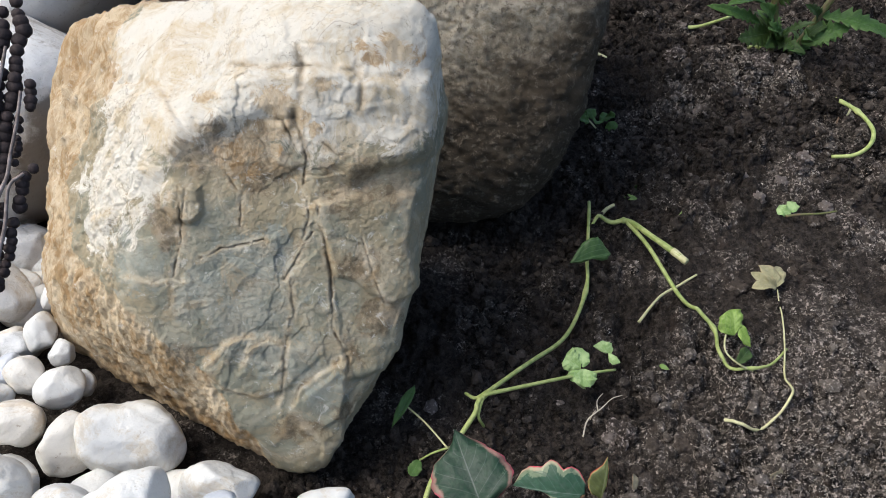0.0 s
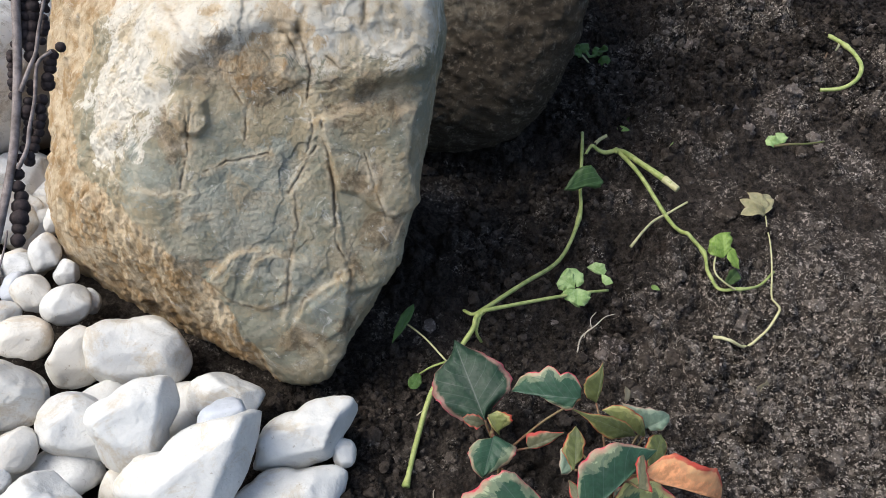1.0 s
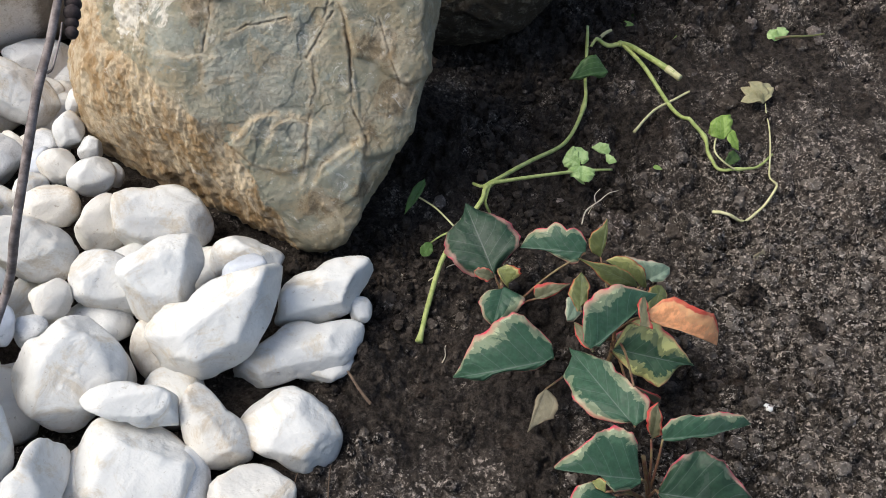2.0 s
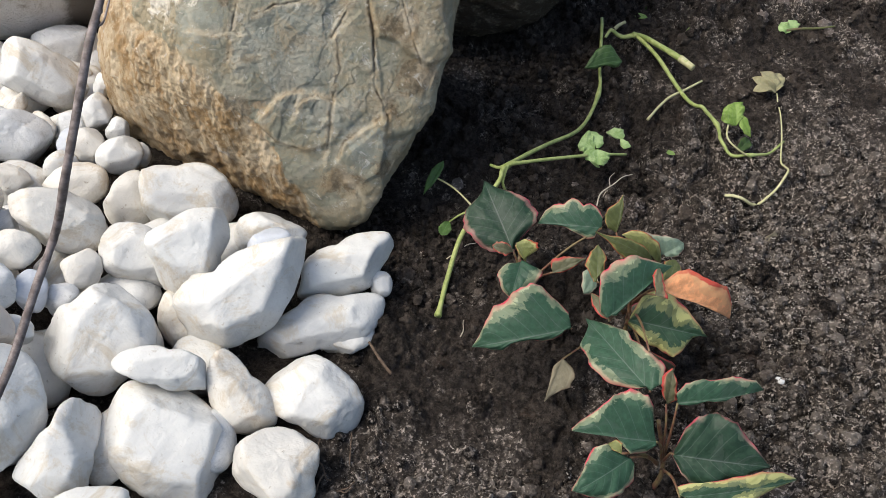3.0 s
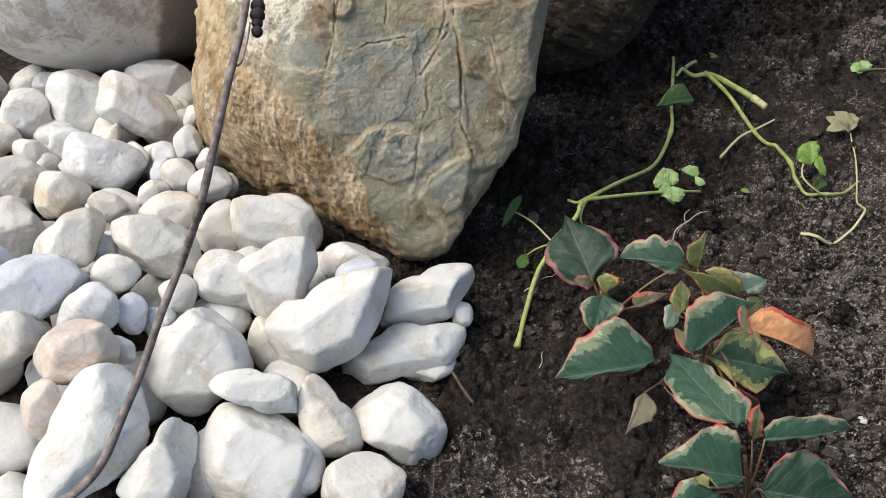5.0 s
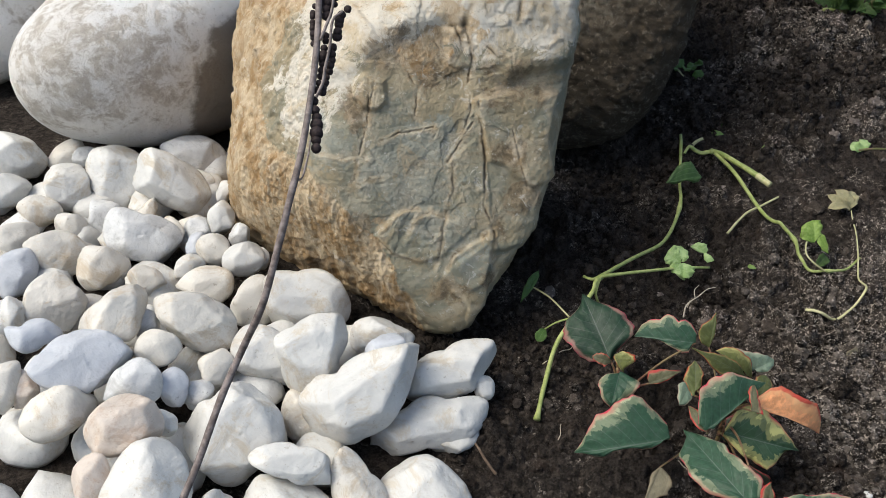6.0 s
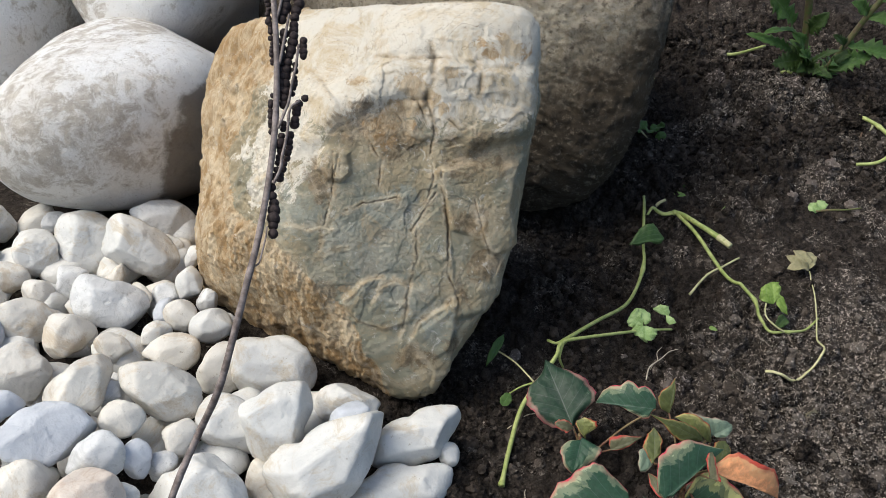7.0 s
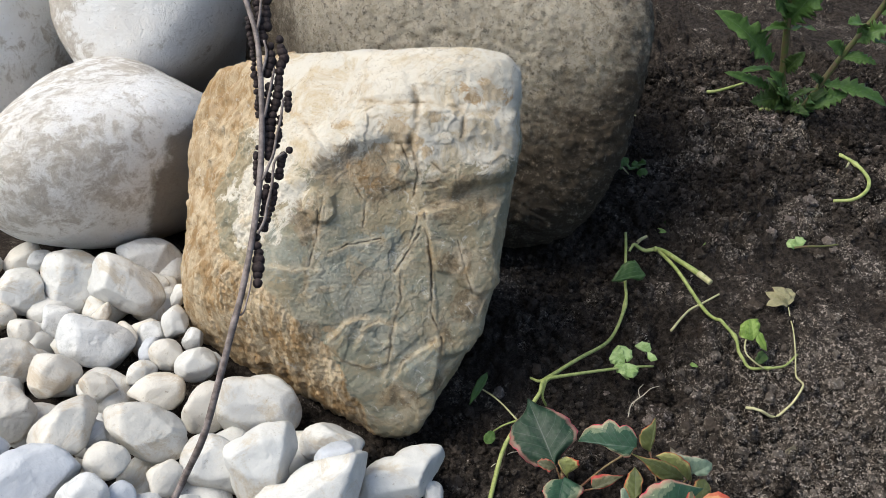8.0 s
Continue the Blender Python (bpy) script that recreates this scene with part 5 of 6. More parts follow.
plant_leaf((0.030, 0.332, 0.072), (0.007, 0.391, 0.095), ([2.6, 16, 21, 24, 27, 28, 27, 21, 9, 4, 0.3], [-0.3, 8, 25, 28, 28, 26, 21, 17, 12, 6, 0.3]), 0.05, DARK_LEAF, 0)
plant_leaf((0.098, 0.334, 0.095), (0.049, 0.345, 0.089), ([-5, 8, 9, 7, 5, 2.8, 1.0, 0.8, 0.7, 0.2, 0.3], [8, 15, 18, 15, 20, 20, 16, 15, 14, 10, 0.3]), 0.2, GREEN_LEAF, 0)
plant_leaf((0.110, 0.334, 0.090), (0.114, 0.350, 0.115), ([0.6, 7, 9, 10, 11, 10, 10, 6, 3, 1.7, 0.3], [0.1, 0.8, 1.5, 1.9, 2.0, 2.1, 2.2, 1.8, 1.2, 0.6, 0.3]), 0.1, OLIVE_LEAF, 1)
plant_leaf((0.136, 0.309, 0.085), (0.089, 0.309, 0.116), ([0.1, 2.1, 4, 6, 8, 8, 7, 5, 2.5, 1.2, 0.3], [0.2, 3, 5, 6, 6, 6, 5, 4, 1.9, 0.8, 0.3]), 0.2, OLIVE_LEAF, 1)
plant_leaf((0.143, 0.313, 0.078), (0.110, 0.316, 0.106), ([-2.2, 0.6, 0.5, -2.7, -2.8, -2.6, -2.5, -1.9, -1.3, -0.6, 0.3], [2.6, 6, 8, 10, 11, 11, 11, 11, 9, 7, 0.3]), 0.25, CREAM_LEAF, 1)
plant_leaf((0.140, 0.315, 0.081), (0.160, 0.320, 0.093), ([24, 22, 19, 17, 15, 13, 12, 10, 7, 5, 0.3], [-23, -18, -11, 2.5, 4, 5, 6, 5, 5, 4, 0.3]), 0.1, PALE_LEAF, 1)
plant_leaf((0.090, 0.243, 0.097), (0.141, 0.281, 0.111), ([6, 19, 26, 27, 27, 26, 24, 20, 14, 7, 0.3], [-4, 2.8, 1.9, 1.1, 0.2, -0.6, -1.5, -2.4, -3, -1.8, 0.3]), 0.12, GREEN_LEAF, 1)
plant_leaf((0.131, 0.270, 0.099), (0.197, 0.269, 0.062), ([3, 15, 20, 19, 19, 18, 19, 19, 16, 10, 0.3], [-2.8, 2.6, 2.0, 0.9, 0.1, -1.1, -3, -5, -4, -1.5, 0.3]), 0.16, ORANGE_LEAF, 1)
plant_leaf((0.085, 0.270, 0.105), (0.088, 0.298, 0.115), ([2.2, 3, 5, 7, 9, 8, 7, 6, 5, 2.4, 0.3], [-1.8, -0.1, 3, 5, 5, 5, 6, 6, 4, 2.0, 0.3]), 0.1, OLIVE_LEAF, 1)
plant_leaf((0.123, 0.253, 0.111), (0.130, 0.278, 0.114), ([-6, -0.2, 0.7, 1.5, 2.4, 3, 4, 3, 2.7, 1.4, 0.3], [9, 8, 7, 6, 5, 4, 4, 3, 2.3, 1.6, 0.3]), 0.1, RED_LEAF, 1)
plant_leaf((0.092, 0.244, 0.093), (0.081, 0.269, 0.096), ([-1.2, 0.9, 3, 4, 4, 4, 4, 3, 2.1, 1.1, 0.3], [1.4, 1.9, 2.4, 3.0, 4, 4, 4, 4, 3, 1.7, 0.3]), 0.2, RED_LEAF, 1)
plant_leaf((0.115, 0.260, 0.062), (0.138, 0.270, 0.082), ([2.7, 5, 8, 10, 12, 12, 11, 10, 8, 4, 0.3], [-1.2, 9, 11, 13, 13, 12, 10, 8, 6, 2.8, 0.3]), 0.1, DARK_LEAF, 1)
plant_leaf((0.139, 0.277, 0.089), (0.154, 0.311, 0.084), ([-0.9, 1.2, 4, 7, 7, 8, 8, 8, 7, 5, 0.3], [1.2, 1.6, 2.2, 2.8, 4, 5, 6, 7, 6, 4, 0.3]), 0.1, OLIVE_LEAF, 1)
plant_leaf((0.111, 0.258, 0.077), (0.170, 0.247, 0.070), ([-2.1, 19, 23, 24, 23, 21, 18, 14, 9, 5, 0.3], [3, 7, 11, 14, 15, 17, 19, 13, 4, 0.7, 0.3]), 0.1, PATCHY_LEAF, 1)
plant_leaf((0.112, 0.185, 0.092), (0.078, 0.258, 0.080), ([-7, 5, 11, 16, 18, 19, 17, 16, 15, 2.3, 0.3], [9, 18, 18, 16, 15, 14, 15, 11, 7, 5, 0.3]), 0.08, GREEN_LEAF, 1)
plant_leaf((0.111, 0.204, 0.111), (0.148, 0.232, 0.044), ([0.5, 1.2, 2.0, 2.8, 4, 4, 4, 3, 2.0, 1.0, 0.3], [-0.4, 0.2, 0.9, 1.6, 2.3, 2.9, 2.9, 2.9, 3.0, 2.2, 0.3]), 0.2, RED_LEAF, 1)
plant_leaf((0.068, 0.249, 0.077), (-0.005, 0.245, 0.058), ([-7, 2.6, 5, 5, 2.4, 2.0, 2.6, 6, 5, 2.0, 0.3], [11, 22, 33, 36, 35, 31, 27, 25, 17, 7, 0.3]), 0.14, GREEN_LEAF, 0)
plant_leaf((0.035, 0.314, 0.079), (0.027, 0.286, 0.071), ([5, 16, 18, 17, 16, 15, 12, 9, 6, 3, 0.3], [-2.2, 3, 9, 12, 13, 14, 14, 12, 10, 7, 0.3]), 0.1, GREEN_LEAF, 0)
plant_leaf((0.060, 0.308, 0.072), (0.085, 0.313, 0.083), ([4, 9, 9, 8, 8, 7, 6, 4, 2.9, 1.4, 0.3], [0.9, 1.6, 2.5, 3, 3, 2.8, 2.5, 2.0, 1.3, 0.7, 0.3]), 0.1, RED_LEAF, 0)
plant_leaf((0.093, 0.306, 0.076), (0.082, 0.287, 0.073), ([-3, 1.3, 3, 4, 5, 6, 6, 5, 5, 4, 0.3], [4, 5, 7, 8, 8, 7, 6, 5, 4, 2.0, 0.3]), 0.1, PALE_LEAF, 1)
plant_leaf((0.032, 0.329, 0.083), (0.040, 0.320, 0.070), ([7, 9, 11, 12, 14, 13, 13, 12, 2.6, 1.3, 0.3], [-6, 2.0, 2.0, 2.0, 2.0, 2.0, 1.7, 1.3, 0.8, 0.4, 0.3]), 0.3, CREAM_LEAF, 0)
plant_leaf((0.030, 0.326, 0.076), (0.014, 0.326, 0.082), ([0.0, 1.3, 2.7, 4, 5, 4, 4, 4, 3, 2.6, 0.3], [0.4, 1.6, 3.0, 4, 5, 5, 5, 5, 4, 4, 0.3]), 0.3, RED_LEAF, 0)
plant_leaf((0.064, 0.243, 0.048), (0.051, 0.219, 0.026), ([2.1, 9, 12, 12, 12, 12, 8, 5, 3, 1.6, 0.3], [0.1, 2.3, 4, 4, 3, 2.7, 2.2, 1.6, 1.1, 0.5, 0.3]), 0.15, DRY_LEAF, 1)
plant_leaf((0.128, 0.175, 0.094), (0.188, 0.182, 0.098), ([6, 12, 13, 13, 12, 12, 13, 11, 9, 7, 0.3], [1.3, 2.6, 2.4, 0.8, 1.9, 2.6, 0.5, -0.8, -1.7, -1.2, 0.3]), 0.2, GREEN_LEAF, 2)
plant_leaf((0.113, 0.154, 0.081), (0.059, 0.158, 0.086), ([4, 8, 9, 9, 5, -0.5, -0.8, -0.8, -0.0, 0.2, 0.3], [-1.0, 22, 28, 30, 30, 28, 25, 20, 12, 7, 0.3]), 0.12, GREEN_LEAF, 2)
plant_leaf((0.097, 0.148, 0.071), (0.060, 0.125, 0.068), ([6, 13, 15, 15, 15, 15, 14, 12, 9, 5, 0.3], [-3, 11, 14, 16, 17, 15, 13, 10, 8, 4, 0.3]), 0.1, GREEN_LEAF, 2)
plant_leaf((0.090, 0.147, 0.078), (0.082, 0.154, 0.079), ([0.4, 0.6, 0.9, 1.1, 1.3, 1.6, 1.7, 1.4, 1.1, 0.8, 0.3], [-0.1, 1.4, 3, 5, 5, 5, 5, 5, 4, 1.3, 0.3]), 0.3, CREAM_LEAF, 2)
plant_leaf((0.122, 0.144, 0.082), (0.182, 0.133, 0.085), ([-1.1, 17, 25, 28, 28, 27, 24, 18, 12, 6, 0.3], [1.7, 11, 16, 17, 15, 13, 11, 8, 6, 4, 0.3]), 0.08, DARK_LEAF, 2)
plant_leaf((0.124, 0.120, 0.071), (0.200, 0.128, 0.078), ([6, 8, 7, 7, 7, 8, 8, 9, 7, 5, 0.3], [-4, 7, 10, 10, 10, 8, 7, 5, 3, 1.7, 0.3]), 0.12, PATCHY_LEAF, 2)
plant_leaf((0.125, 0.184, 0.079), (0.127, 0.194, 0.103), ([-0.8, 0.8, 2.5, 4, 5, 5, 6, 6, 6, 5, 0.3], [1.1, 3, 6, 5, 5, 4, 4, 4, 2.6, 0.6, 0.3]), 0.2, RED_LEAF, 2)
for home, top in zip(plants, ((0.034, 0.318, 0.078), (0.116, 0.295, 0.090), (0.118, 0.172, 0.078))):
    x, y, z = home.location
    tube("stem", [(x, y, z - 0.006), (x + 0.002, y, z + 0.03), top], 0.0022, 0.0014, RED_STEM, home, 8, 6, "reddish upright stem", (0.45, 0.8))

# ---- cut vines on the soil ----
vine = tagged(empty("vine_cutting", (0.033, 0.454, 0.054)), "pulled green runner with small scalloped leaves lying on soil", "vine")
tube("stem", laid([(-0.029, 0.314, 0.003), (-0.021, 0.351, 0.012), (-0.009, 0.393, 0.022), (0.010, 0.420, 0.035), (0.026, 0.440, 0.048), (0.033, 0.454, 0.054), (0.076, 0.505, 0.035),
              (0.115, 0.556, 0.012), (0.144, 0.625, -0.010), (0.152, 0.678, -0.010), (0.161, 0.749, -0.012)], 0.0045), 0.0022, 0.0019, VINE, vine, 10, 8, "pale green runner stem", (0.0, 0.5, 0.8))
tube("side_shoot", [(0.033, 0.454, 0.054), (0.074, 0.472, 0.045), (0.122, 0.496, 0.030), (0.156, 0.513, 0.016)], 0.0019, 0.0012, VINE, vine, 8, 8)
tube("side_shoot", [(0.004, 0.414, 0.036), (-0.015, 0.437, 0.040), (-0.034, 0.464, 0.030)], 0.0009, 0.0008, PALE_VINE, vine, 6, 6)
tube("side_shoot", [(0.009, 0.418, 0.034), (-0.008, 0.414, 0.030), (-0.019, 0.414, 0.020)], 0.0011, 0.0007, VINE, vine, 6, 6)
tube("side_shoot", [(0.033, 0.453, 0.054), (0.029, 0.440, 0.045), (0.034, 0.440, 0.030)], 0.0017, 0.0012, VINE, vine, 8, 6)
tube("side_shoot", [(0.033, 0.454, 0.054), (0.026, 0.454, 0.050), (0.019, 0.463, 0.045)], 0.0016, 0.0014, VINE, vine, 8, 6)
leaf_blade((0.122, 0.501, 0.033), (0.107, 0.507, 0.038), ([1.9, 3.8, 6.0, 7.5, 7.6, 7.7, 7.8, 6.8, 4.3], [-1.0, 5.6, 7.3, 9.0, 10.0, 10.7, 11.4, 11.9, 4.6]), 0, 0.1, FAN_LEAF, vine, shape="own", hint=(0, -0.66, 0.75), seed=31)
leaf_blade((0.122, 0.500, 0.035), (0.124, 0.517, 0.042), ([-1.7, -0.4, 1.1, 2.7, 3.6, 4.4, 5.1, 5.8, 6.5], [2.1, 4.4, 6.5, 6.4, 6.3, 6.2, 5.7, 2.8, -0.0]), 0, 0.1, FAN_LEAF, vine, shape="own", hint=(0, -0.66, 0.75), seed=32)
leaf_blade((0.123, 0.499, 0.034), (0.122, 0.483, 0.030), ([3.2, 10.7, 11.0, 11.3, 11.6, 10.9, 9.2, 7.5, 6.0], [0.1, 8.4, 12.1, 13.5, 12.0, 10.6, 8.6, 5.2, -3.2]), 0, 0.1, FAN_LEAF, vine, shape="own", hint=(0, -0.66, 0.75), seed=34)
leaf_blade((0.152, 0.522, 0.027), (0.137, 0.529, 0.032), ([-3.8, 0.1, 1.8, 2.1, 2.4, 2.3, 2.1, 1.9, 1.7], [4.4, 6.4, 8.6, 8.1, 7.6, 7.0, 6.5, 3.1, -0.8]), 0, 0.15, FAN_LEAF, vine, shape="own", hint=(0, -0.66, 0.75), seed=33)
leaf_blade((0.149, 0.523, 0.028), (0.158, 0.512, 0.028), ([0.7, 1.0, 1.3, 1.6, 1.9, 2.2, 1.6, 1.1, 0.5], [-0.4, 1.2, 3.0, 4.8, 5.6, 5.6, 5.6, 3.8, 0.6]), 0, 0.1, FAN_LEAF, vine, shape="own", hint=(0, -0.66, 0.75), seed=38)
leaf_blade((-0.042, 0.439, 0.030), (-0.023, 0.477, 0.040), ([0.6, 2.2, 4.0, 4.6, 4.9, 5.2, 4.2, 2.5, 0.9], [-0.5, 0.8, 2.1, 2.9, 3.1, 3.4, 3.0, 2.5, -0.4]), 0, 0.08, WEED_LEAF, vine, shape="own", hint=(0, -0.66, 0.75), seed=35)
leaf_blade((-0.019, 0.414, 0.020), (-0.026, 0.402, 0.016), 0.011, 0, 0.1, WEED_LEAF, vine, shape="round", seed=36)
leaf_blade((0.130, 0.651, 0.020), (0.174, 0.665, 0.022), ([0.2, 5.6, 10.9, 14.9, 17.8, 17.8, 17.8, 12.6, 0.5], [0.1, 1.6, 3.1, 2.5, 1.8, 3.6, 6.0, 5.5, 1.7]), 0, 0.1, DEEP_LEAF, vine, shape="own", hint=(0, -0.66, 0.75), seed=37)

vine2 = tagged(empty("vine_cutting", (0.201, 0.723, 0.014)), "pulled green runner arching over the soil with yellowish leaves", "vine")
tube("stem", laid([(0.161, 0.717, -0.010), (0.169, 0.728, 0.000), (0.184, 0.725, 0.010), (0.201, 0.723, 0.014), (0.219, 0.687, 0.025), (0.242, 0.655, 0.024)], 0.001), 0.0016, 0.0036, VINE, vine2, 10, 8,
     "thick cut end of a green runner", (0.55,))
tube("stem", laid([(0.200, 0.721, 0.014), (0.215, 0.686, 0.014), (0.228, 0.647, 0.008), (0.243, 0.596, 0.003), (0.261, 0.572, 0.002), (0.256, 0.538, 0.004), (0.263, 0.520, 0.006),
              (0.285, 0.518, 0.004), (0.305, 0.529, 0.004), (0.324, 0.547, 0.006)], 0.003), 0.0025, 0.0012, VINE, vine2, 10, 8, "pale green runner stem", (0.44, 0.76))
tube("side_shoot", [(0.288, 0.517, 0.006), (0.267, 0.517, 0.020), (0.256, 0.527, 0.028), (0.264, 0.551, 0.030), (0.270, 0.556, 0.036)], 0.0010, 0.0008, PALE_VINE, vine2, 6, 6)
leaf_blade((0.269, 0.543, 0.029), (0.268, 0.562, 0.044), ([3.5, 12.8, 14.2, 15.3, 14.0, 12.6, 11.3, 7.6, 1.2], [-2.1, 4.2, 5.3, 6.5, 7.6, 8.2, 8.2, 8.2, 8.2]), 0, 0.15, LIME_LEAF, vine2, shape="own", hint=(0, -0.66, 0.75), seed=41)
leaf_blade((0.272, 0.551, 0.036), (0.284, 0.536, 0.020), ([1.6, 3.3, 4.2, 3.9, 3.6, 3.1, 2.3, 1.4, 0.6], [-1.3, 1.2, 3.9, 5.9, 5.4, 5.0, 4.6, 2.3, -0.3]), 0, 0.2, LIME_LEAF, vine2, shape="own", hint=(0, -0.66, 0.75), seed=42)
tube("cut_end", [(0.236, 0.664, 0.0245), (0.2425, 0.6545, 0.0240), (0.247, 0.648, 0.0236)], 0.0041, 0.0037, PALE_VINE, vine2, 12, 4, "pale cut end with a stub")
tube("side_shoot", [(0.176, 0.742, 0.010), (0.182, 0.748, 0.012), (0.190, 0.752, 0.014)], 0.0024, 0.0019, PALE_VINE, vine2, 8, 4)
leaf_blade((0.270, 0.524, 0.012), (0.284, 0.538, 0.016), 0.012, 0, 0.1, SHADE_LEAF, vine2, shape="round", seed=43)

whip = tagged(empty("tendril", (0.244, 0.462, 0.002)), "thin straw coloured tendril with a dry leaf on soil", "tendril")
tube("stem", laid([(0.244, 0.462, 0.002), (0.253, 0.456, 0.002), (0.263, 0.454, 0.002), (0.273, 0.456, 0.002), (0.282, 0.460, 0.002), (0.295, 0.469, 0.003), (0.305, 0.481, 0.004), (0.308, 0.495, 0.007), (0.309, 0.509, 0.010), (0.318, 0.539, 0.012), (0.326, 0.570, 0.011), (0.331, 0.600, 0.010), (0.335, 0.621, 0.011)], 0.004),
     0.0017, 0.0006, PALE_VINE, whip, 8, 8)
for k, (dx, dy, dz, w) in enumerate(((-0.026, -0.004, 0.004, 0.015), (-0.012, 0.022, 0.012, 0.017), (0.007, 0.024, 0.008, 0.014), (-0.024, 0.012, 0.009, 0.012))):
    leaf_blade((0.334, 0.624, 0.012), (0.334 + dx, 0.624 + dy, 0.012 + dz), w, 25 - 15 * k, 0.25, STRAW_LEAF, whip, "dry_leaf", "curled dry leaf", "lance", seed=50 + k)

stub = tagged(tube("vine_cutting", laid([(0.191, 0.584, 0.001), (0.217, 0.616, 0.005), (0.240, 0.632, 0.007), (0.260, 0.646, 0.008)], 0.006), 0.0016, 0.0011, PALE_VINE), "short pale piece of cut stem on soil", "vine")
hook = tagged(empty("vine_cutting", (0.486, 0.951, 0.030)), "short hooked green stem piece lying on soil", "vine")
tube("stem", [(0.476, 0.930, 0.044), (0.487, 0.910, 0.047), (0.497, 0.889, 0.048), (0.503, 0.866, 0.047), (0.502, 0.844, 0.045), (0.489, 0.823, 0.042), (0.471, 0.815, 0.036), (0.451, 0.823, 0.028)], 0.0028, 0.0022, VINE, hook, 10, 8, "", (0.3,))
tube("side_shoot", [(0.505, 0.918, 0.034), (0.498, 0.908, 0.030), (0.488, 0.905, 0.028)], 0.0018, 0.0010, PALE_VINE, hook, 6, 4)
tube("side_shoot", [(0.487, 0.905, 0.028), (0.483, 0.897, 0.024), (0.486, 0.889, 0.020)], 0.0012, 0.0007, BARK, hook, 6, 4)
sprout = tagged(empty("clover_seedling", (0.381, 0.734, 0.010)), "tiny bright green two leaved seedling on a straw stem", "seedling")
tube("stem", [(0.365, 0.713, 0.030), (0.383, 0.715, 0.031), (0.402, 0.716, 0.031), (0.421, 0.719, 0.032)], 0.0016, 0.0010, WEED_STEM, sprout, 6, 6)
leaf_blade((0.381, 0.735, 0.016), (0.365, 0.737, 0.020), 0.014, 0, 0.1, FAN_LEAF, sprout, shape="round", seed=61)
leaf_blade((0.383, 0.736, 0.016), (0.386, 0.752, 0.020), 0.014, 0, 0.1, FAN_LEAF, sprout, shape="round", seed=62)
tuft = tagged(empty("clover_seedling", (0.190, 0.905, 0.0)), "small green clover tuft beside the brown boulder", "seedling")
for k in range(7):
    a = 0.9 * k
    leaf_blade((0.190 + 0.012 * math.cos(a), 0.905 + 0.012 * math.sin(a), 0.010 + 0.004 * k), (0.190 + 0.026 * math.cos(a), 0.905 + 0.026 * math.sin(a), 0.018 + 0.004 * k), 0.013, 0, 0.1, WEED_LEAF, tuft,
               shape="round", seed=70 + k)
tube("stem", [(0.168, 0.935, 0.012), (0.178, 0.925, 0.016), (0.190, 0.905, 0.012)], 0.0015, 0.001, PALE_VINE, tuft, 6, 4)

# ---- weeds at the back ----
weed = tagged(empty("weed", (0.449, 1.060, 0.02)), "leafy green weed with toothed leaves growing in soil", "weed", "weeds at the back")
tube("stem", [(0.449, 1.060, 0.005), (0.437, 1.060, 0.081), (0.424, 1.060, 0.163), (0.410, 1.060, 0.263), (0.404, 1.06, 0.33)], 0.006, 0.0045, WEED_STEM, weed, 8, 8)
weed2 = tagged(empty("weed", (0.478, 1.062, 0.02)), "leaning green weed with deeply cut leaves", "weed", "weeds at the back")
tube("stem", [(0.466, 1.062, 0.008), (0.482, 1.060, 0.049), (0.515, 1.060, 0.130), (0.545, 1.060, 0.192), (0.565, 1.060, 0.251), (0.58, 1.06, 0.31)], 0.0045, 0.0042, WEED_STEM, weed2, 8, 8)
WEED_SEED = [100]


def weed_leaf(home, base, tip, width, material=WEED_LEAF, bend=0.12):
    WEED_SEED[0] += 1
    leaf_blade(base, tip, 0.8 * width, random.uniform(-35, 35), bend, material, home, shape="lance", teeth=0.55, seed=WEED_SEED[0])


weed_leaf(weed, (0.412, 1.060, 0.118), (0.321, 1.040, 0.206), 0.046, WEED_LEAF, 0.05)
weed_leaf(weed, (0.420, 1.060, 0.075), (0.341, 1.040, 0.110), 0.020)
weed_leaf(weed, (0.430, 1.060, 0.095), (0.367, 1.040, 0.119), 0.022)
weed_leaf(weed, (0.421, 1.060, 0.176), (0.364, 1.040, 0.254), 0.050)
weed_leaf(weed, (0.421, 1.060, 0.181), (0.451, 1.040, 0.259), 0.050)
weed_leaf(weed, (0.440, 1.060, 0.060), (0.390, 1.040, 0.062), 0.034, SHADE_LEAF)
weed_leaf(weed, (0.426, 1.060, 0.172), (0.387, 1.040, 0.182), 0.020)
weed_leaf(weed, (0.424, 1.060, 0.168), (0.456, 1.040, 0.183), 0.022)
weed_leaf(weed, (0.437, 1.060, 0.105), (0.449, 1.040, 0.143), 0.030, SHADE_LEAF)
weed_leaf(weed, (0.439, 1.060, 0.081), (0.408, 1.040, 0.111), 0.024)
weed_leaf(weed, (0.413, 1.060, 0.223), (0.443, 1.040, 0.291), 0.045)
weed_leaf(weed, (0.411, 1.060, 0.223), (0.341, 1.040, 0.277), 0.045)
weed_leaf(weed, (0.444, 1.060, 0.050), (0.470, 1.020, 0.056), 0.022, SHADE_LEAF)
weed_leaf(weed, (0.444, 1.060, 0.055), (0.420, 1.020, 0.060), 0.022, SHADE_LEAF)
weed_leaf(weed2, (0.481, 1.060, 0.048), (0.531, 1.040, 0.080), 0.036)
weed_leaf(weed2, (0.500, 1.060, 0.085), (0.600, 1.040, 0.064), 0.032)
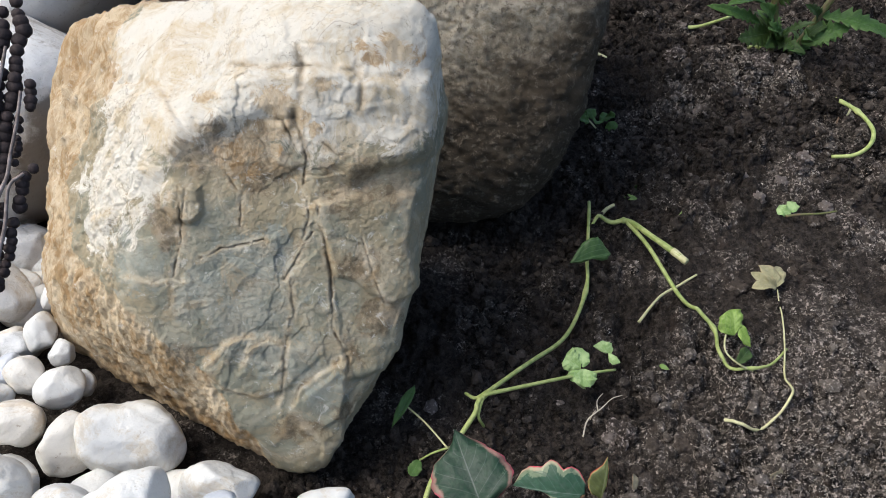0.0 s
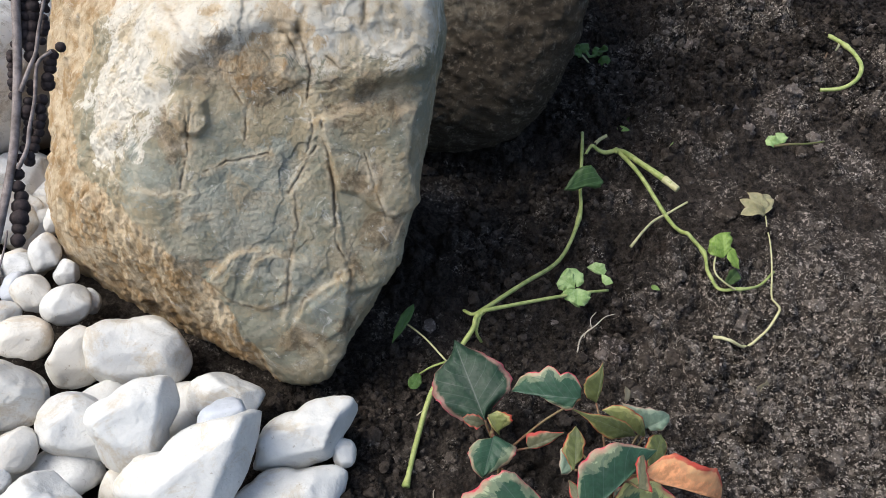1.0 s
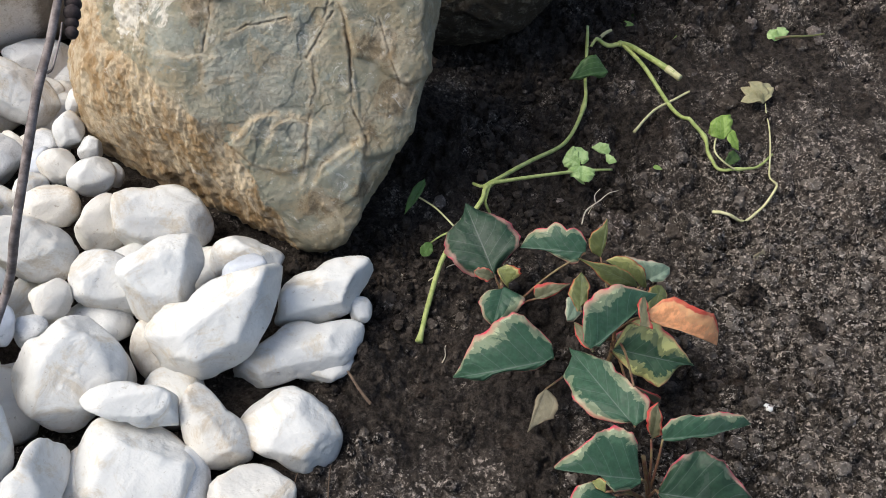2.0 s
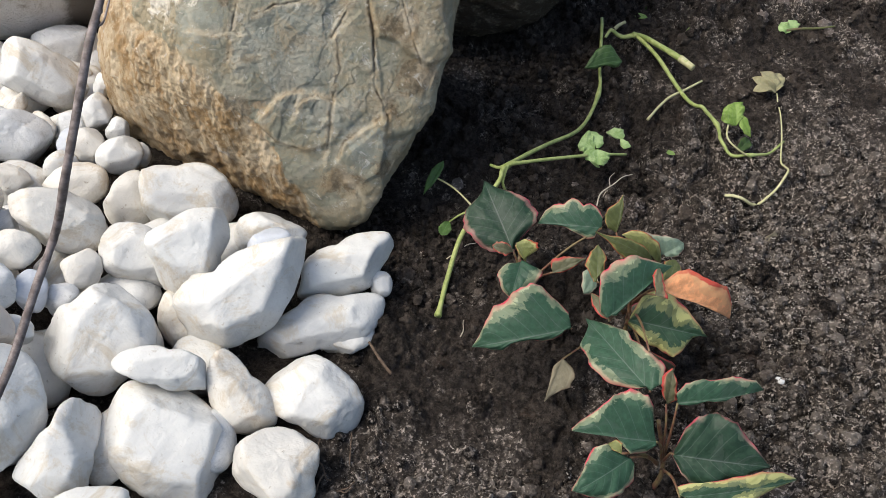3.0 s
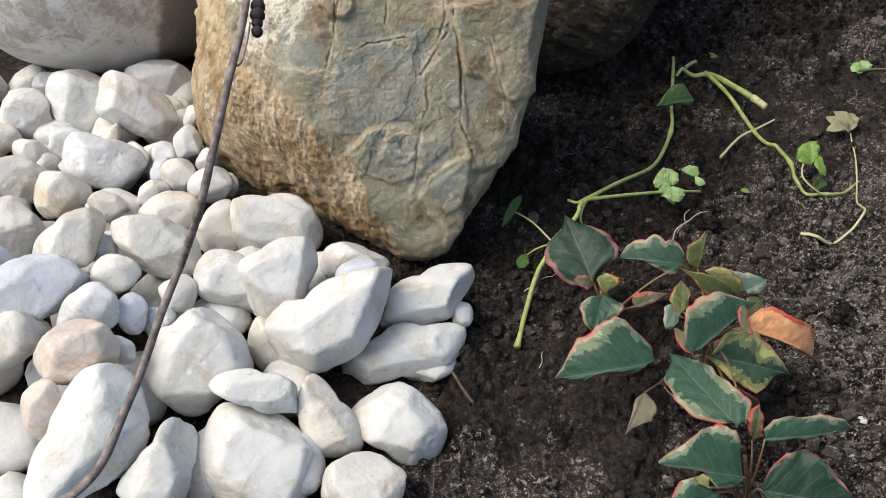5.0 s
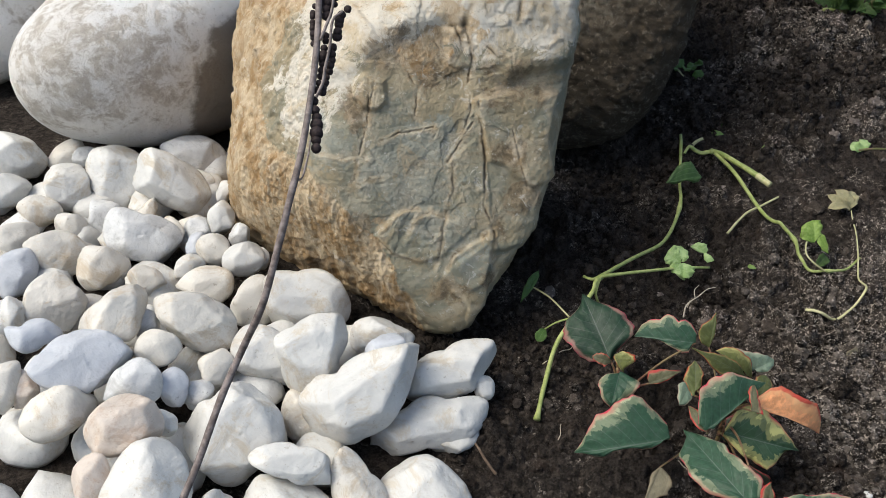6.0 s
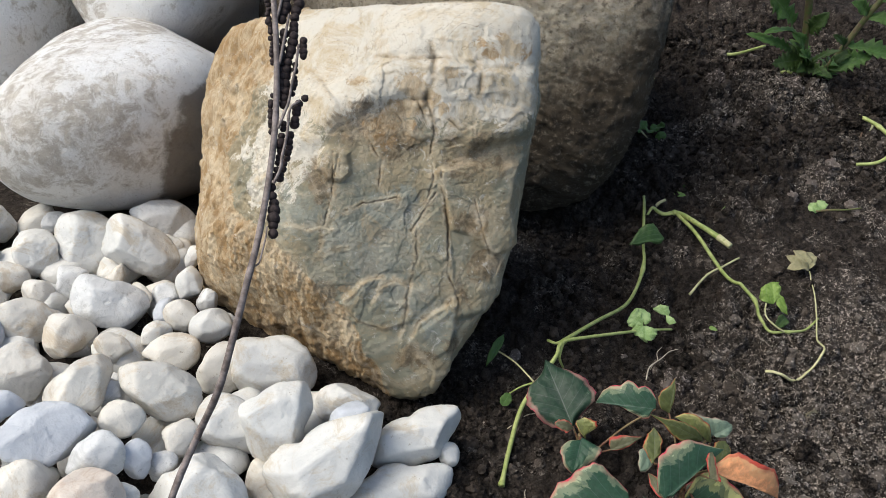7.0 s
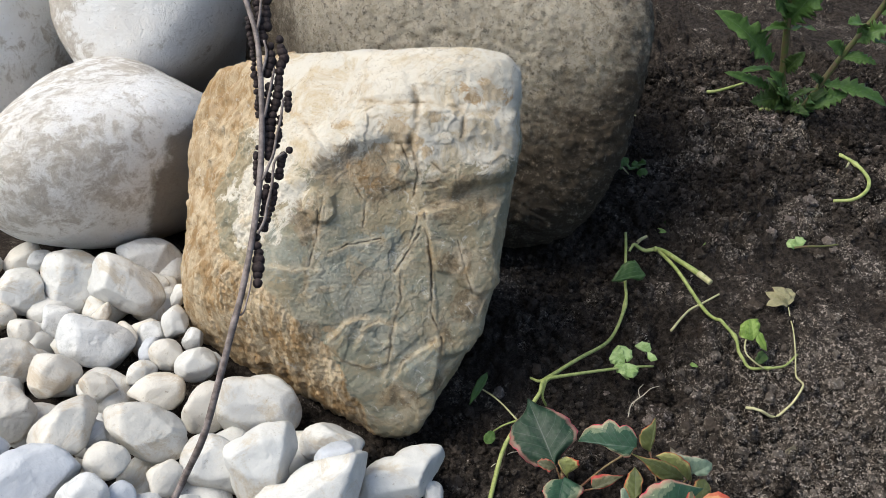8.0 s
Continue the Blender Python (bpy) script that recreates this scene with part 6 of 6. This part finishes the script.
weed_leaf(weed2, (0.515, 1.060, 0.135), (0.483, 1.040, 0.160), 0.026)
weed_leaf(weed2, (0.528, 1.060, 0.157), (0.561, 1.040, 0.185), 0.036)
weed_leaf(weed2, (0.532, 1.060, 0.166), (0.584, 1.040, 0.145), 0.034)
weed_leaf(weed2, (0.515, 1.060, 0.130), (0.560, 1.040, 0.132), 0.024)
weed_leaf(weed2, (0.535, 1.060, 0.175), (0.501, 1.040, 0.192), 0.034)
weed_leaf(weed2, (0.550, 1.060, 0.200), (0.600, 1.040, 0.232), 0.038)
weed_leaf(weed2, (0.555, 1.060, 0.215), (0.520, 1.040, 0.250), 0.032)
weed_leaf(weed2, (0.496, 1.060, 0.080), (0.470, 1.040, 0.110), 0.018, SHADE_LEAF)
for home, cx, cy, count in ((weed, 0.447, 1.055, 13), (weed2, 0.480, 1.055, 8)):
    for k in range(count):
        turn, rise = random.uniform(0, 2 * math.pi), random.uniform(0.015, 0.065)
        reach = random.uniform(0.022, 0.045)
        weed_leaf(home, (cx + 0.004 * math.cos(turn), cy + 0.004 * math.sin(turn), 0.022 + 0.6 * rise), (cx + reach * math.cos(turn), cy + reach * math.sin(turn), 0.030 + rise), random.uniform(0.014, 0.022),
                  random.choice((WEED_LEAF, SHADE_LEAF)), 0.2)
tagged(tube("plant_stem", [(0.337, 1.122, 0.036), (0.357, 1.115, 0.040), (0.406, 1.133, 0.046)], 0.0030, 0.0022, VINE), "curved pale green stem on the soil", "vine")
tagged(tube("plant_stem", [(0.398, 1.067, 0.028), (0.424, 1.057, 0.040), (0.453, 1.048, 0.026)], 0.0030, 0.0026, VINE), "arched green stem at the foot of the weed", "vine")
tagged(tube("plant_stem", [(0.205, 1.100, 0.010), (0.220, 1.085, 0.012), (0.239, 1.060, 0.014)], 0.0030, 0.0024, PALE_VINE), "pale cut stem beside the brown boulder", "vine")

# ---- dry fern stalk ----
fern = tagged(empty("fern_stalk", (-0.58, 0.09, 0.015)), "dry dark fertile fern frond with bead like spore cases", "fern")
AXIS = [(-0.329, 0.064, 0.162), (-0.301, 0.061, 0.175), (-0.277, 0.058, 0.191), (-0.263, 0.062, 0.198), (-0.251, 0.074, 0.207), (-0.243, 0.094, 0.220), (-0.238, 0.112, 0.228), (-0.228, 0.139, 0.250), (-0.216, 0.155, 0.273), (-0.199, 0.152, 0.311), (-0.191, 0.166, 0.335), (-0.184, 0.186, 0.359), (-0.181, 0.209, 0.371), (-0.179, 0.240, 0.388), (-0.177, 0.260, 0.408), (-0.177, 0.278, 0.427), (-0.179, 0.299, 0.447), (-0.183, 0.320, 0.468), (-0.191, 0.337, 0.485), (-0.201, 0.355, 0.505), (-0.210, 0.370, 0.526)]
BRANCHES = [
    [(-0.175, 0.259, 0.409), (-0.172, 0.266, 0.415), (-0.170, 0.272, 0.419), (-0.169, 0.278, 0.425), (-0.167, 0.286, 0.433), (-0.166, 0.296, 0.442)],
    [(-0.176, 0.237, 0.387), (-0.173, 0.244, 0.392), (-0.172, 0.250, 0.398), (-0.170, 0.258, 0.406), (-0.169, 0.268, 0.416), (-0.164, 0.273, 0.419)],
    [(-0.176, 0.286, 0.435), (-0.175, 0.292, 0.440), (-0.173, 0.303, 0.450), (-0.172, 0.308, 0.455)],
    [(-0.179, 0.305, 0.453), (-0.177, 0.314, 0.461), (-0.179, 0.320, 0.467)],
    [(-0.183, 0.324, 0.472), (-0.182, 0.330, 0.478), (-0.182, 0.336, 0.483), (-0.182, 0.344, 0.490)],
]
SPIKES = [
    ([(-0.181, 0.348, 0.489), (-0.180, 0.340, 0.481), (-0.179, 0.330, 0.471)], 2.9),
    ([(-0.171, 0.325, 0.465), (-0.168, 0.318, 0.458), (-0.170, 0.312, 0.452), (-0.170, 0.302, 0.444)], 2.9),
    ([(-0.176, 0.321, 0.462), (-0.175, 0.315, 0.457), (-0.177, 0.307, 0.449)], 2.8),
    ([(-0.187, 0.344, 0.487), (-0.185, 0.337, 0.480), (-0.182, 0.330, 0.472), (-0.180, 0.322, 0.464)], 2.5),
    ([(-0.170, 0.300, 0.441), (-0.172, 0.292, 0.434), (-0.173, 0.287, 0.429), (-0.173, 0.273, 0.416)], 2.8),
    ([(-0.175, 0.302, 0.445), (-0.176, 0.293, 0.436), (-0.175, 0.276, 0.419)], 2.5),
    ([(-0.164, 0.302, 0.442), (-0.164, 0.295, 0.435)], 2.3),
    ([(-0.168, 0.291, 0.432), (-0.168, 0.284, 0.426), (-0.169, 0.278, 0.420)], 1.8),
    ([(-0.162, 0.278, 0.418), (-0.165, 0.275, 0.416), (-0.167, 0.270, 0.411), (-0.167, 0.266, 0.407)], 2.5),
    ([(-0.169, 0.261, 0.403), (-0.170, 0.254, 0.396), (-0.172, 0.250, 0.391), (-0.174, 0.243, 0.386)], 2.2),
    ([(-0.173, 0.265, 0.408), (-0.174, 0.258, 0.402), (-0.175, 0.251, 0.393), (-0.177, 0.243, 0.386)], 2.3),
    ([(-0.190, 0.331, 0.475), (-0.186, 0.318, 0.462), (-0.184, 0.307, 0.451), (-0.182, 0.300, 0.444)], 1.7),
    ([(-0.181, 0.299, 0.443), (-0.181, 0.293, 0.438), (-0.181, 0.288, 0.433)], 1.4),
    ([(-0.180, 0.275, 0.420), (-0.180, 0.267, 0.412), (-0.179, 0.260, 0.406)], 1.8),
    ([(-0.178, 0.238, 0.383), (-0.176, 0.232, 0.379), (-0.175, 0.222, 0.373), (-0.174, 0.214, 0.369)], 3.2),
]
STRAND = [(-0.181, 0.194, 0.363), (-0.179, 0.196, 0.364), (-0.178, 0.202, 0.367), (-0.177, 0.209, 0.371), (-0.177, 0.215, 0.374)]
tube("stalk", [(-0.58, 0.09, 0.015), (-0.47, 0.080, 0.085), (-0.40, 0.070, 0.130)] + AXIS, 0.0026, 0.0015, WOODY, fern, 10, 8, "long curved grey brown stalk")
tube("strand", STRAND, 0.0006, 0.0004, WOODY, fern, 6, 6, "thin pale strand")


def beads(line, size, seed, parent):
    """Round spore cases packed along a spike."""
    rs = np.random.RandomState(seed)
    c = spline(line, 12)
    run = np.r_[0, np.cumsum(np.linalg.norm(np.diff(c, axis=0), axis=1))]
    bv, bf = ball(2)
    vs, fs, s = [], [], 0.0
    while s <= run[-1] + 0.001:
        at = np.array([np.interp(s, run, c[:, i]) for i in range(3)])
        r = size / 1000 * rs.uniform(0.85, 1.2)
        q = at + rs.uniform(-1, 1, 3) * np.array([0.0004, 0.0012, 0.0004])
        fs.append(bf + len(vs) * len(bv))
        vs.append(q + bv * r * (1 + 0.22 * fbm(bv + 3.7 * len(vs), 1.6, 2, seed))[:, None])
        s += size / 1000 * rs.uniform(1.2, 1.65)
    at = vs[0].mean(0)
    ob = new("spore_spike", mesh_from("spore_spike", np.vstack(vs) - at, np.vstack(fs), SPORE))
    ob.location = at
    under(ob, parent, "dark brown bead like spore cases")


for line in BRANCHES:
    tube("branch", line, 0.0010, 0.0007, WOODY, fern, 6, 5)
for k, (line, size) in enumerate(SPIKES):
    beads(line, size, 200 + k, fern)

# ---- clods, chips and fibres ----
def clod(x, y, size, material, seed, label, sink=0.45, flat=0.75):
    d, f = ball(5 if size > 0.011 else 4)
    big, gap = lumps(d + 0.37 * seed + 0.25 * fbm(d + seed, 2.5, 2, seed)[:, None], 0.75, 90)
    bits, split = lumps(d + 0.71 * seed + 0.15 * fbm(d + seed, 5, 2, seed)[:, None], 0.30, 91)
    v = d * (0.9 + 0.9 * fbm(d + seed, 1.5, 2, seed) + 0.16 * big - 0.16 * gap + 0.09 * bits - 0.07 * split + 0.35 * fbm(d + seed, 8, 3, seed + 1, 0.7))[:, None] * np.array([1, 0.9, flat]) * size
    ob = new("soil_clod", mesh_from("soil_clod", v, f, material))
    ob.location = (x, y, max(ground_at(x, y) - 0.15 * size, float(soil_base(x, y)) + size * flat * (1 - sink) * 0.8))
    ob.rotation_euler = (0, 0, seed)
    return tagged(ob, label, "clod", "clods of soil")


for k, (x, y, size, dry) in enumerate(((0.165, 0.485, 0.013, 2), (0.258, 0.368, 0.014, 0), (0.003, 0.232, 0.012, 0), (0.275, 1.150, 0.034, 2), (0.540, 0.990, 0.026, 0), (0.600, 0.900, 0.024, 2), (0.030, 0.560, 0.012, 0), (0.205, 0.440, 0.011, 0),
          (0.300, 0.330, 0.012, 2), (-0.055, 0.360, 0.010, 0), (0.240, 0.880, 0.011, 0), (0.520, 1.120, 0.028, 2),
          (0.409, 1.004, 0.0200, 1), (0.381, 0.983, 0.0130, 2), (0.433, 1.004, 0.0140, 1), (0.431, 1.045, 0.0120, 1), (0.400, 0.798, 0.0150, 1), (0.382, 0.785, 0.0100, 1), (0.416, 0.817, 0.0100, 1), (0.414, 0.872, 0.0090, 2), (0.504, 0.807, 0.0160, 1), (0.498, 0.817, 0.0100, 2),
          (0.306, 0.730, 0.0120, 2), (0.447, 0.724, 0.0120, 1), (0.156, 0.458, 0.0150, 1), (0.146, 0.454, 0.0080, 1), (0.186, 0.461, 0.0100, 2), (0.179, 0.437, 0.0090, 0), (0.529, 0.893, 0.0110, 2), (0.322, 0.930, 0.0100, 1), (0.301, 0.917, 0.0090, 2), (0.301, 0.990, 0.0120, 2))):
    clod(x, y, size, (SOIL, CLOD, SOIL)[dry], 3 + k, ("moist dark clod of soil", "dry greyish clod of crumbly soil", "rough clod of garden soil")[dry])


lumpy = random.Random(8)
for k in range(90):
    x, y = lumpy.uniform(0.24, 0.60), lumpy.uniform(0.56, 1.12)
    if x < 0.30 and y > 0.85 or lumpy.random() > 0.35 + 1.2 * (y - 0.56):
        continue
    size, kind = 0.0055 + min(lumpy.expovariate(1 / 0.0045), 0.014), lumpy.choice((0, 1, 2, 2))
    clod(x, y, size, (SOIL, CLOD, SOIL)[kind], 40 + k, ("small moist dark clod of soil", "small dry greyish clod of crumbly soil", "small rough clod of garden soil")[kind], 0.35, 0.8)


def chip(x, y, size, label, material, seed):
    d, f = ball(2)
    v = d * facets(d, [(rs * 57 + seed * 31, 15 * (-1) ** rs, size * (0.8 + 0.13 * rs)) for rs in range(6)] + [(0, 88, size * 0.5), (0, -88, size * 0.5)], 9)[:, None]
    ob = new("stone_chip", mesh_from("stone_chip", v, f, material))
    ob.location = (x, y, ground_at(x, y) + size * 0.25)
    ob.rotation_euler = (0.3, 0.2, seed)
    return tagged(ob, label, "stone chip")


chip(0.345, 0.794, 0.0060, "small pale grey stone chip on soil", CLOD, 1)
chip(0.235, 0.244, 0.0036, "tiny white stone chip on soil", WHITE, 2)
chip(0.105, 0.492, 0.004, "small grey stone chip on soil", CLOD, 3)
chip(-0.010, 0.480, 0.006, "dull grey stone chip beside the boulder", CLOD, 5)
chip(-0.045, 0.130, 0.004, "tiny white stone chip on soil", WHITE, 6)

for k in range(9):
    x, y, a = -0.115 + 0.028 * random.uniform(-1, 1), 0.168 + 0.020 * random.uniform(-1, 1), random.uniform(0, 3.1)
    length = random.uniform(0.012, 0.026)
    tagged(tube("root_fibre", laid([(x + s * length * math.cos(a), y + s * length * math.sin(a) + 0.002 * math.sin(9 * s + k), 0) for s in (0, 0.3, 0.6, 1)], 0.002), 0.0007, 0.0004, BARK, sides=5, steps=4),
           "tangled reddish brown root fibre on soil", "root", "root fibres on the soil")
FIBRES = ((0.127, 0.462, 0.032, 60), (0.245, 0.900, 0.040, -50), (0.41, 0.90, 0.03, 140), (0.09, 0.275, 0.020, -60), (0.02, 0.155, 0.016, 10), (0.035, 0.115, 0.014, -50), (0.17, 0.14, 0.018, 5),
          (0.300, 0.965, 0.030, 5), (0.33, 1.0, 0.02, 60), (-0.02, 0.385, 0.045, 38), (0.22, 0.845, 0.018, -20), (0.26, 0.425, 0.014, -35), (0.46, 1.0, 0.035, -70), (-0.01, 0.30, 0.016, 75))
for k, (x, y, length, turn) in enumerate(FIBRES):
    a = radians(turn)
    pts = []
    for s in (0, 0.35, 0.7, 1.0):
        qx, qy = x + length * s * math.cos(a) + random.uniform(-1, 1) * 0.1 * length, y + length * s * math.sin(a) + random.uniform(-1, 1) * 0.1 * length
        pts.append((qx, qy, ground_at(qx, qy) + 0.0012))
    tagged(tube("root_fibre", pts, 0.0006, 0.0003, TWIG, sides=5, steps=4), "thin pale root fibre lying on soil", "root", "root fibres on the soil")
root = tagged(empty("root_fibre", (0.118, 0.440, 0.012)), "branched pale root fibre lying on soil", "root", "root fibres on the soil")
tube("strand", laid([(0.118, 0.440, 0.016), (0.124, 0.457, 0.016), (0.138, 0.470, 0.016), (0.148, 0.480, 0.016), (0.158, 0.484, 0.016)], 0.003), 0.0008, 0.0004, TWIG, root, 5, 4)
tube("strand", laid([(0.134, 0.467, 0.016), (0.135, 0.478, 0.016), (0.141, 0.486, 0.016)], 0.003), 0.0006, 0.0003, TWIG, root, 5, 4)
tagged(tube("bark_splinter", laid([(-0.065, 0.250, 0.016), (-0.075, 0.261, 0.024), (-0.083, 0.272, 0.030)], 0.0015), 0.0015, 0.0011, BARK, sides=6), "brown bark splinter leaning on a pebble", "splinter")

# torn leaf bits
for k, (x, y, long, turn, kind) in enumerate(((0.268, 0.405, 0.020, 20, DRY_LEAF), (0.219, 0.796, 0.018, 10, SHADE_LEAF), (0.257, 0.727, 0.016, 60, FRESH_LEAF), (0.198, 0.521, 0.010, -50, FRESH_LEAF),
                                              (0.155, 0.395, 0.014, 80, DRY_LEAF), (0.300, 0.172, 0.018, -40, FRESH_LEAF), (0.205, 0.770, 0.014, -30, FRESH_LEAF))):
    a, z = radians(turn), ground_at(x, y) + 0.002
    bit = leaf_blade((x, y, z), (x + long * math.cos(a), y + long * math.sin(a), z + 0.003), 0.45 * long, 20, 0.2, kind, None, "leaf_fragment", shape="lance", seed=300 + k)
    tagged(bit, "small torn leaf fragment lying on the soil", "leaf", "leaf fragments")

# loose crumbs
def crumbs():
    rs = np.random.RandomState(12)
    n = 42000
    x, y = rs.uniform(-0.14, 0.70, n * 2), rs.uniform(0.02, 1.30, n * 2)
    p = np.stack([x, y, 0 * x], -1)
    keep = (rs.rand(n * 2) < np.clip(vnoise(p, 8, 71) * 1.8 - 0.35, 0.06, 1)) & ~((x < 0.02) & (y > 0.45) & (y < 0.70)) & ~((x < 0.13) & (y > 0.72))
    x, y = x[keep][:n], y[keep][:n]
    z = soil_height(x, y)
    b1, f1 = ball(1)
    b2, f2 = ball(2)
    vs, fs, count, dry = [], [], 0, []
    arid = dryness(x, y)
    for k in range(len(x)):
        size = rs.uniform(0.0035, 0.0085) if rs.rand() < 0.06 else min(0.0009 + rs.exponential(0.0015), 0.006)
        bv, bf = (b2, f2) if size > 0.0044 else (b1, f1)
        v = bv * size * rs.uniform(0.6, 1.15, (len(bv), 1)) * rs.uniform(0.65, 1.1, 3)
        vs.append(v + (x[k], y[k], z[k] + 0.25 * size))
        fs.append(bf + count)
        dry.append(np.full(len(bv), arid[k]))
        count += len(bv)
    return tagged(new("soil_crumbs", mesh_from("soil_crumbs", np.vstack(vs), np.vstack(fs), SOIL, False, {"dryness": np.concatenate(dry)})), "loose crumbs of dark soil strewn over the bed", "soil", kind="stuff")


crumbs()
